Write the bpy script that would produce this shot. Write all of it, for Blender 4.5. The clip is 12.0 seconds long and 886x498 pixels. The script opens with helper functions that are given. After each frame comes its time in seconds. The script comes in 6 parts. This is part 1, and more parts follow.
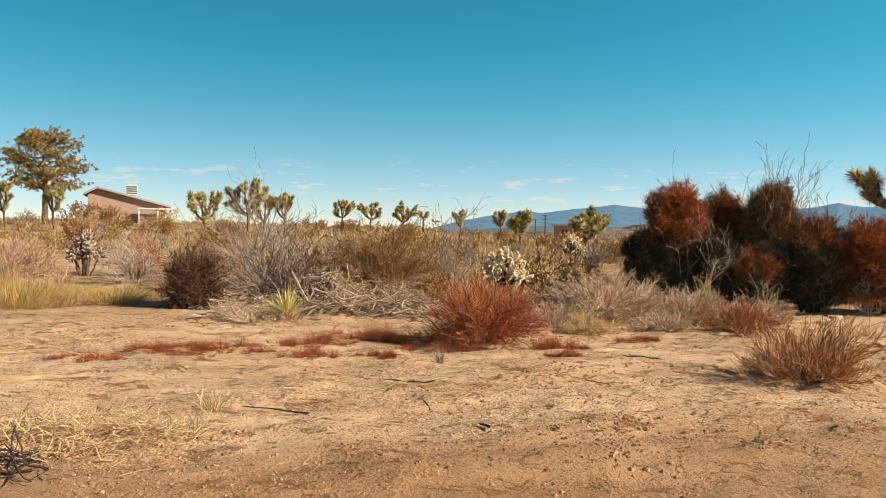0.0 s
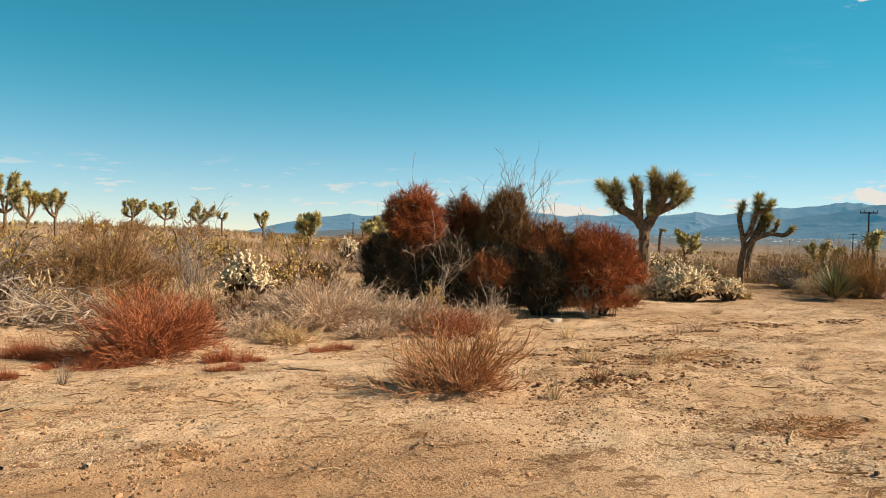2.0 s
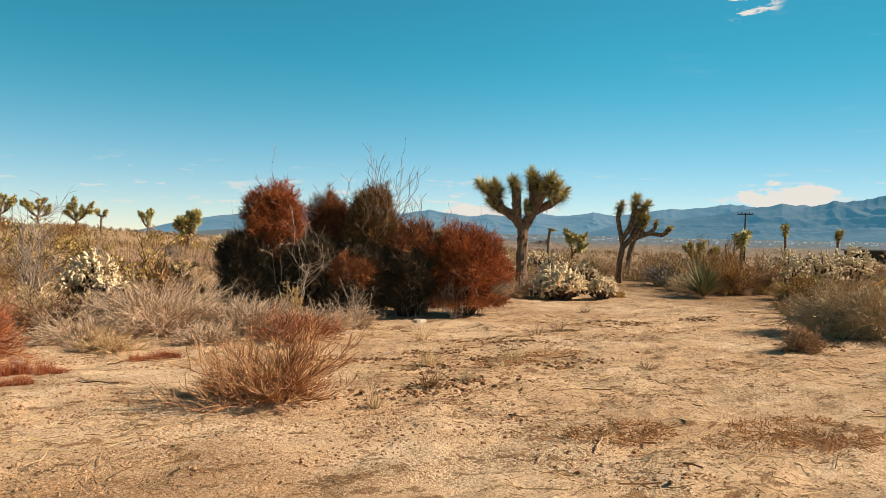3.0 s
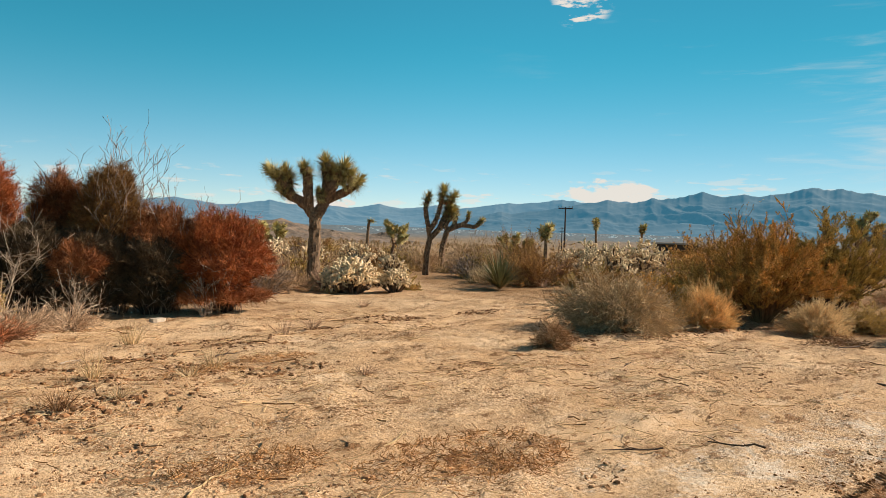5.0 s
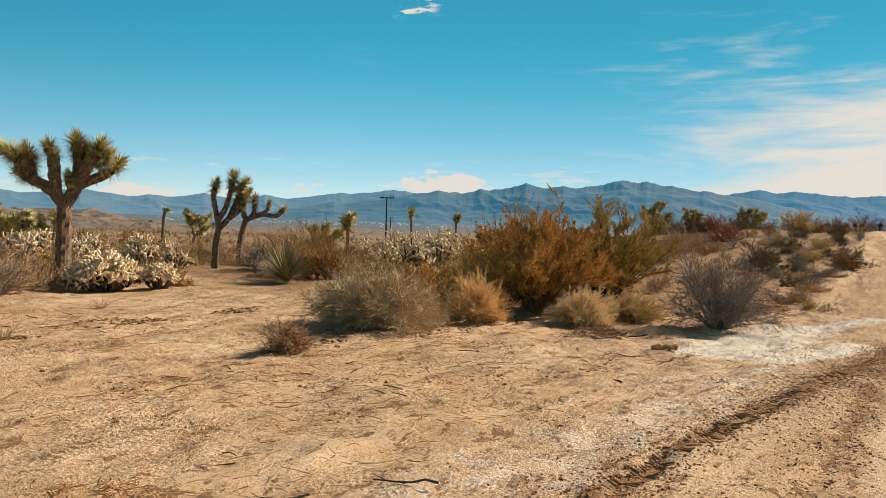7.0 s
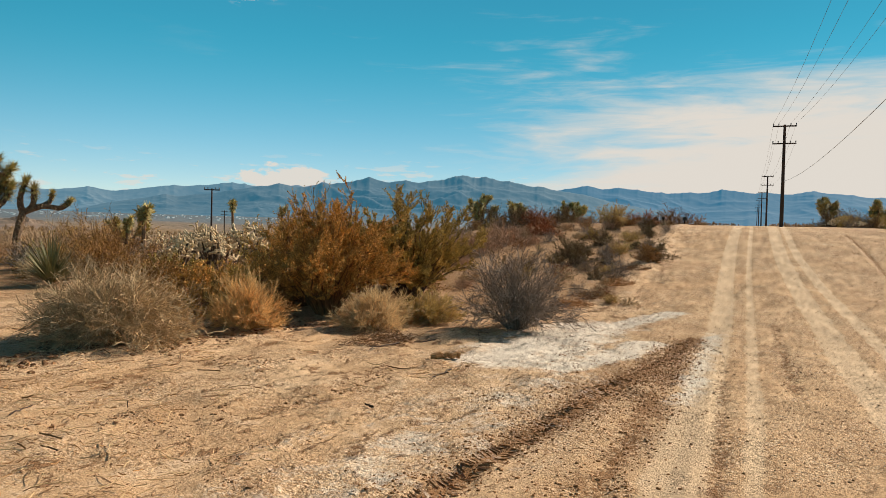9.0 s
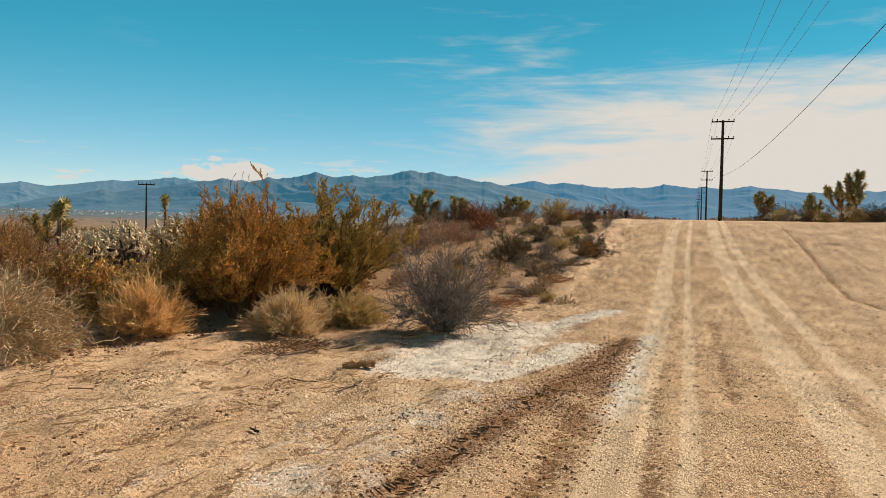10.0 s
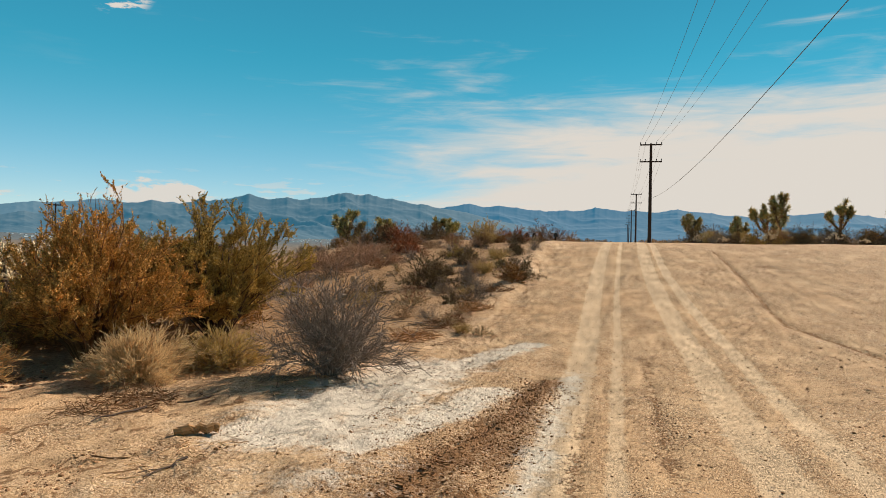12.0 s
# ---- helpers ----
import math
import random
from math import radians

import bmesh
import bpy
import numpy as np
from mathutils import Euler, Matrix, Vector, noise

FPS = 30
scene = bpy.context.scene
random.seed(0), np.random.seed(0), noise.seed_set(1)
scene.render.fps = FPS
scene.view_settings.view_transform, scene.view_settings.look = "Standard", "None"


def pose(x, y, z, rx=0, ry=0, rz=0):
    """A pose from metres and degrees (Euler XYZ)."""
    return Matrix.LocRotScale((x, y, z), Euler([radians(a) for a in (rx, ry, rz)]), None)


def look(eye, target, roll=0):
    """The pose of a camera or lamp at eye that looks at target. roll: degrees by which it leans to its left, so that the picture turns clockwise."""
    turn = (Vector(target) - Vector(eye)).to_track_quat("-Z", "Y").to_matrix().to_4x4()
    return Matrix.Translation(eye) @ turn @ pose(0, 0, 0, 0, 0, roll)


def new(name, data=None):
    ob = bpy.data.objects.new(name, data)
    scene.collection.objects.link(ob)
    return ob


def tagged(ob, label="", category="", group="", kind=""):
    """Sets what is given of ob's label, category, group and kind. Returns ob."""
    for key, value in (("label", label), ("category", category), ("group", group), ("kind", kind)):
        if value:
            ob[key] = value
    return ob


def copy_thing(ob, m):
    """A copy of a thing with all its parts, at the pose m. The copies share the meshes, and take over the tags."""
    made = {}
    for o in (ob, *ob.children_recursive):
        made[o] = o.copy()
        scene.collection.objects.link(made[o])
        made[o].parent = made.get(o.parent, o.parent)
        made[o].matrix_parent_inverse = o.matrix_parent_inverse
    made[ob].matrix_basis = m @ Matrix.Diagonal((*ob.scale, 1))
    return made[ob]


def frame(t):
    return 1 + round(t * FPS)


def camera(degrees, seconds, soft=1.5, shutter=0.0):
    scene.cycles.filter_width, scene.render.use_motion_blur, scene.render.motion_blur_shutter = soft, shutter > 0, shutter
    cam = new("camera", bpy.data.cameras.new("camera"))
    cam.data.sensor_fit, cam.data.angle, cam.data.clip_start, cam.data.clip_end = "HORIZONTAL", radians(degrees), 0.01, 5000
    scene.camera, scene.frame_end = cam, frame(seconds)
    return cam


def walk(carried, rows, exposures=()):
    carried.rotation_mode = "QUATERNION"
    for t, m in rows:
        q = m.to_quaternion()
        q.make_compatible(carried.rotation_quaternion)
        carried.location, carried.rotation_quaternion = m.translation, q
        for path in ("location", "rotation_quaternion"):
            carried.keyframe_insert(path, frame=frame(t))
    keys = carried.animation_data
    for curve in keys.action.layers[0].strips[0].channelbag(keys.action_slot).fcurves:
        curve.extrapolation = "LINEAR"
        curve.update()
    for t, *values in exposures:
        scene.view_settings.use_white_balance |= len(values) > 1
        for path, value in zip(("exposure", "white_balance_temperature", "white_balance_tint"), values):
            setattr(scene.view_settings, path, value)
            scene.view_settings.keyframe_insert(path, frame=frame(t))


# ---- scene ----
cam = camera(62.1, 12.0, soft=0.7)
METRES, EYE, TILT, LEAN, TURN = 11.45, 1.5, 0.0, 1.2, -9.1
ROWS = [
    (0.0, 0.0, 0.0, 0.0, 0.04, -1.26, -1.87),
    (0.5, 0.0429, 0.008, 0.0027, -1.73, -1.35, -1.89),
    (1.0, 0.0837, 0.0208, 0.0057, -5.13, -1.14, -2.06),
    (1.5, 0.1254, 0.0281, 0.0063, -9.3, -0.82, -2.3),
    (2.0, 0.1654, 0.0376, 0.0065, -13.61, -0.51, -2.41),
    (2.5, 0.2058, 0.0482, 0.0072, -17.61, -0.3, -2.38),
    (3.0, 0.2481, 0.059, 0.0087, -21.01, -0.25, -2.46),
    (5.0, 0.4161, 0.0955, 0.0117, -33.18, -0.33, -2.81),
    (5.5, 0.4566, 0.1005, 0.014, -36.47, -0.51, -2.64),
    (6.0, 0.4985, 0.1064, 0.0163, -39.81, -0.59, -2.43),
    (6.5, 0.5398, 0.1079, 0.0159, -42.93, -0.64, -2.39),
    (7.0, 0.5793, 0.1112, 0.0172, -46.13, -0.53, -2.34),
    (7.5, 0.6208, 0.1173, 0.0193, -49.51, -0.41, -2.31),
    (9.5, 0.783, 0.1276, 0.0234, -60.5, -0.68, -1.83),
    (10.0, 0.8231, 0.1322, 0.0255, -62.31, -0.81, -1.68),
    (10.5, 0.8634, 0.1351, 0.0265, -63.74, -0.92, -1.65),
    (11.0, 0.9043, 0.1426, 0.0279, -64.99, -0.75, -1.64),
    (11.5, 0.9435, 0.1489, 0.0282, -66.16, -0.11, -1.6),
    (12.0, 0.984, 0.1543, 0.0298, -67.28, 1.08, -1.51),
]
EXPOSURES = [(0.0, 0.08), (6.0, 0.03), (9.5, -0.1), (12.0, -0.12)]
walk(cam, [(t, pose(0, 0, EYE, TILT, LEAN, TURN) @ pose(METRES * x, METRES * y, METRES * z, 90 + pitch, roll, yaw)) for t, x, y, z, yaw, pitch, roll in ROWS], EXPOSURES)

# ---- world and sun ----
SUN_AZ, SUN_EL = radians(116), radians(32)
SUN_WAY = Vector((math.sin(SUN_AZ) * math.cos(SUN_EL), math.cos(SUN_AZ) * math.cos(SUN_EL), math.sin(SUN_EL)))
scene.view_settings.exposure = 0.0


def node(tree, kind, **sockets):
    """A node; keyword names with _ stand for settings, sockets are given by their index as i0, i1 or by their name."""
    n = tree.nodes.new(kind)
    for key, value in sockets.items():
        slot = n.inputs[int(key[1:])] if key[0] == "i" and key[1:].isdigit() else n.inputs[key.replace("_", " ")]
        if isinstance(value, bpy.types.NodeSocket):
            tree.links.new(value, slot)
        else:
            slot.default_value = value
    return n


def maths(tree, op, a, b=0.0, c=0.0, clamp=False):
    n = tree.nodes.new("ShaderNodeMath")
    n.operation, n.use_clamp = op, clamp
    for slot, value in zip(n.inputs, (a, b, c)):
        if isinstance(value, bpy.types.NodeSocket):
            tree.links.new(value, slot)
        else:
            slot.default_value = value
    return n.outputs[0]


def ramp(tree, value, lo, hi):
    """0 below lo, 1 above hi, smooth between."""
    n = tree.nodes.new("ShaderNodeMapRange")
    n.interpolation_type = "SMOOTHSTEP"
    tree.links.new(value, n.inputs[0])
    n.inputs[1].default_value, n.inputs[2].default_value = lo, hi
    return n.outputs[0]


def mixed(tree, factor, a, b, blend="MIX"):
    n = tree.nodes.new("ShaderNodeMix")
    n.data_type, n.blend_type = "RGBA", blend
    for slot, value in zip((n.inputs[0], n.inputs[6], n.inputs[7]), (factor, a, b)):
        if isinstance(value, bpy.types.NodeSocket):
            tree.links.new(value, slot)
        elif isinstance(value, tuple):
            slot.default_value = (*value, 1.0)
        else:
            slot.default_value = value
    return n.outputs[2]


def noise_tex(tree, vector, scale, detail=4.0, rough=0.55, distort=0.0):
    n = tree.nodes.new("ShaderNodeTexNoise")
    if vector is not None:
        tree.links.new(vector, n.inputs["Vector"])
    n.inputs["Scale"].default_value, n.inputs["Detail"].default_value = scale, detail
    n.inputs["Roughness"].default_value, n.inputs["Distortion"].default_value = rough, distort
    return n.outputs[0]


def cells(tree, vector, scale):
    """Rounded lumps of random tone: their height and their tone, both 0 to 1."""
    warp = tree.nodes.new("ShaderNodeVectorMath")
    warp.operation = "MULTIPLY_ADD"
    wobble = tree.nodes.new("ShaderNodeTexNoise")
    tree.links.new(vector, wobble.inputs["Vector"])
    wobble.inputs["Scale"].default_value = scale * 0.7
    tree.links.new(wobble.outputs["Color"], warp.inputs[0])
    warp.inputs[1].default_value = (0.9 / scale,) * 3
    tree.links.new(vector, warp.inputs[2])
    n = tree.nodes.new("ShaderNodeTexVoronoi")
    tree.links.new(warp.outputs[0], n.inputs["Vector"])
    n.inputs["Scale"].default_value = scale
    tone = tree.nodes.new("ShaderNodeSeparateColor")
    tree.links.new(n.outputs["Color"], tone.inputs[0])
    tall = ramp(tree, tone.outputs[1], 0.35, 1.0)
    return maths(tree, "MULTIPLY", maths(tree, "SUBTRACT", 1.0, n.outputs["Distance"], clamp=True), tall), tone.outputs[0]


def mapped(tree, vector, scale):
    n = tree.nodes.new("ShaderNodeMapping")
    tree.links.new(vector, n.inputs[0])
    n.inputs["Scale"].default_value = scale
    return n.outputs[0]


def towards(tree, way, az, el):
    """The cosine of the angle between a direction and the bearing az, el in degrees."""
    n = tree.nodes.new("ShaderNodeVectorMath")
    n.operation = "DOT_PRODUCT"
    tree.links.new(way, n.inputs[0])
    n.inputs[1].default_value = (math.sin(radians(az)) * math.cos(radians(el)), math.cos(radians(az)) * math.cos(radians(el)), math.sin(radians(el)))
    return n.outputs["Value"]


def build_world():
    world = bpy.data.worlds.new("desert_sky")
    scene.world = world
    world.use_nodes = True
    tree = world.node_tree
    tree.nodes.clear()
    sky = tree.nodes.new("ShaderNodeTexSky")
    sky.sky_type, sky.sun_disc = "NISHITA", False
    sky.sun_elevation, sky.sun_rotation = SUN_EL, SUN_AZ
    sky.altitude, sky.air_density, sky.dust_density, sky.ozone_density = 1500, 0.9, 0.0, 3.0
    way = tree.nodes.new("ShaderNodeTexCoord").outputs["Generated"]
    xyz = node(tree, "ShaderNodeSeparateXYZ", i0=way)
    x, y, z = xyz.outputs
    tint = mixed(tree, ramp(tree, z, -0.02, 0.26), SKY_LOW, SKY_HIGH)
    tint = mixed(tree, ramp(tree, z, 0.36, 0.75), tint, (0.52, 0.47, 0.38))
    tinted = mixed(tree, 1.0, sky.outputs[0], tint, "MULTIPLY")
    sunward = maths(tree, "ADD", maths(tree, "MULTIPLY", x, math.sin(SUN_AZ)), maths(tree, "MULTIPLY", y, math.cos(SUN_AZ)))
    glow = maths(tree, "ADD", maths(tree, "MULTIPLY", ramp(tree, sunward, -0.85, 0.2), 0.30), 0.92)
    glow = maths(tree, "SUBTRACT", glow, maths(tree, "MULTIPLY", ramp(tree, sunward, 0.2, 0.9), 0.36))
    tinted = mixed(tree, 1.0, tinted, glow, "MULTIPLY")
    # thin high cloud, drawn out sideways, thickest low in the south-east under the sun
    sheet = noise_tex(tree, mapped(tree, way, (1.6, 1.6, 9.0)), 2.2, 6, 0.55, 0.6)
    east = maths(tree, "ADD", maths(tree, "MULTIPLY", x, 0.80), maths(tree, "MULTIPLY", y, -0.60))
    low = maths(tree, "SUBTRACT", 1.0, ramp(tree, z, 0.07, 0.32))
    bank = maths(tree, "MULTIPLY", ramp(tree, east, 0.40, 0.92), low)
    wisp = noise_tex(tree, mapped(tree, way, (3.0, 3.0, 26.0)), 2.6, 6, 0.6, 0.8)
    body = maths(tree, "ADD", maths(tree, "MULTIPLY", sheet, 0.9), maths(tree, "MULTIPLY", wisp, 0.45))
    veil = ramp(tree, maths(tree, "ADD", body, maths(tree, "MULTIPLY", bank, 0.66)), 0.78, 1.24)
    veil = maths(tree, "MULTIPLY", veil, ramp(tree, east, 0.08, 0.5))
    # small fair-weather puffs that sit on the far ranges
    scraps = noise_tex(tree, mapped(tree, way, (1.0, 1.0, 5.5)), 15.0, 6, 0.62)
    belt = maths(tree, "MULTIPLY", ramp(tree, z, 0.02, 0.05), maths(tree, "SUBTRACT", 1.0, ramp(tree, z, 0.055, 0.11)))
    small = maths(tree, "MULTIPLY", ramp(tree, scraps, 0.565, 0.64), belt)
    # two heaps of cloud on the ridges and one scrap of cloud high above them
    heaps = 0.0
    for az, el, wide, tall in ((55.2, 3.5, 0.056, 0.018), (32.6, 2.4, 0.048, 0.010)):
        across = maths(tree, "DIVIDE", towards(tree, way, az + 90, 0), wide)
        above = maths(tree, "DIVIDE", maths(tree, "SUBTRACT", z, math.sin(radians(el))), tall)
        far_out = maths(tree, "ADD", maths(tree, "MULTIPLY", across, across), maths(tree, "MULTIPLY", above, above))
        ragged = maths(tree, "ADD", far_out, maths(tree, "MULTIPLY", maths(tree, "SUBTRACT", noise_tex(tree, mapped(tree, way, (1.0, 1.0, 2.2)), 34.0, 6, 0.6), 0.5), -4.5))
        ahead = ramp(tree, towards(tree, way, az, 0), 0.8, 0.9)
        heaps = maths(tree, "MAXIMUM", heaps, maths(tree, "MULTIPLY", ahead, maths(tree, "SUBTRACT", 1.0, ramp(tree, ragged, 0.55, 1.15))))
    scrap = maths(tree, "MULTIPLY", ramp(tree, towards(tree, way, 52.4, 18.0), 0.9990, 0.9996), ramp(tree, noise_tex(tree, mapped(tree, way, (1.0, 1.0, 3.6)), 24.0, 5, 0.6), 0.52, 0.62))
    lumps = maths(tree, "MAXIMUM", maths(tree, "MULTIPLY", small, 0.6), maths(tree, "MAXIMUM", maths(tree, "MULTIPLY", heaps, 0.95), scrap))
    cover = maths(tree, "MAXIMUM", veil, lumps, clamp=True)
    cloud = mixed(tree, cover, tinted, CLOUD)
    back = node(tree, "ShaderNodeBackground", i0=cloud, i1=SKY_STRENGTH)
    out = tree.nodes.new("ShaderNodeOutputWorld")
    tree.links.new(back.outputs[0], out.inputs[0])
    lamp = bpy.data.lights.new("sun", "SUN")
    lamp.energy, lamp.angle, lamp.color = SUN_STRENGTH, radians(0.55), (1.0, 0.89, 0.735)
    new("sun", lamp).matrix_world = look(SUN_WAY * 50, (0, 0, 0))


SKY_LOW, SKY_HIGH, SKY_STRENGTH, SUN_STRENGTH, CLOUD = (1.04, 0.95, 0.90), (0.24, 1.07, 0.88), 0.112, 7.2, (7.1, 6.6, 5.95)
build_world()


# ---- materials ----
def material(name, a, b, scale=8.0, rough=0.85, bump=0.3, vary=0.25, fine=6.0, metal=0.0, stretch=(1, 1, 1), thin=0.0):
    """Two colours mixed by noise at two scales; vary: how far separate pieces of a mesh differ; thin: light let through."""
    m = bpy.data.materials.new(name)
    m.use_nodes = True
    tree = m.node_tree
    bsdf = tree.nodes["Principled BSDF"]
    at = mapped(tree, tree.nodes.new("ShaderNodeTexCoord").outputs["Object"], stretch)
    coarse = noise_tex(tree, at, scale, 5, 0.6)
    grain = noise_tex(tree, at, scale * fine, 4, 0.6)
    blend = maths(tree, "ADD", maths(tree, "MULTIPLY", coarse, 0.65), maths(tree, "MULTIPLY", grain, 0.35))
    colour = mixed(tree, ramp(tree, blend, 0.36, 0.64), a, b)
    geo = tree.nodes.new("ShaderNodeNewGeometry")
    info = tree.nodes.new("ShaderNodeObjectInfo")
    own = maths(tree, "ADD", maths(tree, "MULTIPLY", geo.outputs["Random Per Island"], vary * 2), maths(tree, "MULTIPLY", info.outputs["Random"], vary * 0.6))
    shade = node(tree, "ShaderNodeHueSaturation", Value=maths(tree, "ADD", own, 1.0 - vary * 1.3), Color=colour)
    tree.links.new(shade.outputs[0], bsdf.inputs["Base Color"])
    bsdf.inputs["Roughness"].default_value, bsdf.inputs["Metallic"].default_value = rough, metal
    bsdf.inputs["Specular IOR Level"].default_value = 0.25
    if bump:
        lift = node(tree, "ShaderNodeBump", Strength=bump, Distance=0.02, Height=blend)
        tree.links.new(lift.outputs[0], bsdf.inputs["Normal"])
    if thin:
        through_it = node(tree, "ShaderNodeBsdfTranslucent", i0=shade.outputs[0])
        both = node(tree, "ShaderNodeMixShader", i0=thin, i1=bsdf.outputs[0], i2=through_it.outputs[0])
        tree.links.new(both.outputs[0], tree.nodes["Material Output"].inputs[0])
    return m


def ground_material():
    m = bpy.data.materials.new("desert_sand")
    m.use_nodes = True
    tree = m.node_tree
    bsdf = tree.nodes["Principled BSDF"]
    at = tree.nodes.new("ShaderNodeTexCoord").outputs["Object"]

    def mask(name):
        n = tree.nodes.new("ShaderNodeAttribute")
        n.attribute_name = name
        return n.outputs["Fac"]

    broad = noise_tex(tree, at, 0.35, 5, 0.6)
    mid = noise_tex(tree, at, 2.6, 6, 0.62, 0.4)
    fine = noise_tex(tree, at, 22.0, 5, 0.65)
    grit = noise_tex(tree, at, 95.0, 3, 0.7)
    chips = noise_tex(tree, at, 46.0, 4, 0.7, 0.5)
    sand = mixed(tree, ramp(tree, broad, 0.35, 0.66), (0.645, 0.395, 0.21), (0.75, 0.505, 0.30))
    offroad = maths(tree, "SUBTRACT", 1.0, maths(tree, "MULTIPLY", mask("road"), 0.75), clamp=True)
    drift = noise_tex(tree, mapped(tree, at, (0.8, 1.7, 1.0)), 1.0, 10, 0.70, 0.5)
    strewn = ramp(tree, drift, 0.46, 0.62)
    sand = mixed(tree, maths(tree, "MULTIPLY", strewn, maths(tree, "ADD", maths(tree, "MULTIPLY", offroad, 0.32), 0.16)), sand, (0.46, 0.255, 0.118))
    sand = mixed(tree, maths(tree, "MULTIPLY", ramp(tree, maths(tree, "SUBTRACT", 1.0, drift), 0.53, 0.67), maths(tree, "MULTIPLY", offroad, 0.5)), sand, (0.80, 0.60, 0.41))
    sand = mixed(tree, maths(tree, "MULTIPLY", mask("road"), maths(tree, "ADD", maths(tree, "MULTIPLY", strewn, 0.25), 0.40)), sand, (0.50, 0.295, 0.145))
    # crumbs of earth: two sizes of grain, thick in some stretches, thin on blown silt
    silt = ramp(tree, noise_tex(tree, mapped(tree, at, (0.7, 1.3, 1.0)), 0.8, 7, 0.65, 0.6), 0.40, 0.60)
    amount = maths(tree, "ADD", maths(tree, "MULTIPLY", silt, 0.85), 0.2)
    lump, lump_tone = cells(tree, at, 34.0)
    small_lump, small_tone = cells(tree, at, 78.0)
    sand = mixed(tree, maths(tree, "MULTIPLY", ramp(tree, small_tone, 0.50, 0.95), maths(tree, "MULTIPLY", amount, 0.62)), sand, (0.38, 0.20, 0.09))
    sand = mixed(tree, maths(tree, "MULTIPLY", ramp(tree, maths(tree, "SUBTRACT", 1.0, small_tone), 0.72, 0.9), maths(tree, "MULTIPLY", amount, 0.6)), sand, (0.84, 0.65, 0.45))
    sand = mixed(tree, maths(tree, "MULTIPLY", ramp(tree, lump_tone, 0.86, 0.90), maths(tree, "MULTIPLY", amount, 0.7)), sand, (0.26, 0.13, 0.056))
    sand = mixed(tree, maths(tree, "MULTIPLY", ramp(tree, chips, 0.60, 0.66), maths(tree, "MULTIPLY", amount, 0.8)), sand, (0.17, 0.08, 0.034))
    sand = mixed(tree, maths(tree, "MULTIPLY", ramp(tree, grit, 0.55, 0.68), 0.4), sand, (0.80, 0.61, 0.41))
    # broken crust and chaff
    clump = noise_tex(tree, mapped(tree, at, (3.0, 5.0, 3.0)), 1.0, 9, 0.74, 0.4)
    broken = ramp(tree, maths(tree, "ADD", clump, maths(tree, "MULTIPLY", strewn, 0.05)), 0.59, 0.622)
    sand = mixed(tree, maths(tree, "MULTIPLY", broken, maths(tree, "MULTIPLY", offroad, 0.75)), sand, (0.26, 0.118, 0.048))
    crumb = noise_tex(tree, at, 68.0, 3, 0.8)
    bands = ramp(tree, noise_tex(tree, mapped(tree, at, (0.5, 2.2, 1.0)), 1.3, 8, 0.7, 0.4), 0.40, 0.62)
    speckle = maths(tree, "MULTIPLY", ramp(tree, crumb, 0.545, 0.60), maths(tree, "ADD", maths(tree, "MULTIPLY", bands, 0.75), 0.12))
    worn = ramp(tree, maths(tree, "ADD", maths(tree, "MULTIPLY", maths(tree, "SUBTRACT", mid, 0.5), 0.7), mask("worn")), 0.22, 0.42)
    sand = mixed(tree, maths(tree, "MULTIPLY", worn, 0.78), sand, (0.72, 0.51, 0.32))
    sand = mixed(tree, maths(tree, "MULTIPLY", speckle, maths(tree, "SUBTRACT", 1.0, maths(tree, "MULTIPLY", worn, 0.75))), sand, (0.22, 0.105, 0.042))
    clod = maths(tree, "ADD", maths(tree, "MULTIPLY", maths(tree, "SUBTRACT", fine, 0.5), 2.6), maths(tree, "MULTIPLY", maths(tree, "SUBTRACT", mid, 0.5), 1.6))
    mud = ramp(tree, maths(tree, "ADD", mask("mud"), clod), 0.46, 0.66)
    sand = mixed(tree, maths(tree, "MULTIPLY", mud, 0.85), sand, (0.27, 0.125, 0.047))
    salt_edge = maths(tree, "ADD", maths(tree, "MULTIPLY", maths(tree, "SUBTRACT", mid, 0.5), 1.9), maths(tree, "MULTIPLY", maths(tree, "SUBTRACT", fine, 0.5), 1.3))
    salt = ramp(tree, maths(tree, "ADD", mask("salt"), salt_edge), 0.22, 0.95)
    sand = mixed(tree, maths(tree, "MULTIPLY", salt, 0.82), sand, (0.80, 0.70, 0.585))
    scrub = mask("scrub")
    litter = ramp(tree, maths(tree, "ADD", scrub, maths(tree, "MULTIPLY", maths(tree, "SUBTRACT", fine, 0.5), 1.3)), 0.35, 0.9)
    sand = mixed(tree, maths(tree, "MULTIPLY", litter, 0.8), sand, (0.30, 0.165, 0.075))
    sand = mixed(tree, maths(tree, "MULTIPLY", mask("damp"), maths(tree, "ADD", maths(tree, "MULTIPLY", ramp(tree, broad, 0.3, 0.6), 0.25), 0.58)), sand, (0.37, 0.19, 0.083))
    tussock = noise_tex(tree, at, 0.09, 9, 0.85)
    brushland = mixed(tree, ramp(tree, tussock, 0.42, 0.60), (0.36, 0.235, 0.135), (0.125, 0.088, 0.048))
    sand = mixed(tree, mask("brush"), sand, brushland)
    # distant haze painted into the valley floor's colour as blue-grey
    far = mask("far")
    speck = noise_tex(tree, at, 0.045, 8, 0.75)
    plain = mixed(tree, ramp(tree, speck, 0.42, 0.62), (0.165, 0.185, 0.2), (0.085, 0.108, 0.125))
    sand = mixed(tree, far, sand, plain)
    tree.links.new(sand, bsdf.inputs["Base Color"])
    bsdf.inputs["Roughness"].default_value = 0.95
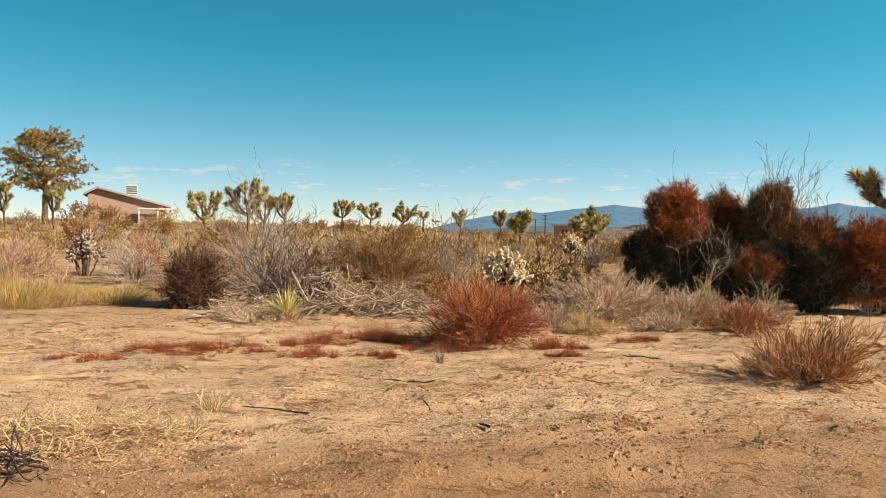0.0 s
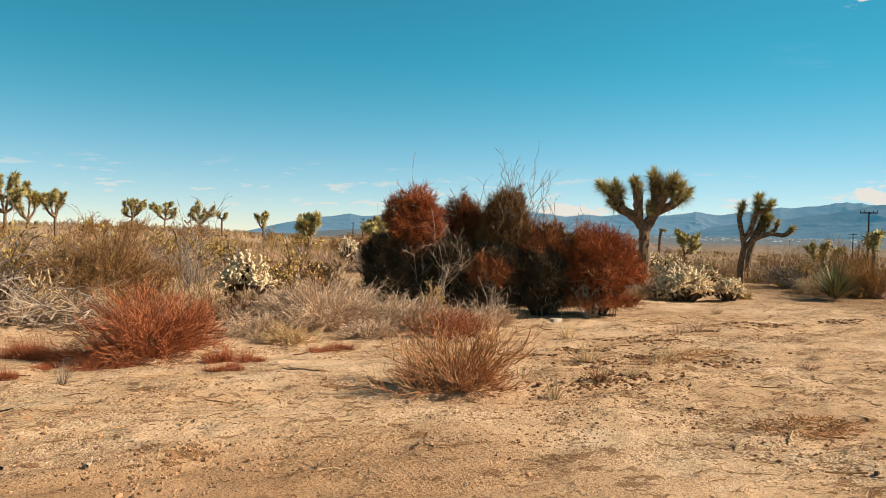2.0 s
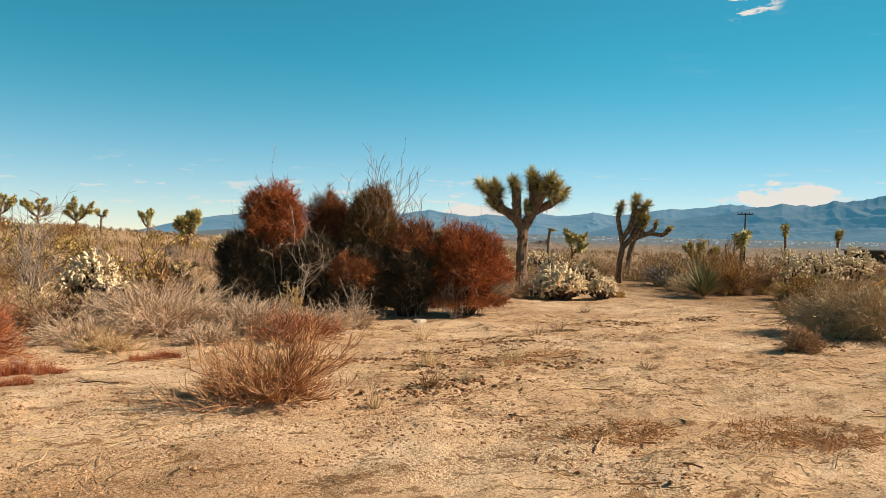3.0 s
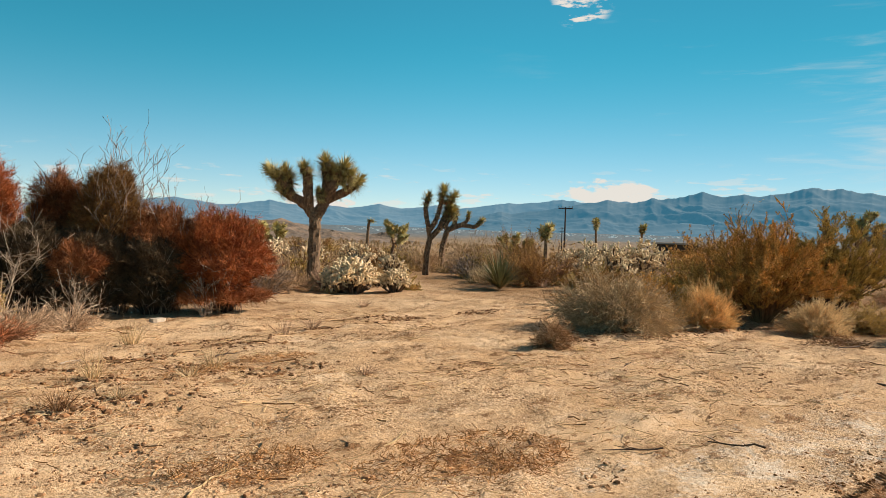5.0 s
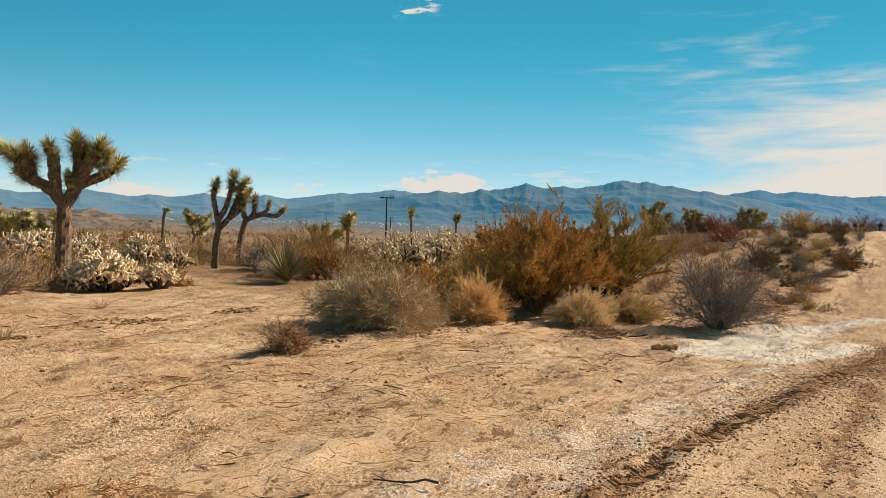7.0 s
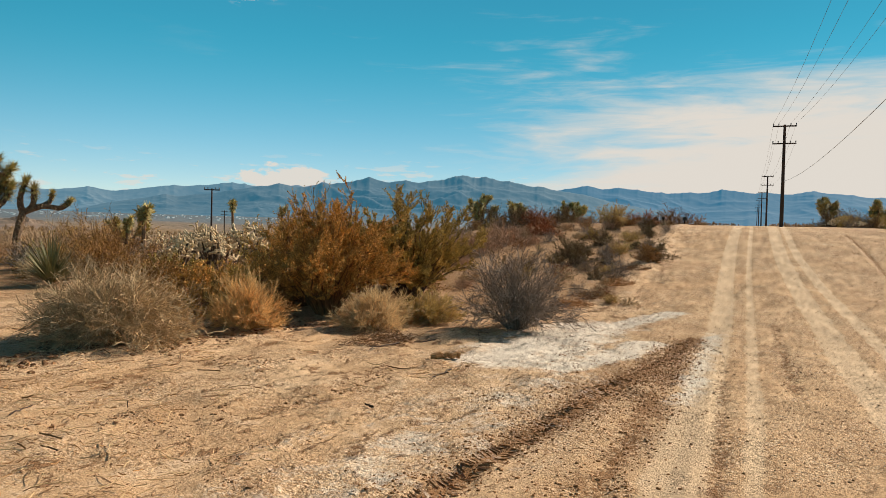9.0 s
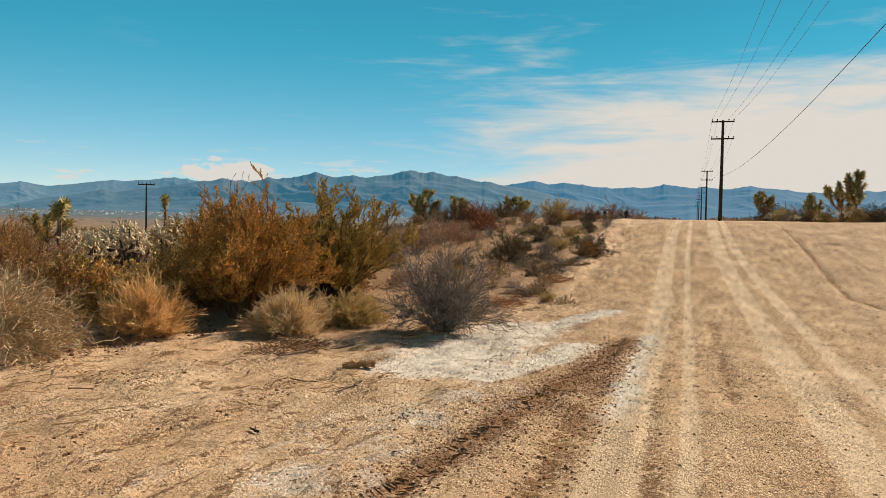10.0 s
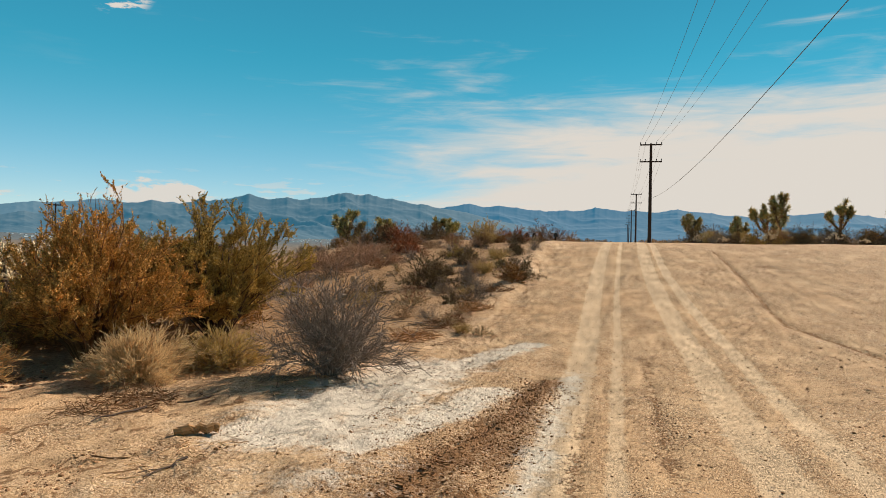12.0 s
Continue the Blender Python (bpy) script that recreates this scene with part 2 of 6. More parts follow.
    bsdf.inputs["Specular IOR Level"].default_value = 0.12
    relief = maths(tree, "ADD", maths(tree, "MULTIPLY", lump, 0.40), maths(tree, "MULTIPLY", small_lump, 0.15))
    height = maths(tree, "ADD", maths(tree, "MULTIPLY", relief, amount), maths(tree, "ADD", maths(tree, "MULTIPLY", fine, 0.30), maths(tree, "MULTIPLY", grit, 0.14)))
    height = maths(tree, "ADD", height, maths(tree, "MULTIPLY", speckle, 0.22))
    height = maths(tree, "ADD", height, maths(tree, "MULTIPLY", mud, 0.3))
    height = maths(tree, "ADD", height, maths(tree, "MULTIPLY", maths(tree, "MULTIPLY", broken, offroad), 0.45))
    lift = node(tree, "ShaderNodeBump", Strength=1.0, Distance=0.045, Height=height)
    tree.links.new(lift.outputs[0], bsdf.inputs["Normal"])
    return m


SAND = ground_material()
BARK = material("joshua_bark", (0.27, 0.17, 0.10), (0.085, 0.052, 0.032), 13, 0.95, 1.0, 0.05, 4, stretch=(1, 1, 0.45))
SHAG = material("dead_joshua_leaves", (0.60, 0.38, 0.20), (0.40, 0.235, 0.12), 6, 0.9, 0.0, 0.35)
BLADE = material("joshua_leaves", (0.29, 0.26, 0.10), (0.60, 0.47, 0.18), 5, 0.75, 0.0, 0.35, thin=0.02)
YUCCA = material("yucca_leaves", (0.12, 0.13, 0.058), (0.26, 0.23, 0.105), 5, 0.6, 0.0, 0.3, thin=0.1)
AGAVE = material("yellow_agave_leaves", (0.70, 0.60, 0.22), (0.50, 0.46, 0.15), 5, 0.6, 0.0, 0.25, thin=0.15)
GREY_WOOD = material("weathered_grey_wood", (0.5, 0.39, 0.285), (0.29, 0.215, 0.16), 12, 0.9, 0.3, 0.3)
DARK_WOOD = material("dark_dry_wood", (0.10, 0.065, 0.045), (0.055, 0.036, 0.027), 12, 0.9, 0.3, 0.3)
TAN_TWIG = material("tan_dry_twigs", (0.53, 0.36, 0.205), (0.37, 0.235, 0.13), 9, 0.9, 0.0, 0.35)
PINK_TWIG = material("pinkish_dry_twigs", (0.55, 0.35, 0.225), (0.37, 0.225, 0.145), 9, 0.9, 0.0, 0.35)
BROWN_TWIG = material("brown_dry_twigs", (0.3, 0.16, 0.07), (0.17, 0.088, 0.042), 9, 0.9, 0.0, 0.35)
GREY_TWIG = material("grey_dry_twigs", (0.34, 0.265, 0.21), (0.19, 0.145, 0.115), 9, 0.9, 0.0, 0.35)
RUST = material("rust_red_needles", (0.52, 0.155, 0.046), (0.25, 0.074, 0.027), 3, 0.9, 0.0, 0.45)
RUST_BROWN = material("rust_brown_needles", (0.42, 0.155, 0.055), (0.21, 0.08, 0.033), 3, 0.9, 0.0, 0.45)
OLIVE_RUST = material("olive_rust_needles", (0.3, 0.155, 0.05), (0.15, 0.078, 0.03), 3, 0.9, 0.0, 0.45)
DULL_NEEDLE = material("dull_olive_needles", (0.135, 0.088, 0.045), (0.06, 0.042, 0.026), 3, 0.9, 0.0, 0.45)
# near-black: the shade inside a dense bush, put into its twigs' colour
CORE = material("shade_dark_twigs", (0.045, 0.028, 0.018), (0.022, 0.015, 0.011), 14, 1.0, 0.9, 0.1)
RUSSET_TWIG = material("russet_dry_twigs", (0.44, 0.20, 0.095), (0.25, 0.11, 0.055), 6, 0.85, 0.0, 0.4)
RED_STEM = material("red_stems", (0.46, 0.155, 0.058), (0.25, 0.08, 0.034), 6, 0.85, 0.0, 0.4)
RED_FUZZ = material("dark_red_fuzz", (0.42, 0.125, 0.05), (0.26, 0.076, 0.031), 6, 0.95, 0.0, 0.35)
HILL_ROCK = material("brown_hill_brush", (0.26, 0.18, 0.13), (0.085, 0.068, 0.055), 0.06, 0.95, 0.0, 0.0, 7)
SAGE = material("dull_dark_leaves", (0.28, 0.19, 0.085), (0.14, 0.095, 0.045), 3, 0.85, 0.0, 0.45)
DEBRIS = material("brown_broken_stalks", (0.56, 0.30, 0.125), (0.36, 0.18, 0.072), 5, 0.9, 0.0, 0.35)
PALE_TWIG = material("pale_dry_twigs", (0.66, 0.47, 0.31), (0.45, 0.31, 0.20), 9, 0.9, 0.0, 0.35)
BROWN_LEAF = material("brown_small_leaves", (0.46, 0.245, 0.08), (0.27, 0.145, 0.05), 3, 0.85, 0.0, 0.45, thin=0.1)
DARK_RUST = material("dark_rusty_twigs", (0.22, 0.10, 0.042), (0.10, 0.048, 0.024), 5, 0.9, 0.0, 0.45)
STRAW = material("dry_straw", (0.72, 0.53, 0.29), (0.54, 0.36, 0.18), 8, 0.8, 0.0, 0.3, thin=0.3)
GOLD_STRAW = material("golden_straw", (0.80, 0.52, 0.23), (0.62, 0.38, 0.155), 8, 0.8, 0.0, 0.3, thin=0.2)
OLIVE_STRAW = material("olive_dry_grass", (0.60, 0.43, 0.15), (0.44, 0.285, 0.095), 8, 0.8, 0.0, 0.3, thin=0.3)
GREY_STRAW = material("grey_dry_stalks", (0.64, 0.465, 0.27), (0.43, 0.305, 0.165), 8, 0.85, 0.0, 0.35)
CREO_LEAF = material("creosote_leaves", (0.62, 0.42, 0.12), (0.38, 0.265, 0.072), 2.5, 0.85, 0.0, 0.45, thin=0.06)
CREO_GOLD = material("creosote_golden_leaves", (0.74, 0.42, 0.12), (0.47, 0.265, 0.072), 2.5, 0.9, 0.0, 0.45)
CHOLLA = material("cholla_spines", (0.88, 0.70, 0.45), (0.60, 0.44, 0.26), 22, 0.85, 0.8, 0.25)
CHOLLA_DARK = material("cholla_dead_joints", (0.16, 0.11, 0.075), (0.085, 0.06, 0.042), 14, 0.9, 0.8, 0.25)
PEBBLE = material("sandy_clods", (0.46, 0.265, 0.14), (0.30, 0.165, 0.085), 10, 0.95, 0.4, 0.4)
DARK_CLOD = material("dark_damp_clods", (0.46, 0.25, 0.125), (0.28, 0.145, 0.07), 10, 0.95, 0.4, 0.35)
PALE_STONE = material("pale_stone", (0.55, 0.46, 0.36), (0.40, 0.32, 0.24), 10, 0.9, 0.4, 0.25)
POLE_WOOD = material("tarred_pole_wood", (0.060, 0.040, 0.030), (0.034, 0.024, 0.019), 3, 0.9, 0.4, 0.1, stretch=(1, 1, 0.1))
IRON = material("grey_iron", (0.14, 0.14, 0.14), (0.09, 0.09, 0.09), 8, 0.5, 0.1, 0.1, metal=0.6)
STUCCO = material("beige_stucco", (0.44, 0.30, 0.22), (0.38, 0.255, 0.185), 3, 0.95, 0.3, 0.04)
ROOFING = material("pale_roofing", (0.42, 0.37, 0.32), (0.31, 0.27, 0.23), 4, 0.9, 0.3, 0.05)
WHITE_PAINT = material("white_paint", (0.75, 0.71, 0.65), (0.65, 0.60, 0.54), 6, 0.7, 0.1, 0.04)
GLASS_DARK = material("dark_window", (0.03, 0.035, 0.04), (0.02, 0.024, 0.03), 2, 0.15, 0.0, 0.02)
PINE_NEEDLE = material("pine_needles", (0.24, 0.20, 0.075), (0.46, 0.29, 0.09), 0.6, 0.8, 0.0, 0.4, thin=0.2)


def painted_haze_material(name, a, b, glow):
    """Far rock seen through miles of air; the air's glow is painted as emission."""
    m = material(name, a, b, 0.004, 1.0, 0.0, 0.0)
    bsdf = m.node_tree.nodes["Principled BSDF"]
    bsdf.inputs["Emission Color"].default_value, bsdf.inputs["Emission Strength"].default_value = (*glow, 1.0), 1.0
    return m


MOUNT_NEAR = painted_haze_material("blue_hazy_rock", (0.070, 0.070, 0.064), (0.022, 0.027, 0.030), (0.034, 0.138, 0.212))
MOUNT_FAR = painted_haze_material("pale_hazy_rock", (0.085, 0.085, 0.078), (0.045, 0.05, 0.05), (0.062, 0.185, 0.275))


# bluer, flatter copy: the haze under the sun is painted into this rock
MOUNT_HAZE = painted_haze_material("blue_backlit_rock", (0.04, 0.042, 0.04), (0.026, 0.03, 0.032), (0.027, 0.158, 0.275))


# ---- geometry helpers ----
class Geo:
    """Gathers vertices and faces in arrays and makes one mesh of them."""

    def __init__(self):
        self.verts, self.loops, self.sizes, self.count = [], [], [], 0

    def add(self, verts, faces):
        verts, faces = np.asarray(verts, float).reshape(-1, 3), np.asarray(faces, np.int64)
        self.verts.append(verts)
        self.loops.append((faces + self.count).ravel())
        self.sizes.append(np.full(len(faces), faces.shape[1]))
        self.count += len(verts)
        return self

    def mesh(self, name, mat, smooth=False):
        me = bpy.data.meshes.new(name)
        verts, loops, sizes = np.concatenate(self.verts), np.concatenate(self.loops), np.concatenate(self.sizes)
        me.vertices.add(len(verts))
        me.vertices.foreach_set("co", verts.ravel())
        me.loops.add(len(loops))
        me.loops.foreach_set("vertex_index", loops)
        me.polygons.add(len(sizes))
        me.polygons.foreach_set("loop_start", np.concatenate(([0], np.cumsum(sizes)[:-1])))
        me.polygons.foreach_set("use_smooth", np.full(len(sizes), smooth))
        me.materials.append(mat)
        me.update(calc_edges=True)
        return me


def part(name, geo, mat, parent=None, label="", smooth=False):
    ob = new(name, geo.mesh(name, mat, smooth) if isinstance(geo, Geo) else geo)
    ob.parent = parent
    return tagged(ob, label)


def thing(name, label, category, at=None, group="", kind=""):
    ob = new(name)
    if at is not None:
        ob.matrix_world = at
    return tagged(ob, label, category, group, kind)


def unit(v):
    return v / np.maximum(np.linalg.norm(v, axis=-1, keepdims=True), 1e-9)


def tubes(geo, paths, radii, sides=3):
    """Thin round rods along many paths at once: paths (n, k, 3), radii (n, k)."""
    paths, radii = np.asarray(paths, float), np.asarray(radii, float)
    n, k, _ = paths.shape
    along = unit(np.gradient(paths, axis=1))
    across = unit(np.cross(along, np.array([0.37, 0.58, 0.72])))
    third = np.cross(along, across)
    turn = np.arange(sides) * 2 * math.pi / sides
    ring = np.cos(turn)[None, None, :, None] * across[:, :, None] + np.sin(turn)[None, None, :, None] * third[:, :, None]
    verts = paths[:, :, None] + radii[:, :, None, None] * ring
    base = (np.arange(n) * k * sides)[:, None, None] + (np.arange(k - 1) * sides)[None, :, None]
    a, b = base + np.arange(sides), base + (np.arange(sides) + 1) % sides
    geo.add(verts, np.stack([a, b, b + sides, a + sides], -1).reshape(-1, 4))
    return geo


def lattice(ix, iy, seed):
    h = (ix * 374761393 + iy * 668265263 + seed * 974634577) & 0x7FFFFFFF
    h = ((h ^ (h >> 13)) * 1274126177) & 0x7FFFFFFF
    return ((h ^ (h >> 16)) & 0xFFFF) / 65535.0


def value_noise(x, y, seed=0):
    """Smooth noise from -1 to 1 with cells one unit wide."""
    fx, fy = np.floor(x), np.floor(y)
    u, v = x - fx, y - fy
    u, v = u * u * (3 - 2 * u), v * v * (3 - 2 * v)
    ix, iy = fx.astype(np.int64), fy.astype(np.int64)
    low = lattice(ix, iy, seed) * (1 - u) + lattice(ix + 1, iy, seed) * u
    high = lattice(ix, iy + 1, seed) * (1 - u) + lattice(ix + 1, iy + 1, seed) * u
    return (low * (1 - v) + high * v) * 2 - 1


def fractal(x, y, octaves, seed=0, gain=0.5):
    total, size = 0.0, 1.0
    for o in range(octaves):
        total = total + size * value_noise(x * 2.03 ** o + 17.3 * o, y * 2.03 ** o - 9.1 * o, seed + o)
        size *= gain
    return total


def ease(a, b, v):
    u = np.clip((v - a) / (b - a), 0, 1)
    return u * u * (3 - 2 * u)


# ---- ground ----
def lie_of_land(x, y):
    z = 0.05 - 0.007 * np.clip(x, -60, 60)
    z = z - 0.05 * ease(8, 11, y) + 0.033 * np.clip(y - 16, 0, 10) * (1 - ease(10, 15, x))
    z = z + 0.018 * np.clip(y - 17, 0, 60) * (1 - ease(12, 45, x)) + 0.010 * np.clip(y - 40, 0, 120) * (1 - ease(60, 140, x))
    z = z + (2.42 * ease(19, 52, x) + 0.013 * np.clip(x - 60, 0, 260)) * (1 - ease(9, 26, y)) * (1 - ease(400, 800, x))
    r = np.hypot(x, y)
    z = z - 9 * ease(110, 420, r) * ease(-60, 120, x) * ease(5, 40, y + 0 * x)
    z = z + 0.017 * np.clip(r - 800, 0, 5000) * ease(0.10, 0.30, np.arctan2(x, y)) * ease(0.0, 1.0, np.abs(x) + np.abs(y))
    return z


def near_line(x, y, x0, y0, x1, y1, radius):
    """1 on the stretch from (x0, y0) to (x1, y1), falling to 0 at the radius."""
    dx, dy = x1 - x0, y1 - y0
    s = np.clip(((x - x0) * dx + (y - y0) * dy) / (dx * dx + dy * dy), 0, 1)
    return np.clip(1 - np.hypot(x - x0 - s * dx, y - y0 - s * dy) / radius, 0, 1)


def rut_line(x):
    """Where the main churned rut runs."""
    return 3.36 - 0.12 * x - 0.5 * (1 - ease(6, 13, x))


def mud_track(x, y):
    """Two churned wheel tracks that swing off the road, and the wet spot at their end."""
    stretch = ease(6, 9, x) * (1 - ease(18.6, 20.2, x))
    wide = 0.18 + 0.06 * value_noise(x * 0.9, y * 0.2, 5) + 0.24 * ease(13.5, 16, x)
    one = np.clip(1 - np.abs(y - rut_line(x)) / wide, 0, 1)
    two = np.clip(1 - np.abs(y - 0.9 - 0.35 * (1 - ease(6, 13, x))) / (wide * 0.8), 0, 1) * 0.7
    spot = near_line(x, y, 19.6, 1.0, 21.0, 0.85, 0.33)
    thin = np.maximum.reduce([near_line(x, y, x0, y0, x1, y1, 0.10) for x0, y0, x1, y1 in ((43.6, -3.62, 36.4, -3.53), (36.4, -3.53, 26.9, -3.2), (26.9, -3.2, 24.0, -4.0), (35.3, -2.2, 37.2, -3.6), (37.2, -3.6, 38.0, -6.6))])
    damp = 0.55 * np.maximum(near_line(x, y, 13, 0.2, 19.5, 0.33, 0.13), near_line(x, y, 17, -0.45, 23, -0.4, 0.16))
    return np.maximum.reduce([np.maximum(one, two) * stretch, spot, 0.95 * thin, damp])


def road_tracks(x, y):
    """The worn wheel tracks of the dirt road."""
    sway = 0.07 * value_noise(x * 0.13, x * 0 + 2.2, 9)
    on = ease(9, 15, x)
    total = 0
    for centre, wide, much in ((0.52, 0.30, 1.0), (0.02, 0.16, 0.6), (-1.18, 0.32, 1.0), (-1.82, 0.22, 0.75)):
        spread = 1 + 0.25 * ease(20, 40, x) * np.sign(centre)
        total = np.maximum(total, much * np.clip(1 - np.abs(y - sway - centre * spread) / wide, 0, 1))
    return total * on


def salt_crust(x, y):
    body = np.maximum(near_line(x, y, 17.6, 2.85, 21.4, 2.6, 1.15), near_line(x, y, 21.2, 2.35, 23.7, 1.42, 0.45))
    body = np.maximum(body, near_line(x, y, 17.2, 2.1, 20.1, 1.42, 0.42))
    body = np.maximum(body, 0.52 * near_line(x, y, 16.2, 0.62, 21.6, 0.56, 0.3))
    faint = 0.5 * ease(7, 10, x) * (1 - ease(16, 19, x)) * np.clip(1 - np.abs(y - (3.5 - 0.085 * x)) / 1.1, 0, 1)
    return np.maximum(np.minimum(body * 1.5, 0.95), faint)


def ground_height(x, y):
    x, y = np.asarray(x, float), np.asarray(y, float)
    r = np.hypot(x - 10, y - 5)
    close = 1 - ease(25, 60, r)
    rough = 0.45 + 0.55 * ease(5.2, 7.5, y) + 0.4 * ease(22, 26, x)
    z = lie_of_land(x, y) + close * rough * (0.035 * fractal(x * 0.55, y * 0.55, 3, 3) + 0.012 * fractal(x * 2.1, y * 2.6, 3, 11) + 0.006 * fractal(x * 6.3, y * 7.0, 2, 15))
    crust = fractal(x * 1.2, y * 2.0, 4, 51, 0.62)
    z = z + close * (0.006 * ease(-0.02, 0.07, crust) + 0.026 * ease(0.38, 0.46, crust) - 0.02 * ease(0.30, 0.42, -crust)) * (1 - 0.7 * ease(1.4, 3.0, 3.6 - y))
    z = z + 0.16 * ease(25, 60, r) * (1 - ease(200, 500, r)) * fractal(x * 0.09, y * 0.09, 3, 21)
    z = z + 6 * ease(300, 900, r) * (1 - ease(1200, 2200, r)) * fractal(x * 0.006, y * 0.006, 4, 31) * ease(0, 200, y)
    for y0, slope, tall in ((4.8, 0.23, 0.035), (4.4, 0.14, 0.03)):
        off = y - y0 - slope * x - 0.08 * value_noise(x * 0.8, x * 0, 77)
        z = z + tall * np.exp(-(off / 0.13) ** 2) * ease(-2, 1, x) * (1 - ease(8, 11, x)) * (0.6 + 0.6 * value_noise(x * 2.7, y * 2.7, 78))
    track, mud = road_tracks(x, y), mud_track(x, y)
    z = z - 0.012 * np.minimum(track * 2, 1) - 0.032 * np.minimum(mud * 1.6, 1) + 0.03 * mud * value_noise(x * 9, y * 9, 41)
    bank = ease(0.45, 0.95, np.abs(y - 2.3 - 0.02 * x) * -1 + 1) * ease(24, 30, x) * (1 - ease(44, 52, x))
    return z + 0.12 * bank


def axis(lo, hi, step, far_lo, far_hi, grow):
    inner = list(np.arange(lo, hi + step / 2, step))
    for sign, start, end in ((-1, lo, far_lo), (1, hi, far_hi)):
        at, s = start, step
        while abs(at - start) < abs(end - start):
            s *= grow
            at += sign * s
            inner.append(at)
    return np.sort(np.array(inner))


def build_ground():
    xs, ys = axis(-4, 23.5, 0.062, -4900, 4900, 1.06), axis(-4.6, 12.0, 0.065, -4900, 4900, 1.085)
    gx, gy = np.meshgrid(xs, ys)
    verts = np.stack([gx, gy, ground_height(gx, gy)], -1)
    w, h = len(xs), len(ys)
    i = (np.arange(h - 1)[:, None] * w + np.arange(w - 1)[None]).ravel()
    geo = Geo().add(verts, np.stack([i, i + 1, i + w + 1, i + w], -1))
    ob = tagged(new("ground", geo.mesh("ground", SAND, True)), "bare tan desert sand with wheel tracks and salt crust", "ground", kind="structure")
    x, y = gx.ravel(), gy.ravel()
    r = np.hypot(x - 10, y - 5)
    scrub = np.maximum(ease(10.5, 14, y) * (1 - ease(13, 16, x)), ease(15, 19, y)) * 0.55 + 0.85 * ease(20, 25, x) * ease(2.2, 4.2, y) + 0.6 * ease(17.5, 19.5, x) * ease(4.4, 6.0, y) * (1 - ease(15, 19, y))
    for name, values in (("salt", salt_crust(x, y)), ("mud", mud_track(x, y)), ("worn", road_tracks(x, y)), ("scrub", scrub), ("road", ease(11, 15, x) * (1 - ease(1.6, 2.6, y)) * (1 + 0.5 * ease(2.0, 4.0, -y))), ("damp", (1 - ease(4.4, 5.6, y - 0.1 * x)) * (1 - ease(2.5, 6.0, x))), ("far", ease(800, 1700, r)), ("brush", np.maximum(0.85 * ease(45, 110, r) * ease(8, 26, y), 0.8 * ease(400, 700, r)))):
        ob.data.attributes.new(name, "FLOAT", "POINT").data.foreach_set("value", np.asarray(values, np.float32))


build_ground()


def stand(x, y, sink=0.02, turn=0.0, size=1.0):
    """The pose of a thing on the ground."""
    return Matrix.Translation((x, y, float(ground_height(x, y)) - sink)) @ Matrix.Rotation(radians(turn), 4, "Z") @ Matrix.Scale(size, 4)


# ---- far ranges ----
def ridges(u, w, octaves, seed, gain=0.5):
    """Sharp crests and hollows at several scales, 0 to 1."""
    total, size, full = 0.0, 1.0, 0.0
    for o in range(octaves):
        bent = value_noise(u * 2.03 ** o + 17.3 * o, w * 2.03 ** o - 9.1 * o, seed + o)
        total, full = total + size * (1 - np.abs(bent)) ** 2, full + size
        size *= gain
    return total / full


def range_of_hills(name, label, mat, foot, distance, az0, az1, rise, seed, step, cut=0.5):
    """A range of mountains between two bearings (degrees clockwise from north); rise gives its skyline in degrees."""
    az = np.radians(np.linspace(az0, az1, 1000))
    rows = np.concatenate([np.linspace(0, 1, 60), [1.06, 1.15]])
    a, v = np.meshgrid(az, rows)
    far = foot + (distance - foot) * v
    u, w = a * distance / step, far / step
    bend = value_noise(u * 0.7, w * 0.7, seed + 3)
    spur = ridges(u * 0.75 + 0.5 * bend + 0.5 * w, w * 0.85 + 0.4 * bend, 4, seed, 0.5)
    low = lie_of_land(np.sin(a) * foot, np.cos(a) * foot) - 6
    share = np.clip(v, 0, 1)
    peaks = 0.05 * (ridges(np.degrees(a) * 0.7, a * 0 + seed, 3, seed + 5, 0.5) - 0.45)
    crest = distance * np.tan(np.radians(rise(np.degrees(a)))) * (1 + peaks * share ** 2.5)
    body = share * ((1.02 - cut + cut * 1.05 * spur) * (1 - share ** 2) + share ** 2) - 0.9 * np.maximum(v - 1, 0)
    verts = np.stack([np.sin(a) * far, np.cos(a) * far, low + (crest - low) * body], -1)
    w, h = len(az), len(rows)
    i = (np.arange(h - 1)[:, None] * w + np.arange(w - 1)[None]).ravel()
    geo = Geo().add(verts, np.stack([i, i + w, i + w + 1, i + 1], -1))
    tagged(new(name, geo.mesh(name, mat, True)), label, "mountain range", kind="structure")


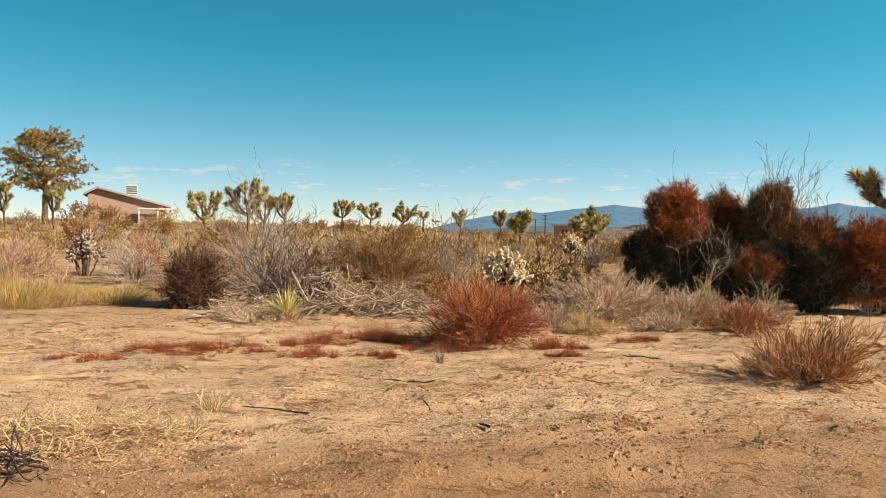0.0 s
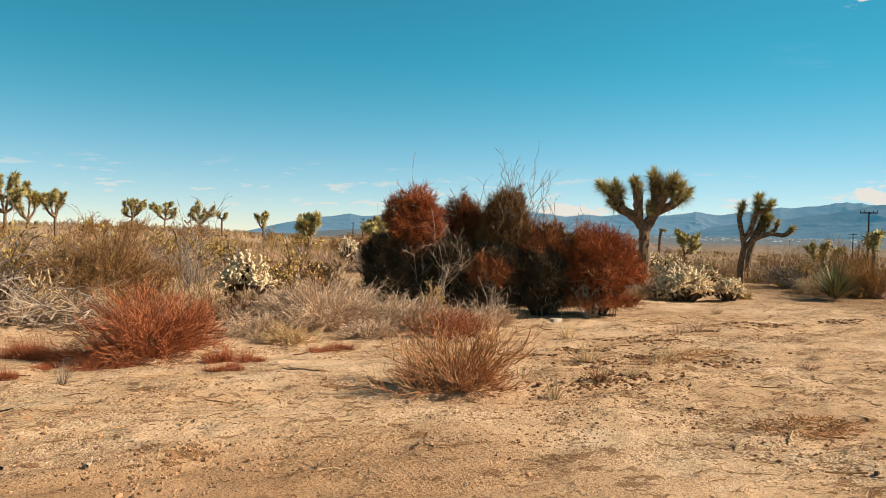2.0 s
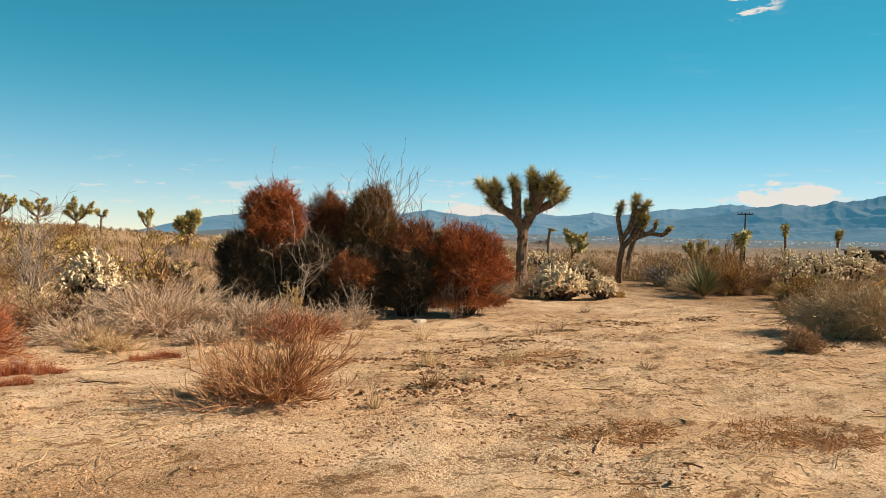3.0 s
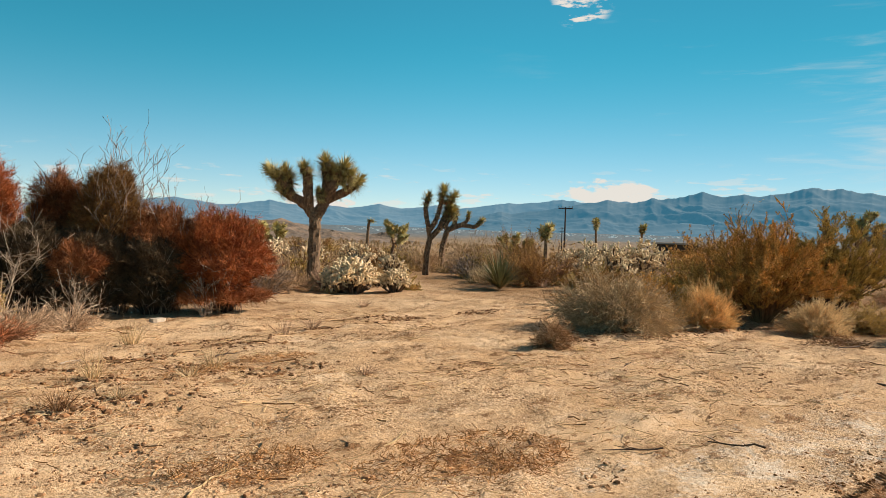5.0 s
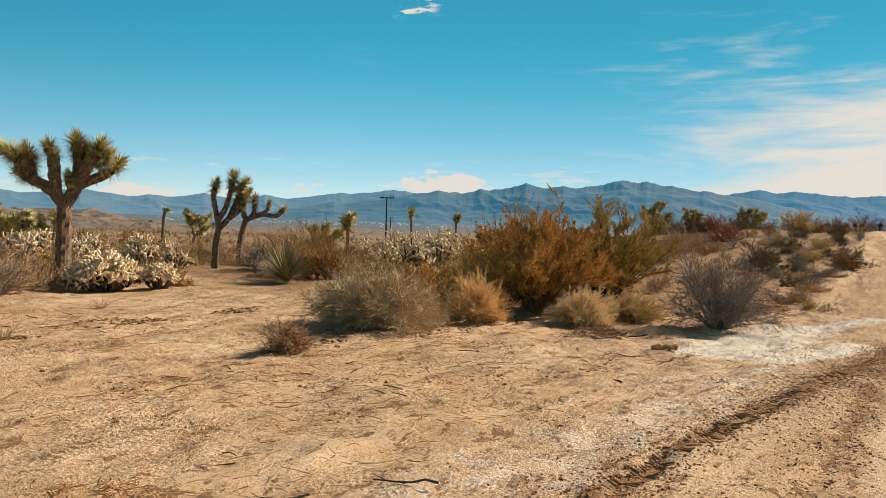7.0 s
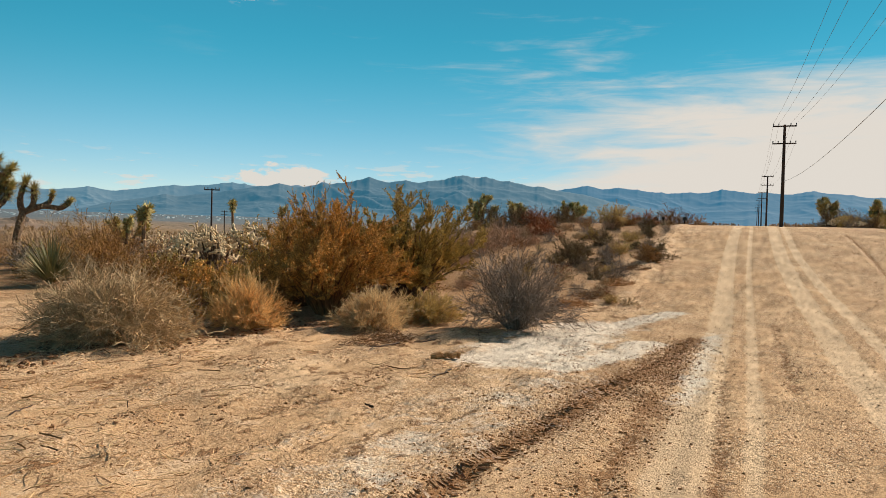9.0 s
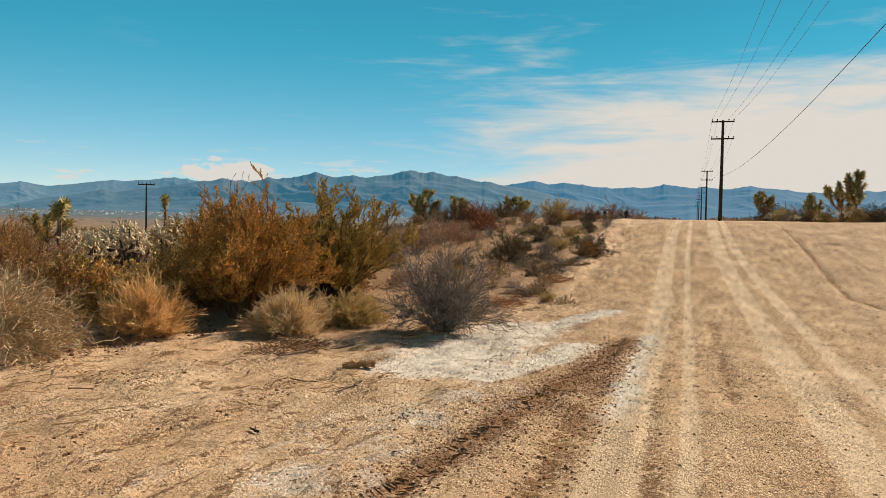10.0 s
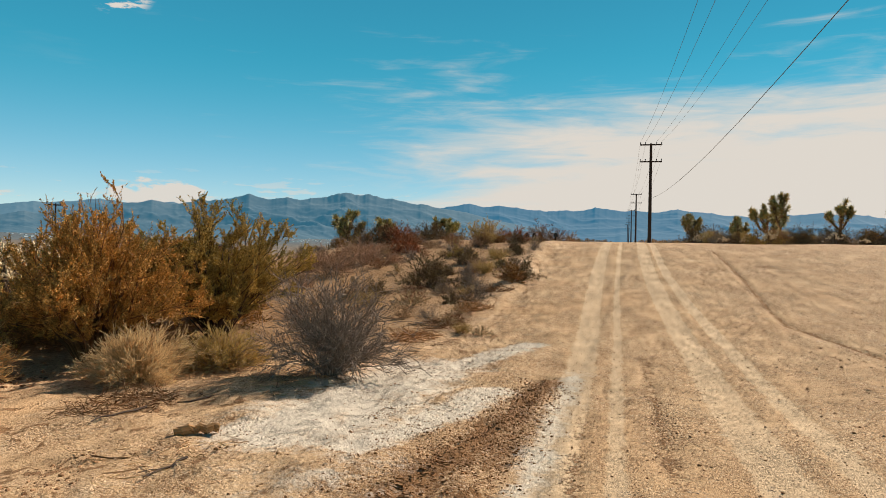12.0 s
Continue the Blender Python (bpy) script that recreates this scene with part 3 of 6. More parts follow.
def brown_hill(name, cx, cy, tall, wide):
    """A low stony hill in the valley."""
    g = np.linspace(-330, 330, 190)
    dx, dy = np.meshgrid(g, g)
    x, y = dx + cx, dy + cy
    r2 = (dx ** 2 + dy ** 2) / (2 * wide ** 2)
    z = lie_of_land(x, y) + tall * np.exp(-r2) * (0.62 + 0.5 * ridges(x / 75 + 0.3 * value_noise(x / 40, y / 40, 4), y / 75, 5, 91, 0.5)) - 6 * ease(220, 330, np.hypot(dx, dy))
    z = z + 7.5 * np.exp(-((dx - 130) ** 2 + (dy + 95) ** 2) / (2 * 17 ** 2)) * (0.5 + ridges(x / 12, y / 12, 3, 95))
    i = (np.arange(189)[:, None] * 190 + np.arange(189)[None]).ravel()
    geo = Geo().add(np.stack([x, y, z], -1), np.stack([i, i + 1, i + 191, i + 190], -1))
    tagged(new(name, geo.mesh(name, HILL_ROCK, False)), "low brown stony hill with dark brush", "hill", kind="structure")


brown_hill("backdrop_hill_1", 380, 740, 27, 88)
brown_hill("backdrop_hill_2", 270, 690, 17, 105)


def skyline(az, summits, fall, low):
    """The height in degrees of a row of summits (bearing, height) whose shoulders fall away, never under low."""
    tents = np.stack([el - fall * np.abs(az - at) ** 0.85 for at, el in summits])
    soft = np.log(np.exp(tents * 28).sum(0)) / 28
    return np.maximum(soft, low)


def near_rise(az):
    ridge = skyline(az, ((46.8, 2.1), (54.8, 3.2), (58.2, 3.35), (61.6, 3.82), (64.4, 3.75), (67.3, 3.85), (68.8, 4.2), (70.6, 4.15), (74.6, 3.45)), 0.24, 0.6)
    return ridge - 0.5 * ease(44, 36, az) - 0.25 * ease(78, 82, az) - 1.0 * ease(84, 92, az)


def far_rise(az):
    return skyline(az, ((15.5, 1.82), (19, 1.95), (22.2, 2.36), (29.0, 2.38), (33.5, 2.15), (37.3, 2.36), (41.6, 2.42), (47.3, 2.75), (51.4, 3.15), (56, 3.1)), 0.17, 0.2) - 0.9 * (1 - ease(4, 13, az))


def east_rise(az):
    return skyline(az, ((74, 3.0), (78.4, 3.5), (80.7, 3.48), (85.8, 3.2), (88.3, 3.36), (91, 3.2), (94, 3.25), (98, 2.75), (101.3, 2.9), (103.5, 3.0), (105.2, 2.9), (110, 2.2)), 0.16, 1.2)


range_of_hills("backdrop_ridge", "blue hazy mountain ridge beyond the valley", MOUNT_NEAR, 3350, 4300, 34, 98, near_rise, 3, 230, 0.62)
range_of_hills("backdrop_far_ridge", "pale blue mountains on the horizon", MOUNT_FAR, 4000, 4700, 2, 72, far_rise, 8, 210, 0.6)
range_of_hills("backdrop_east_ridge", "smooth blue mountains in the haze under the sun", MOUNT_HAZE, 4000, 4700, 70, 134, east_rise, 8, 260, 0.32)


# ---- plants ----
def mass(name, geo, mat, parent, label="", smooth=False):
    """A part made of pieces too small to count."""
    return tagged(part(name, geo, mat, parent, label, smooth), kind="stuff")


def ribbons(geo, rng, paths, wide):
    """The finest twigs, as narrow folded strips: paths (n, k, 3), wide (n, k)."""
    n, k, _ = paths.shape
    along = unit(np.gradient(paths, axis=1))
    side = unit(np.cross(along, unit(rng.normal(size=(n, 1, 3)))))
    verts = np.stack([paths - side * wide[..., None], paths + side * wide[..., None]], 2)
    base = (np.arange(n) * k * 2)[:, None] + (np.arange(k - 1) * 2)[None]
    return geo.add(verts, np.stack([base, base + 1, base + 3, base + 2], -1).reshape(-1, 4))


def needles_on(geo, rng, middle, radii, n, per, length, wide=0.0045, shell=0.7, lumps=0.14, floor=0.02, seed=0):
    """A deep coat of fine needles in sprays over a lumpy mound."""
    way = unit(rng.normal(size=(n, 3)))
    a, b = np.arctan2(way[:, 1], way[:, 0]), np.arccos(np.clip(way[:, 2], -1, 1))
    lump = 1 + lumps * fractal(a * 1.6 + 40, b * 2.4, 3, seed, 0.6)
    depth = (shell + (1.0 - shell) * rng.uniform(0, 1, n) ** 0.6) * lump * np.where(rng.uniform(0, 1, n) < 0.1, rng.uniform(1.0, 1.16, n), 1.0)
    spot = np.array(middle) + way * np.array(radii) * depth[:, None]
    keep = spot[:, 2] > floor
    spot, way = spot[keep], way[keep]
    spray = unit(way + 0.7 * rng.normal(size=way.shape) + np.array([0, 0, 0.55]))
    m = len(spot)
    out = unit(np.repeat(spray, per, 0) + 0.5 * rng.normal(size=(m * per, 3)))
    foot = np.repeat(spot, per, 0) + out * rng.uniform(-0.4, 0.3, (m * per, 1)) * length
    side = unit(np.cross(out, rng.normal(size=out.shape))) * wide
    size = length * rng.uniform(0.6, 1.3, (m * per, 1))
    geo.add(np.stack([foot - side, foot + side, foot + out * size], 1), np.arange(m * per * 3).reshape(-1, 3))
    return geo


def branch_off(rng, paths, radii, per, lo, hi, long_lo, long_hi, spread, points, up=0.2, kink=0.08, thin=0.55):
    """Side shoots of many rods at once: per of them on each, between the shares lo and hi of its length."""
    n, k, _ = paths.shape
    p, r = np.repeat(paths, per, 0), np.repeat(radii, per, 0)
    m = n * per
    t = rng.uniform(lo, hi, m) * (k - 1)
    i = np.minimum(t.astype(int), k - 2)
    f = (t - i)[:, None]
    rows = np.arange(m)
    start = p[rows, i] * (1 - f) + p[rows, i + 1] * f
    way = unit(p[rows, i + 1] - p[rows, i])
    length = np.linalg.norm(np.diff(p, axis=1), axis=-1).sum(1) * rng.uniform(long_lo, long_hi, m)
    side = unit(rng.normal(size=(m, 3)))
    out = unit(way + spread * side + np.array([0, 0, up]))
    s = np.linspace(0, 1, points)
    path = start[:, None] + out[:, None] * (length[:, None] * s)[:, :, None]
    bend = rng.normal(size=(m, points, 3)) * (kink * length)[:, None, None] * s[None, :, None]
    path = path + bend
    r0 = r[rows, i] * thin
    return path, r0[:, None] * (1 - 0.6 * s)[None]


def stems(rng, n, height, width, radius, points=5, root=0.12, kink=0.05, low=0.1, erect=0.35):
    """Stems that rise from one root and reach out to a dome; low: the share of the height at which the lowest end."""
    az = rng.uniform(0, 2 * math.pi, n)
    lift = rng.uniform(low, 1.0, n)
    out = np.stack([np.cos(az), np.sin(az), az * 0], -1)
    lobe = 1 + 0.16 * np.sin(az * 2 + rng.uniform(0, 6)) + 0.10 * np.sin(az * 5 + rng.uniform(0, 6))
    full = rng.uniform(0.8, 1.06, n) * lobe
    tip = out * (np.sqrt(np.maximum(1 - lift ** 2, 0.0)) * width / 2 * full)[:, None]
    tip[:, 2] = height * lift * np.minimum(full, 1.03)
    start = out * (rng.uniform(0, root, n) * width / 2)[:, None]
    mid = start * (1 - erect) + tip * erect
    mid[:, 2] = tip[:, 2] * 0.5 + 0.12 * height
    s = np.linspace(0, 1, points)[None, :, None]
    path = start[:, None] * (1 - s) ** 2 + 2 * mid[:, None] * s * (1 - s) + tip[:, None] * s ** 2
    path = path + rng.normal(size=path.shape) * kink * height * s
    path[:, :, 2] = np.maximum(path[:, :, 2], 0.005)
    return path, radius * rng.uniform(0.6, 1.2, (n, 1)) * (1 - 0.7 * np.linspace(0, 1, points))[None]


def leaflets(geo, rng, paths, per, size, up=0.3):
    """Small pointed leaves along many twigs."""
    n, k, _ = paths.shape
    p = np.repeat(paths, per, 0)
    m = n * per
    t = rng.uniform(0.15, 1.0, m) * (k - 1)
    i = np.minimum(t.astype(int), k - 2)
    f = (t - i)[:, None]
    rows = np.arange(m)
    at = p[rows, i] * (1 - f) + p[rows, i + 1] * f
    along = unit(p[rows, i + 1] - p[rows, i])
    way = unit(rng.normal(size=(m, 3)) + 1.1 * along + np.array([0, 0, up]))
    side = unit(np.cross(way, rng.normal(size=(m, 3))))
    s = (size * rng.uniform(0.6, 1.3, m))[:, None]
    verts = np.stack([at, at + way * s * 0.5 + side * s * 0.28, at + way * s, at + way * s * 0.5 - side * s * 0.28], 1)
    return geo.add(verts, np.arange(m * 4).reshape(-1, 4))


def shrub(name, label, category, seed, height, width, wood, n=26, subs=6, twigs=5, radius=0.012, leaf=None, leaves=3, leaf_size=0.03,
          twig_mat=None, at=None, kink=0.04, low=0.03, sub_long=(0.2, 0.42), twig_long=(0.3, 0.6), spread=0.85, thin_at=0.0045, group="", up=0.12, needle=0, light=False):
    """A woody desert shrub: stems, finer twigs, and leaves where it has them."""
    rng = np.random.default_rng(seed)
    ob = thing(name, label, category, at, group)
    p0, r0 = stems(rng, n, height, width, radius, kink=kink, low=low)
    p1, r1 = branch_off(rng, p0, r0, subs, 0.25, 0.97, *sub_long, spread, 4, up, 0.09)
    r1 = np.maximum(r1, thin_at * 0.8)
    p2, r2 = branch_off(rng, p1, r1, twigs, 0.2, 1.0, *twig_long, spread, 3, up, 0.08)
    r2 = np.maximum(r2, thin_at * 0.55)
    for p in (p1, p2):
        p[:, :, 2] = np.maximum(p[:, :, 2], 0.01)
    wooden = ribbons(tubes(Geo(), p0, r0, 3), rng, p1, r1) if light else tubes(tubes(Geo(), p0, r0, 4), p1, r1, 3)
    part("framework", wooden, wood, ob)
    mass("fine_twiggery", ribbons(Geo(), rng, p2, r2), twig_mat or wood, ob)
    if needle:
        p3, r3 = branch_off(rng, p2, r2, needle, 0.1, 1.0, 0.3, 0.7, 0.9, 2, up)
        p3[:, :, 2] = np.maximum(p3[:, :, 2], 0.01)
        mass("needle_coat", ribbons(Geo(), rng, p3, np.maximum(r3, thin_at * 0.5)), leaf, ob)
    elif leaf:
        mass("foliage", leaflets(leaflets(Geo(), rng, p2, leaves, leaf_size), rng, p1, leaves, leaf_size), leaf, ob)
    return ob


def blades(geo, rng, n, height, width, thick, droop=0.35, points=4, root=0.25, fill=1.0):
    """Grass stalks that spring from a clump and bend over."""
    az = rng.uniform(0, 2 * math.pi, n)
    lean = rng.uniform(0, 1, n) ** 0.7
    out = np.stack([np.cos(az), np.sin(az), az * 0], -1)
    start = out * (np.sqrt(rng.uniform(0, 1, n)) * root * width / 2)[:, None]
    reach = lean * width / 2 * (1 - root * 0.5) * fill
    rise = height * np.sqrt(np.maximum(1 - 0.7 * lean ** 2, 0.1)) * rng.uniform(0.5, 1.05, n)
    s = np.linspace(0, 1, points)
    path = start[:, None] + out[:, None] * (reach[:, None] * s ** 1.2)[:, :, None]
    path[:, :, 2] = rise[:, None] * (s - droop * lean[:, None] * s ** 2.5)
    path = path + np.cumsum(rng.normal(size=path.shape), 1) * 0.07 * height * s[None, :, None]
    path[:, :, 2] = np.maximum(path[:, :, 2], 0.004)
    return ribbons(geo, rng, path, thick * rng.uniform(0.6, 1.2, (n, 1)) * (1 - 0.75 * s)[None])


def tuft(name, label, category, seed, height, width, mat, n=260, thick=0.004, at=None, droop=0.35, base_mat=None, group="", root=0.3):
    """A clump of dry grass; a large one is made of many small bunches that lean their own ways."""
    rng = np.random.default_rng(seed)
    ob = thing(name, label, category, at, group)
    geo, low = Geo(), Geo()
    bunches = 1 if n < 400 else 16
    for j in range(bunches):
        a, r = rng.uniform(0, 2 * math.pi), math.sqrt(rng.uniform(0, 1)) * (bunches > 1)
        spot = np.array([math.cos(a), math.sin(a), 0]) * r * width * 0.36
        tall = height * (1.05 - 0.4 * r) * rng.uniform(0.7, 1.1)
        for what, share, high, lean in ((geo, 1, 1, droop), (low, 3, 0.4, 0.7)):
            first = len(what.verts)
            blades(what, rng, max(n // bunches // share, 8), tall * high, width * (0.9 if bunches == 1 else rng.uniform(0.3, 0.55)), thick * (1 if bunches == 1 else 0.8), lean, root=root if share == 1 else 0.6)
            bunch = what.verts[first]
            what.verts[first] = bunch + spot * (1 + 0.5 * bunch[:, 2:] / height)
    mass("stalk_mass", geo, mat, ob)
    mass("dead_base", low, base_mat or GREY_STRAW, ob)
    return ob


def red_mat(seed, x, y, height, width):
    """A ragged low mat of many small clumps of fine red stems."""
    rng = np.random.default_rng(seed)
    ob = thing("red_mat", "low ragged mat of fine rust-red stems", "plant", stand(x, y, 0.01), "red mats")
    geo = Geo()
    for j in range(int(6 + width * 16)):
        a, r = rng.uniform(0, 2 * math.pi), math.sqrt(rng.uniform(0, 1))
        first = len(geo.verts)
        blades(geo, rng, int(rng.uniform(90, 260)), height * rng.uniform(0.3, 0.9) * (1.1 - 0.6 * r), width * rng.uniform(0.2, 0.45), 0.0014, 0.5, 3, 0.6)
        spot = np.array([math.cos(a) * r * width * 0.62, math.sin(a) * r * width * 0.36, 0])
        spot[2] = float(ground_height(x + spot[0], y + spot[1]) - ground_height(x, y))
        geo.verts[first] = geo.verts[first] + spot
    mass("stem_mat", geo, RED_FUZZ, ob)
    return ob


def sword_plant(name, label, category, seed, height, width, mat, n=110, wide=0.02, at=None, dead=SHAG, skirt=50):
    """A rosette of stiff pointed leaves with a skirt of dead ones."""
    rng = np.random.default_rng(seed)
    ob = thing(name, label, category, at)
    mass("leaf_rosette", rosette(Geo(), rng, n, height, wide, 0.0, 1.25), mat, ob)
    mass("dead_skirt", rosette(Geo(), rng, skirt, height * 0.7, wide * 0.8, 1.2, 1.9), dead, ob)
    ob.scale = (width / (1.5 * height), width / (1.5 * height), 1)
    return ob


def rosette(geo, rng, n, length, wide, tilt0, tilt1, at=(0, 0, 0), axis_way=(0, 0, 1), stem=0.1):
    """Pointed blades round an axis, between two tilts from it in radians."""
    zed = unit(np.array(axis_way, float))
    ex = unit(np.cross(zed, [0.31, 0.87, 0.13]))
    ey = np.cross(zed, ex)
    tilt = np.arccos(np.cos(tilt0) + (np.cos(tilt1) - np.cos(tilt0)) * rng.uniform(0, 1, n))
    az = rng.uniform(0, 2 * math.pi, n)
    way = np.cos(tilt)[:, None] * zed + np.sin(tilt)[:, None] * (np.cos(az)[:, None] * ex + np.sin(az)[:, None] * ey)
    side = unit(np.cross(way, zed + 0.01 * ex))
    lift = np.cross(side, way)
    size = (length * rng.uniform(0.7, 1.08, n))[:, None]
    start = np.array(at, float) + zed * (stem * length * (1 - tilt / 3))[:, None]
    mid = start + way * size * 0.45
    tip = start + way * size + lift * size * -0.03
    w = wide * rng.uniform(0.75, 1.15, n)[:, None]
    verts = np.stack([start - side * w * 0.7, start + side * w * 0.7, mid + side * w - lift * w * 0.3, mid - side * w - lift * w * 0.3, tip], 1)
    base = (np.arange(n) * 5)[:, None]
    geo.add(verts, base + np.array([0, 1, 2, 3]))
    geo.loops.append((geo.count - n * 5 + base + np.array([3, 2, 4])).ravel())
    geo.sizes.append(np.full(n, 3))
    return geo


def limb_geo(rng, points, r0, r1, sides=10, rough=0.13):
    """A thick bark-covered limb along a bent line."""
    pts = np.array(points, float)
    steps = 14 if r0 < 0.14 else 34
    t = np.linspace(0, len(pts) - 1, steps)
    i = np.minimum(t.astype(int), len(pts) - 2)
    f = (t - i)[:, None]
    before, after = pts[np.maximum(i - 1, 0)], pts[np.minimum(i + 2, len(pts) - 1)]
    a, b = pts[i], pts[i + 1]
    path = 0.5 * (2 * a + (b - before) * f + (2 * before - 5 * a + 4 * b - after) * f ** 2 + (3 * a - before - 3 * b + after) * f ** 3)
    radii = np.linspace(r0, r1, steps)
    geo = tubes(Geo(), path[None], radii[None], sides)
    furrow = 0.55 * rng.normal(size=(1, sides)) + 0.75 * rng.normal(size=(steps, sides))
    furrow[1:] = 0.6 * furrow[:-1] + 0.6 * furrow[1:]
    ring = geo.verts[0].reshape(steps, sides, 3)
    geo.verts[0] = (ring + (ring - path[:, None]) * (furrow * rough * 1.0)[..., None]).reshape(-1, 3)
    return geo, path


def joshua(limbs, seed, at, label, blades_each=150, leaf=0.27, group="", shag=60, trunk_sides=13, wide=0.019):
    """A Joshua tree from its limbs: (points, radius at the foot, radius at the tip, size of the leaf head or 0)."""
    rng = np.random.default_rng(seed)
    ob = thing("joshua_tree", label, "tree", at, group)
    for j, (points, r0, r1, head) in enumerate(limbs):
        geo, path = limb_geo(rng, points, r0, r1, trunk_sides)
        bough = part("trunk" if j == 0 else "limb", geo, BARK, ob, smooth=False)
        if head:
            way = unit(path[-1] - path[-4])
            crown = rosette(Geo(), rng, blades_each, leaf * head, wide * head, 0.0, 2.1, path[-1] - way * leaf * head * 0.3, way, 0.3)
            rosette(crown, rng, blades_each * 2 // 3, leaf * head, wide * head, 0.7, 2.3, path[-1] - way * leaf * head * 0.75, way, 0.3)
            mass("leaf_head", crown, BLADE, bough)
            old = Geo()
            for share in range(3, len(path) - 1):
                rosette(old, rng, shag // 3, leaf * head * 0.5, wide * 1.1 * head, 1.9, 2.8, path[share] + unit(rng.normal(size=3)) * r1 * 0.5, unit(path[share + 1] - path[share - 1]), 0.1)
            mass("dead_leaf_thatch", old, SHAG, bough)
    return ob


def grown_joshua(seed, height, spread, at, label, forks=2, blades_each=60, group="", leaf=0.36, thick=0.10):
    """A Joshua tree that forks twice by chance and ends in many small leaf heads."""
    rng = np.random.default_rng(seed)
    limbs = []
    slim = forks == 0
    fork = height * (rng.uniform(0.62, 0.75) if slim else rng.uniform(0.3, 0.42))
    top = np.array([rng.normal() * 0.08, rng.normal() * 0.08, fork])
    limbs.append(([(0, 0, -0.05), tuple(top * 0.5 + rng.normal(size=3) * 0.04), tuple(top)], thick, thick * 0.8, 0))
    n = 2 if slim else 4 + forks // 2
    turn0 = rng.uniform(0, 6)
    for j in range(n):
        a = turn0 + 2 * math.pi * (j + rng.uniform(-0.25, 0.25)) / n
        out = spread / 2 * (0.12 if j == 0 and not slim else rng.uniform(0.4, 0.72))
        elbow = top + np.array([math.cos(a) * out, math.sin(a) * out, (height - fork) * (0.55 if j == 0 else rng.uniform(0.15, 0.5))])
        mid = top * 0.5 + elbow * 0.5 + np.array([math.cos(a), math.sin(a), -0.5]) * out * 0.15
        limbs.append(([tuple(top), tuple(mid), tuple(elbow)], thick * 0.75, thick * 0.55, 0.95))
        for k in range(1 if slim else 3):
            b = a + rng.uniform(-1.5, 1.5)
            push = spread * rng.uniform(0.08, 0.24)
            tip = elbow + np.array([math.cos(b) * push, math.sin(b) * push, (height - elbow[2]) * rng.uniform(0.1, 0.8) * (1.15 - out / spread)])
            limbs.append(([tuple(elbow * 0.7 + mid * 0.3), tuple(elbow * 0.5 + tip * 0.5 + rng.normal(size=3) * 0.04), tuple(tip)], thick * 0.55, thick * 0.45, rng.uniform(0.85, 1.15)))
    return joshua(limbs, seed + 1, at, label, blades_each, leaf, group, 18, 6, 0.03)


def cholla(seed, height, width, at, label, n=5, group="", spines=8, dead_share=0.25, most=560, spine=None):
    """A cholla: crooked dark stems that carry dense lobes of short pale spiny joints."""
    rng = np.random.default_rng(seed)
    ob = thing("cholla_cactus", label, "cactus", at, group)
    live, dead = Geo(), Geo()
    lobes = []
    for j in range(n):
        a, r = 2.4 * j + rng.uniform(-0.4, 0.4), math.sqrt((j + 0.4) / n) * rng.uniform(0.75, 1.0)
        size = min(width, 1.6 * height) * rng.uniform(0.08, 0.145)
        top = height * (1.02 - 0.62 * r ** 1.8) * rng.uniform(0.82, 1.04)
        lobes.append((np.array([math.cos(a) * r * (width / 2 - size), math.sin(a) * r * (width / 2 - size), max(top - size, size * 0.35)]), size))
    per = max(6, most // (n * 2))
    for mid, size in lobes:
        s = np.linspace(0, 1, 6)[:, None]
        stem = np.array([mid[0] * 0.35, mid[1] * 0.35, 0.0]) * (1 - s) + mid * s + rng.normal(size=(6, 3)) * size * 0.14 * np.sin(s * math.pi)
        tubes(dead, stem[None], np.linspace(0.05, 0.03, 6)[None] * min(1.2, size / 0.22), 6)
        way = unit(rng.normal(size=(per, 3)) * np.array([1, 1, 0.8]) + np.array([0, 0, 0.3]))
        foot = mid + way * size * rng.uniform(0.1, 0.5, (per, 1))
        for step in range(2):
            long = size * rng.uniform(0.45, 0.95, (per, 1)) * (1.0 if step == 0 else 0.85)
            tip = foot + way * long
            s = np.linspace(0, 1, 5)[None, :, None]
            path = foot[:, None] * (1 - s) + tip[:, None] * s
            fat = np.clip(size * 0.14, 0.022, 0.036) * rng.uniform(0.75, 1.25, (per, 1))
            keep = tip[:, 2] > 0.03
            old = (tip[:, 2] < 0.3 * height) & (rng.uniform(0, 1, per) < 0.25 + dead_share)
            for pick, geo in ((keep & ~old, live), (keep & old, dead)):
                if not pick.any():
                    continue
                before = len(geo.verts)
                tubes(geo, path[pick], fat[pick] * np.array([0.55, 1.0, 1.1, 0.95, 0.3])[None], 6)
                geo.verts[before] = geo.verts[before] + rng.normal(size=geo.verts[before].shape) * float(fat.mean()) * 0.2
                m = int(pick.sum())
                w2, f2, t2, fat2 = (np.repeat(v[pick], spines, 0) for v in (way, foot, tip, fat))
                out = unit(np.cross(w2, rng.normal(size=w2.shape)) + 0.4 * w2)
                root = f2 + (t2 - f2) * rng.uniform(0.1, 1.0, (m * spines, 1)) + out * fat2 * 0.8
                side = unit(np.cross(out, w2)) * fat2 * 0.16
                geo.add(np.stack([root - side, root + side, root + out * fat2 * 0.9], 1), np.arange(m * spines * 3).reshape(-1, 3))
            foot, way = tip - way * long * 0.1, unit(way * 0.7 + unit(rng.normal(size=(per, 3))) * 0.85 + np.array([0, 0, 0.15]))
    mass("spiny_growth", live, spine or CHOLLA, ob, smooth=True)
    mass("dead_growth", dead, CHOLLA_DARK, ob, "dark dead lower joints", smooth=True)
    return ob


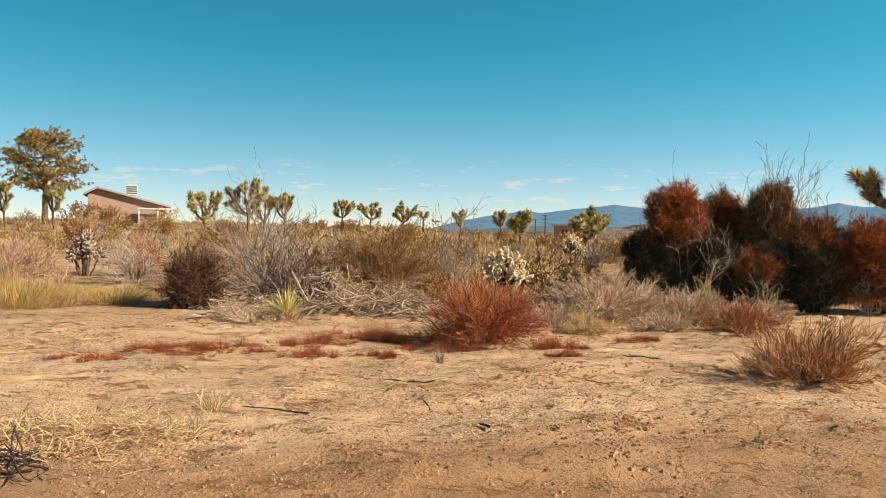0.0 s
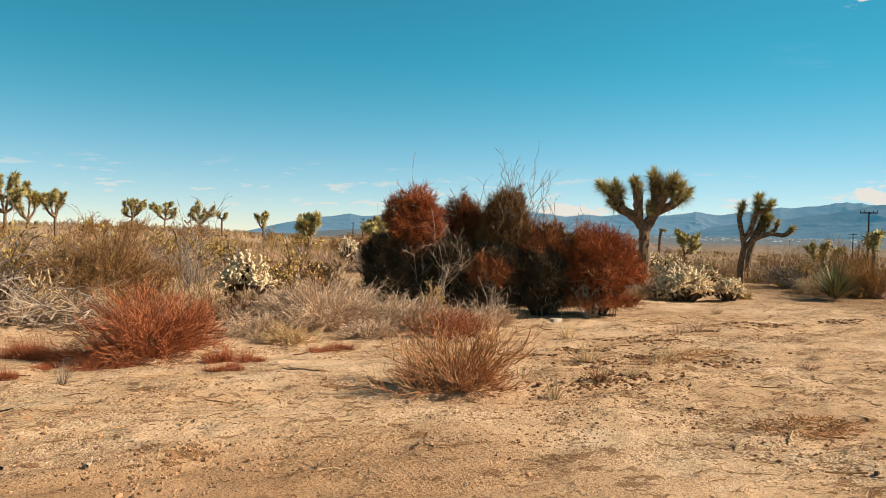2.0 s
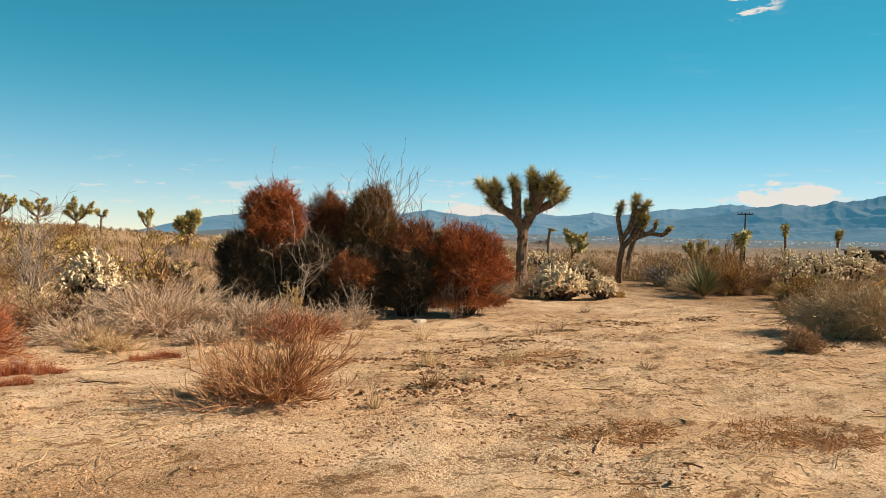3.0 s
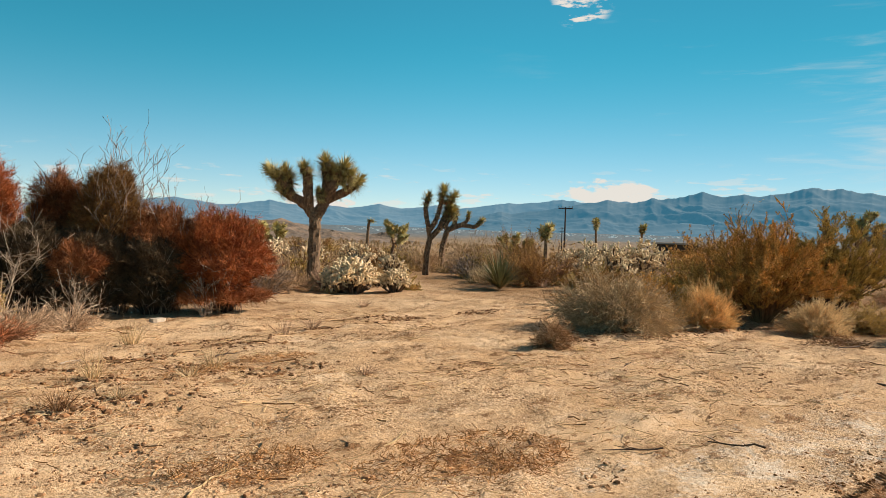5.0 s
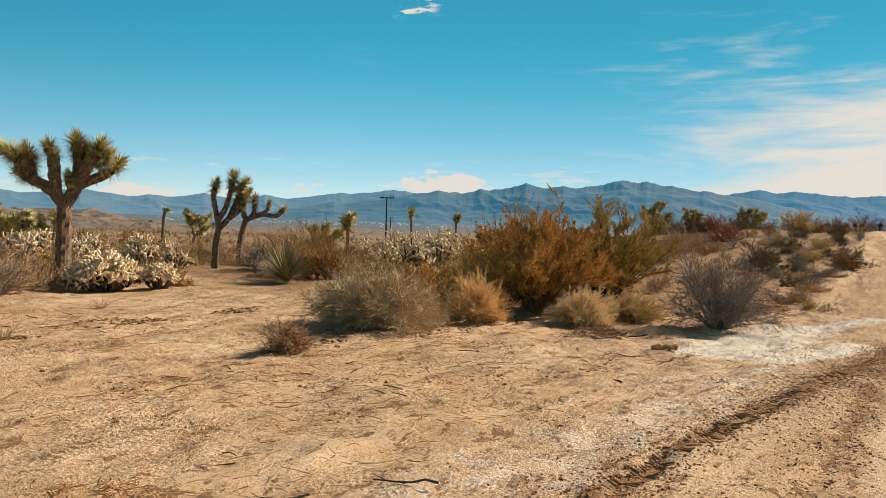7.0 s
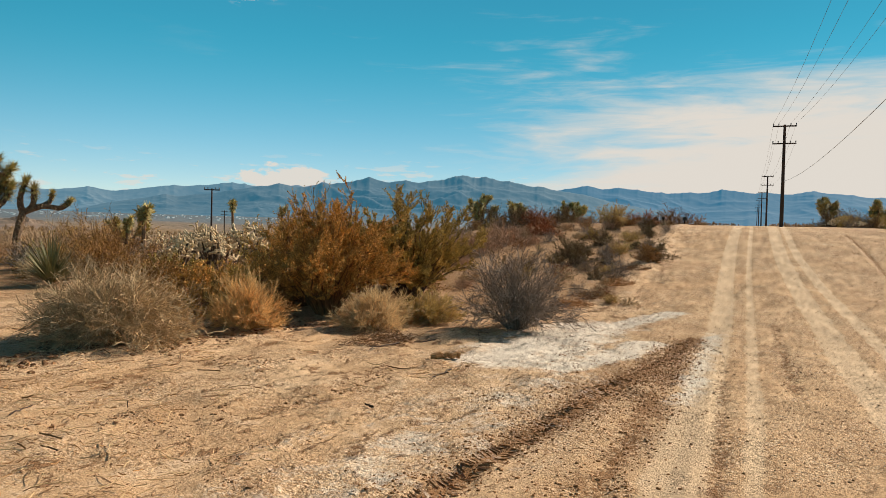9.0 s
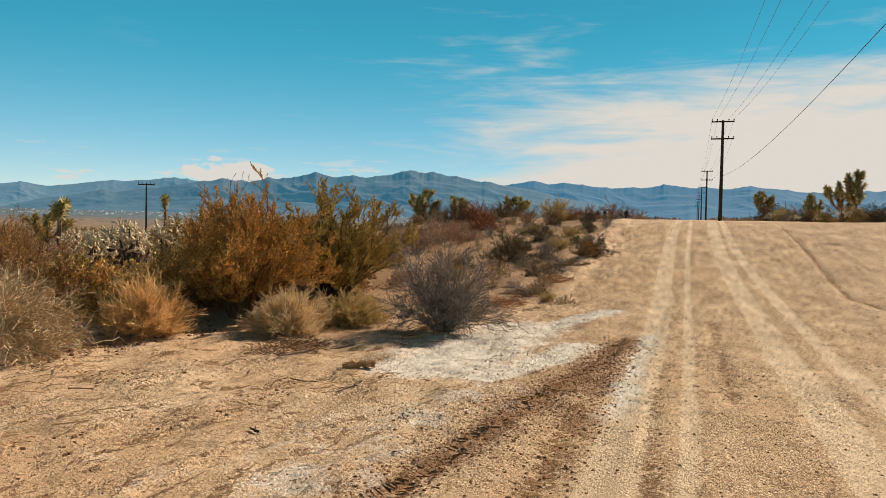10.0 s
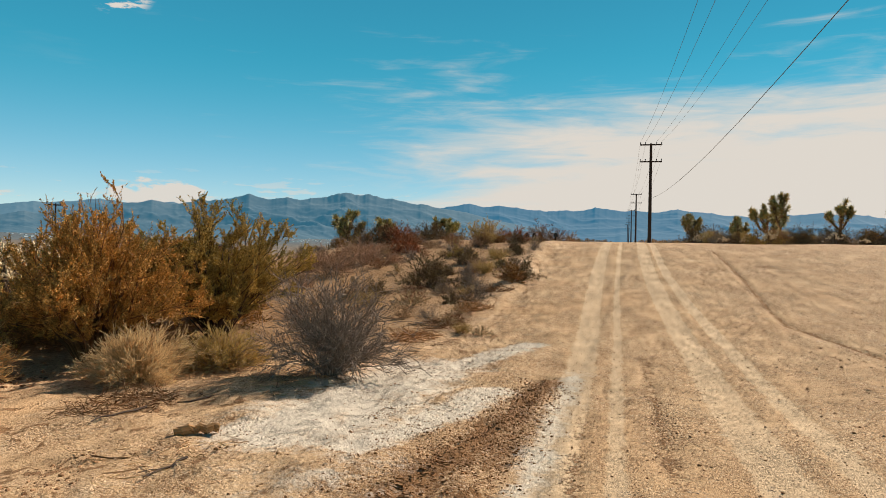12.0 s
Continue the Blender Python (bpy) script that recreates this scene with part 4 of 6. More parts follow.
def tangle(name, label, category, seed, width, depth, height, n, long, thick, mat, at, fine=4, kink=0.16, tips=None):
    """Fallen branches heaped over one another."""
    rng = np.random.default_rng(seed)
    ob = thing(name, label, category, at)
    az = rng.uniform(0, 2 * math.pi, n)
    rad = np.sqrt(rng.uniform(0, 1, n))
    mid = np.stack([np.cos(az) * rad * width / 2, np.sin(az) * rad * depth / 2, height * (1 - rad ** 1.6) * rng.uniform(0.1, 1, n) + 0.02], -1)
    way = unit(rng.normal(size=(n, 3)) * np.array([1, 1, 0.35]))
    s = np.linspace(-0.5, 0.5, 6)
    length = long * rng.uniform(0.5, 1.2, n)
    path = mid[:, None] + way[:, None] * (length[:, None] * s)[:, :, None] + np.cumsum(rng.normal(size=(n, 6, 3)), 1) * (kink * 0.25 * length)[:, None, None]
    path[:, :, 2] = np.maximum(path[:, :, 2], 0.012)
    radii = thick * rng.uniform(0.4, 1.2, (n, 1)) * (1 - 0.6 * np.linspace(0, 1, 6))[None]
    mass("dead_wood", tubes(Geo(), path, radii, 5), mat, ob)
    p1, r1 = branch_off(rng, path, radii, fine, 0.1, 1, 0.2, 0.5, 0.9, 4, 0.1, 0.12)
    p1[:, :, 2] = np.maximum(p1[:, :, 2], 0.008)
    mass("fine_twiggery", ribbons(Geo(), rng, p1, np.maximum(r1, 0.003)), tips or mat, ob)
    return ob


# ---- things near the walk ----
def thicket_mound(seed, x, y, height, width, crown, under, label, cap=0.5, lean=0.0):
    """One dead bush of the thicket: boughs inside, a dark matted coat below and a cap of rusty needles above."""
    rng = np.random.default_rng(seed)
    ob = thing("thicket_bush", label, "shrub", stand(x, y, 0.05), "bushes of the thicket")
    p0, r0 = stems(rng, 34, height * 0.95, width * 0.9, 0.03, points=6, root=0.3, kink=0.03, low=0.25, erect=0.5)
    p1, r1 = branch_off(rng, p0, r0, 6, 0.3, 1.0, 0.16, 0.34, 0.8, 4, 0.3, 0.09)
    p1[:, :, 2] = np.maximum(p1[:, :, 2], 0.01)
    part("framework", tubes(tubes(Geo(), p0, r0, 5), p1, np.maximum(r1, 0.006), 3), DARK_WOOD, ob)
    q0, t0 = stems(rng, 30, height * 1.0, width * 1.14, 0.008, points=6, root=0.5, kink=0.07, low=0.3, erect=0.6)
    q1, t1 = branch_off(rng, q0, t0, 5, 0.3, 1.0, 0.15, 0.35, 0.7, 4, 0.2, 0.12)
    q1[:, :, 2] = np.maximum(q1[:, :, 2], 0.01)
    mass("pale_twiggery", ribbons(tubes(Geo(), q0, t0, 3), rng, q1, np.maximum(t1, 0.0035)), GREY_WOOD, ob, "pale bare twigs")
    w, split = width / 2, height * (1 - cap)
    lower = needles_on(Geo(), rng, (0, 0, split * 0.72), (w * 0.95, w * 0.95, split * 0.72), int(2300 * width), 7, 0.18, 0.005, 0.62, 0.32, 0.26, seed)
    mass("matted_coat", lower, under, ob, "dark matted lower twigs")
    upper = needles_on(Geo(), rng, (lean, 0, height - height * cap * 0.52), (w * (0.86 + 0.12 * (cap > 0.55)), w * (0.86 + 0.12 * (cap > 0.55)), height * cap * 0.58), int(3000 * width), 9, 0.17, 0.0042, 0.6, 0.32, 0.34, seed + 1)
    mass("needle_cap", upper, crown, ob, "cap of rusty dead needles")
    # opaque twig core, painted near-black to stand in for the shade inside
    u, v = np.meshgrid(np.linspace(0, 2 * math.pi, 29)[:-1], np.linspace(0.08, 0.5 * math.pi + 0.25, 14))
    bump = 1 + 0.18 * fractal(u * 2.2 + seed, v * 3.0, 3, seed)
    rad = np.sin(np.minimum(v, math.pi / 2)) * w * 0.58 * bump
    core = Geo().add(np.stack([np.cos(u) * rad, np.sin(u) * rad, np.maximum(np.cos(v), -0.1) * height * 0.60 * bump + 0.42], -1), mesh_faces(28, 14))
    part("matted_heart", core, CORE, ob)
    return ob


def mesh_faces(across, rows):
    """Quads of a sheet that closes on itself sideways."""
    a = np.arange(rows - 1)[:, None] * across + np.arange(across)[None]
    b = np.arange(rows - 1)[:, None] * across + (np.arange(across)[None] + 1) % across
    return np.stack([a, b, b + across, a + across], -1).reshape(-1, 4)


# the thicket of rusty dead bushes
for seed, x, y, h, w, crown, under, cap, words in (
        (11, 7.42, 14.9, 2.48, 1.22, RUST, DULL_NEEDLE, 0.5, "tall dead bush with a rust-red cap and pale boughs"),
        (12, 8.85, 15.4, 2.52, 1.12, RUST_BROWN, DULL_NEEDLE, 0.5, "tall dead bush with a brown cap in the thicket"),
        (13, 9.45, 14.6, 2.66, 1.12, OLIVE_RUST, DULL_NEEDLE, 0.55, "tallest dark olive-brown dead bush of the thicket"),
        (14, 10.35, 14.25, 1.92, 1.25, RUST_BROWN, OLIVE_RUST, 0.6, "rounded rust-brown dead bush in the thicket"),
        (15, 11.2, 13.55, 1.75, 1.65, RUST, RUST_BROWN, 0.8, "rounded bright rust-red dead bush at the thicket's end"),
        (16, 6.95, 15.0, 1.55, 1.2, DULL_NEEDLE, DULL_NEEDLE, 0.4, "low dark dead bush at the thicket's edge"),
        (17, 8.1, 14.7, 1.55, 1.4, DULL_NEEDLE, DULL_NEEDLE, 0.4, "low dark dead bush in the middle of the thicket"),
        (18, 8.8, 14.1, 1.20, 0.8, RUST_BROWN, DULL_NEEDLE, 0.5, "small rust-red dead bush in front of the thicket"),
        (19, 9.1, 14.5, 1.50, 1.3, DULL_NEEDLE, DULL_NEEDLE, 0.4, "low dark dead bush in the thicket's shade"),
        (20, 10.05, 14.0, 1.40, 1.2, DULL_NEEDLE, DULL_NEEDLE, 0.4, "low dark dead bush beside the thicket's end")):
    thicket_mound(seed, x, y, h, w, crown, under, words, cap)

# bare shoots that stand out of the thicket, and pale dead boughs in front
for seed, x, y, h, w, n in ((21, 9.5, 14.4, 3.55, 1.9, 17), (28, 9.7, 14.6, 3.3, 2.4, 10), (22, 7.4, 15.0, 2.9, 1.7, 12), (23, 10.7, 14.4, 2.3, 2.2, 12), (24, 8.8, 15.4, 2.9, 1.3, 7)):
    shrub("bare_shoots", "thin bare leafless shoots growing through the thicket", "shrub", seed, h, w, GREY_TWIG, n, 5, 3, 0.010, at=stand(x, y), low=0.7, kink=0.045, sub_long=(0.10, 0.24), twig_long=(0.3, 0.55), spread=0.75, thin_at=0.0055, up=0.3, group="bare shoots")
for seed, x, y, h, w in ((25, 7.6, 14.0, 1.7, 1.4), (26, 8.6, 13.4, 0.9, 1.2), (27, 10.6, 13.0, 0.6, 0.7)):
    shrub("bare_bough", "pale grey dead boughs leaning on the thicket", "dead branch", seed, h, w, GREY_WOOD, 9, 5, 4, 0.013, at=stand(x, y), kink=0.12, thin_at=0.0045, low=0.25, group="pale boughs")
shrub("sprig_bush", "small yellowish leafy bush before the thicket", "shrub", 29, 0.75, 0.6, TAN_TWIG, 22, 5, 4, 0.008, OLIVE_STRAW, 3, 0.03, at=stand(7.35, 13.5))

# Joshua trees that stand out
joshua([([(0, 0, -0.1), (0.02, 0, 1.0), (0.03, 0, 1.95)], 0.17, 0.14, 0),
        ([(0.03, 0, 1.85), (-0.20, 0.02, 2.2), (-0.55, 0.05, 2.42), (-0.88, 0.08, 2.62)], 0.15, 0.12, 0.8),
        ([(-0.62, 0.05, 2.45), (-0.82, 0.05, 2.75), (-1.02, 0.05, 3.0), (-1.15, 0.05, 3.1)], 0.13, 0.11, 1.0),
        ([(-0.72, 0.06, 2.6), (-0.72, 0.15, 2.85), (-0.76, 0.2, 3.08)], 0.12, 0.10, 0.9),
        ([(-0.15, 0.0, 2.15), (-0.17, -0.10, 2.6), (-0.20, -0.15, 3.0), (-0.28, -0.2, 3.22)], 0.14, 0.12, 0.8),
        ([(0.03, 0, 1.9), (0.28, 0.03, 2.35), (0.34, 0.05, 2.9), (0.28, 0.05, 3.4)], 0.15, 0.12, 1.0),
        ([(0.30, 0.0, 2.45), (0.52, -0.15, 2.8), (0.68, -0.2, 3.12), (0.76, -0.2, 3.3)], 0.13, 0.11, 1.0),
        ([(0.30, 0.05, 2.35), (0.62, 0.08, 2.52), (0.95, 0.1, 2.72), (1.16, 0.1, 2.92)], 0.13, 0.11, 0.9),
        ([(0.62, -0.1, 2.95), (0.82, -0.2, 2.98), (0.92, -0.25, 3.08)], 0.11, 0.10, 0.9),
        ([(0.33, 0.05, 2.6), (0.42, 0.25, 2.95), (0.42, 0.32, 3.2)], 0.12, 0.10, 0.9),
        ([(0.2, 0.0, 2.25), (0.14, -0.15, 2.45), (0.12, -0.2, 2.58)], 0.1, 0.08, 0.55)],
       31, stand(16.8, 19.2, 0.05, -31, 1.1), "tall Joshua tree with thick forked limbs and green-gold leaf heads", 340, 0.44, shag=120, wide=0.014)
joshua([([(0, 0, -0.1), (0.02, 0.02, 0.6), (0.06, 0, 1.1), (0.14, 0, 1.55)], 0.12, 0.105, 0),
        ([(0.14, 0, 1.5), (0.04, 0, 2.05), (-0.06, 0, 2.55), (-0.05, 0, 2.85), (0.02, 0, 3.15)], 0.095, 0.08, 0.95),
        ([(0.1, 0, 1.8), (0.38, -0.1, 2.3), (0.52, -0.1, 2.85), (0.62, -0.1, 3.4)], 0.095, 0.08, 1.15),
        ([(0.14, 0, 1.5), (0.5, 0.05, 1.9), (0.82, 0.1, 2.2), (1.0, 0.1, 2.62)], 0.10, 0.08, 1.0),
        ([(0.55, -0.1, 2.9), (0.82, -0.2, 3.0), (1.0, -0.2, 3.18)], 0.085, 0.07, 1.0),
        ([(0.5, 0.05, 1.95), (0.72, 0.15, 2.5), (0.85, 0.15, 2.85)], 0.085, 0.07, 1.0)],
       32, stand(24.4, 22.8, 0.05, -40, 1.03), "Joshua tree with a leaning trunk and upright forked limbs", 260, 0.39, shag=150, wide=0.015)
joshua([([(0, 0, -0.1), (0.05, 0, 1.1), (0.25, 0, 2.0)], 0.15, 0.13, 0),
        ([(0.25, 0, 2.0), (0.15, 0.1, 2.6), (0.35, 0.1, 3.3)], 0.12, 0.1, 1.2),
        ([(0.25, 0, 2.0), (0.6, 0, 2.35), (0.65, 0, 3.0)], 0.11, 0.1, 1.15),
        ([(0.25, 0, 2.0), (0.9, 0, 2.3), (1.6, 0, 2.25), (1.95, 0, 2.55)], 0.11, 0.1, 0.9),
        ([(0.9, 0, 2.3), (1.2, 0.1, 2.5), (1.3, 0.1, 2.85)], 0.09, 0.08, 0.8)],
       33, stand(29.3, 27.3, 0.05, -42), "Joshua tree with a long sideways limb", 160, 0.36)
joshua([([(0, 0, -0.1), (0.03, 0, 1.2), (0.1, 0, 2.4), (0.32, 0, 2.5)], 0.085, 0.075, 1.0)],
       34, stand(32.1, 37.3, 0.05, -40), "bare leaning Joshua tree trunk with a small head", 60, 0.32)

# cholla cacti
cholla(41, 0.98, 2.15, stand(16.95, 17.35, 0.03), "large sprawling cream-spined cholla cactus", 44, dead_share=0.2, most=1500)
cholla(42, 0.72, 1.2, stand(17.95, 16.7, 0.03), "low cream-spined cholla beside a larger one", 20, dead_share=0.2, most=600)
cholla(43, 1.15, 1.55, stand(4.3, 17.4, 0.03), "cream-spined cholla cactus among dry scrub", 24, most=640)
cholla(44, 0.75, 0.7, stand(6.0, 17.9, 0.03), "small pale cholla cactus", 5, most=160)
cholla(45, 1.2, 1.15, stand(-6.2, 20.4, 0.03), "grey upright branching cholla cactus", 10, dead_share=0.35, most=520, spine=GREY_WOOD)

# shrubs of the middle ground, east
shrub("creosote_bush", "golden-brown creosote bush with small leaves", "shrub", 51, 2.3, 3.1, BROWN_TWIG, 95, 11, 8, 0.015, CREO_GOLD, 24, 0.029, at=stand(20.45, 7.3), sub_long=(0.10, 0.20), spread=0.6, up=0.3, low=0.32, group="creosote bushes")
shrub("creosote_bush", "olive-brown creosote bush with dark bare lower stems", "shrub", 52, 2.05, 3.4, DARK_WOOD, 100, 11, 8, 0.016, CREO_LEAF, 24, 0.031, at=stand(22.9, 6.75), low=0.42, sub_long=(0.10, 0.20), spread=0.6, up=0.3, group="creosote bushes")
shrub("creosote_bush", "low olive creosote bush", "shrub", 53, 1.0, 1.9, BROWN_TWIG, 40, 7, 6, 0.012, CREO_LEAF, 10, 0.031, at=stand(22.4, 10.4), group="creosote bushes")
shrub("creosote_bush", "golden creosote bush behind another", "shrub", 54, 1.9, 2.2, BROWN_TWIG, 60, 9, 7, 0.014, CREO_GOLD, 9, 0.03, at=stand(22.6, 8.9), spread=0.5, up=0.4, group="creosote bushes")
shrub("grey_bush", "grey leafless twiggy bush at the edge of the salt crust", "shrub", 55, 1.35, 1.8, GREY_TWIG, 100, 9, 7, 0.011, at=stand(20.5, 3.65), thin_at=0.005, sub_long=(0.18, 0.34), up=0.08, low=0.13)
shrub("round_bush", "round dense grey-straw bush of fine stalks", "shrub", 56, 0.95, 2.15, GREY_STRAW, 360, 9, 6, 0.006, twig_mat=GREY_STRAW, at=stand(16.1, 8.0), light=True, thin_at=0.005, sub_long=(0.2, 0.35), up=0.0, low=0.0)
shrub("straw_clump", "golden fluffy clump of dry straw", "grass", 57, 0.74, 1.3, GOLD_STRAW, 240, 8, 6, 0.005, twig_mat=GOLD_STRAW, at=stand(18.1, 7.3), light=True, thin_at=0.0045, sub_long=(0.2, 0.4), up=0.2, low=0.05, spread=0.5)
shrub("straw_clump", "fluffy straw clump at the sand's edge", "grass", 58, 0.6, 1.25, STRAW, 220, 8, 6, 0.005, twig_mat=STRAW, at=stand(19.4, 5.75), light=True, thin_at=0.0042, sub_long=(0.2, 0.4), up=0.2, low=0.05, spread=0.5)
shrub("straw_clump", "low olive-straw clump beside the grey bush", "grass", 59, 0.5, 1.05, GREY_STRAW, 200, 8, 6, 0.005, twig_mat=OLIVE_STRAW, at=stand(20.5, 5.25), light=True, thin_at=0.0042, sub_long=(0.2, 0.4), up=0.15, low=0.05, spread=0.5)
tuft("green_tuft", "small olive green tuft under the creosote", "shrub", 60, 0.42, 0.4, OLIVE_STRAW, 240, 0.006, stand(20.5, 6.6), 0.1)
shrub("ball_bush", "small round red-brown bush on bare sand", "shrub", 61, 0.42, 0.68, BROWN_TWIG, 120, 6, 6, 0.004, twig_mat=SHAG, at=stand(13.3, 7.15), thin_at=0.004, up=0.0, low=0.0, light=True)
sword_plant("yucca", "grey-green yucca with stiff sword leaves", "yucca", 62, 1.4, 1.75, YUCCA, 300, 0.02, stand(22.2, 16.6))
for seed, x, y, h, w, mat, leaf in ((63, 24.4, 16.9, 1.7, 3.0, BROWN_TWIG, CREO_GOLD), (177, 26.2, 19.4, 1.8, 2.8, BROWN_TWIG, CREO_GOLD), (64, 26.0, 21.2, 1.3, 2.2, TAN_TWIG, None), (65, 28.0, 24.0, 1.7, 2.4, TAN_TWIG, None),
                                    (66, 23.6, 14.4, 0.65, 1.5, TAN_TWIG, OLIVE_STRAW), (67, 19.0, 17.4, 0.45, 0.7, TAN_TWIG, OLIVE_STRAW), (68, 14.7, 17.8, 0.8, 1.7, TAN_TWIG, None), (69, 19.6, 21.2, 0.75, 1.4, GREY_TWIG, None)):
    shrub("dry_shrub", "dry brown desert shrub on sand", "shrub", seed, h, w, mat, 44, 7, 6, 0.011, leaf, 5, 0.032, at=stand(x, y), group="dry shrubs", thin_at=0.006, spread=0.6)

for seed, x, y, h, w, mat in ((171, 15.8, 18.2, 0.6, 1.3, TAN_TWIG), (172, 16.5, 18.5, 0.5, 1.1, PINK_TWIG), (173, 17.8, 18.7, 0.55, 1.2, TAN_TWIG), (174, 15.2, 18.9, 0.7, 1.5, GREY_TWIG), (175, 14.4, 17.4, 0.65, 1.4, GREY_TWIG), (176, 18.6, 19.3, 0.6, 1.3, BROWN_TWIG)):
    shrub("dry_shrub", "low dry leafless shrub round a Joshua tree's foot", "shrub", seed, h, w, mat, 60, 7, 5, 0.006, at=stand(x, y), group="dry shrubs", thin_at=0.005, spread=0.6, light=True)

for seed, x, y, h, w, leaf in ((161, 24.6, 10.6, 1.5, 2.4, CREO_GOLD), (162, 21.6, 9.7, 1.15, 2.0, CREO_LEAF), (163, 27.0, 12.6, 1.6, 2.6, CREO_GOLD), (164, 28.0, 9.4, 1.4, 2.2, CREO_LEAF), (165, 25.2, 8.1, 1.2, 2.0, CREO_GOLD), (167, 19.6, 9.4, 0.95, 1.8, CREO_GOLD), (168, 19.0, 10.4, 0.9, 1.8, BROWN_LEAF), (169, 20.6, 11.6, 0.9, 2.0, BROWN_LEAF), (170, 22.4, 12.6, 0.9, 2.0, CREO_LEAF), (178, 21.6, 8.4, 1.2, 2.2, BROWN_LEAF), (179, 24.4, 7.6, 1.3, 2.2, BROWN_LEAF)):
    shrub("creosote_bush", "golden-olive creosote bush in a row of others", "shrub", seed, h, w, BROWN_TWIG, 44, 7, 5, 0.012, leaf, 6, 0.046, at=stand(x, y), sub_long=(0.14, 0.28), spread=0.65, up=0.25, group="creosote bushes", light=True)

# shrubs of the foreground, west
shrub("red_bush", "low dense red-stemmed bush", "shrub", 71, 0.8, 1.75, RED_STEM, 200, 9, 8, 0.005, twig_mat=RED_STEM, at=stand(2.15, 9.85), thin_at=0.0036, light=True, spread=0.6, up=0.15, sub_long=(0.2, 0.35))
shrub("brown_bush", "open reddish-brown twiggy bush on sand", "shrub", 72, 0.6, 1.35, RUSSET_TWIG, 100, 8, 6, 0.005, twig_mat=DEBRIS, at=stand(5.0, 6.95), kink=0.07, thin_at=0.0042, spread=0.5, up=0.35)
shrub("red_bush", "low red-brown bush before the thicket", "shrub", 73, 0.48, 1.3, RUSSET_TWIG, 80, 6, 5, 0.005, twig_mat=RED_STEM, at=stand(6.4, 10.6), thin_at=0.0045)
for seed, x, y, h, w in ((74, -1.1, 9.2, 0.16, 0.6), (75, -0.1, 9.9, 0.17, 0.7), (76, 0.6, 10.4, 0.25, 0.8), (77, 0.6, 8.7, 0.15, 0.35), (78, 3.1, 9.2, 0.22, 0.5), (79, -0.15, 8.6, 0.14, 0.45), (80, 1.5, 9.3, 0.2, 0.7), (81, -2.0, 9.1, 0.12, 0.6), (82, 4.4, 9.9, 0.18, 0.4), (181, -1.6, 9.0, 0.13, 0.7), (184, 1.2, 10.1, 0.2, 0.5), (185, 2.9, 8.6, 0.12, 0.3), (186, -2.6, 8.7, 0.1, 0.5)):
    red_mat(seed, x, y, h * 1.8, w * 1.3)
shrub("dry_mound", "wide mound of straw-coloured dry twigs", "shrub", 83, 0.72, 2.2, PALE_TWIG, 220, 8, 7, 0.006, twig_mat=PALE_TWIG, at=stand(4.9, 12.3), light=True, thin_at=0.004, spread=0.5)
shrub("dry_mound", "tan mound of dry arching twigs", "shrub", 84, 0.55, 1.6, PALE_TWIG, 180, 8, 7, 0.006, twig_mat=PALE_TWIG, at=stand(6.1, 11.9), light=True, thin_at=0.004, spread=0.5)
tangle("brush_pile", "heap of pale broken dead branches", "dead wood", 85, 1.6, 1.0, 0.45, 46, 0.9, 0.012, GREY_WOOD, stand(6.6, 12.3))
shrub("brown_bush", "large rounded brown leafy bush", "shrub", 86, 1.5, 2.7, BROWN_TWIG, 90, 8, 7, 0.011, BROWN_LEAF, 10, 0.024, at=stand(1.3, 17.6), spread=0.6)
shrub("dead_mesquite", "wide dead grey bush of crooked bare branches", "shrub", 87, 2.3, 3.3, GREY_TWIG, 46, 6, 5, 0.022, at=stand(-1.2, 15.6), kink=0.07, thin_at=0.006, spread=0.65)
shrub("dead_mesquite", "dark crooked dead bush", "shrub", 88, 1.1, 2.2, DARK_WOOD, 34, 6, 4, 0.022, at=stand(-0.6, 14.6), kink=0.09, thin_at=0.006)
tangle("brush_pile", "wide heap of pale curved dead branches", "dead wood", 190, 2.6, 1.2, 0.5, 90, 1.1, 0.017, GREY_WOOD, stand(0.6, 13.0), 5, 0.3, TAN_TWIG)
tangle("brush_pile", "heap of pale broken stalks beside the agave", "dead wood", 191, 1.5, 0.9, 0.4, 110, 0.6, 0.009, PALE_TWIG, stand(-1.3, 13.1), 4, 0.25, PALE_TWIG)
tangle("brush_pile", "heap of grey broken dead branches and roots", "dead wood", 89, 1.9, 1.2, 0.55, 120, 0.9, 0.011, GREY_TWIG, stand(1.1, 13.5), tips=TAN_TWIG)
tangle("brush_pile", "grey broken stumps and branches", "dead wood", 90, 1.3, 0.9, 0.75, 70, 0.8, 0.02, GREY_TWIG, stand(-0.1, 14.0), tips=DARK_WOOD)
sword_plant("agave", "small bright yellow-green agave", "agave", 91, 0.62, 0.75, AGAVE, 130, 0.014, stand(-0.62, 12.35), STRAW, 220)
tuft("dead_agave_skirt", "heap of drooping dead agave leaves", "plant", 92, 0.45, 1.5, PALE_TWIG, 900, 0.008, stand(-0.9, 12.55), 0.85, root=0.5)
shrub("ball_bush", "dark round rusty-brown bush", "shrub", 93, 1.1, 1.1, DARK_WOOD, 200, 7, 7, 0.007, twig_mat=DARK_RUST, at=stand(-2.5, 14.6), thin_at=0.005)
shrub("ball_bush", "dark round rusty bush far off", "shrub", 94, 1.1, 1.15, DARK_WOOD, 50, 6, 5, 0.008, twig_mat=RUSSET_TWIG, at=stand(-8.6, 28.6), thin_at=0.008)
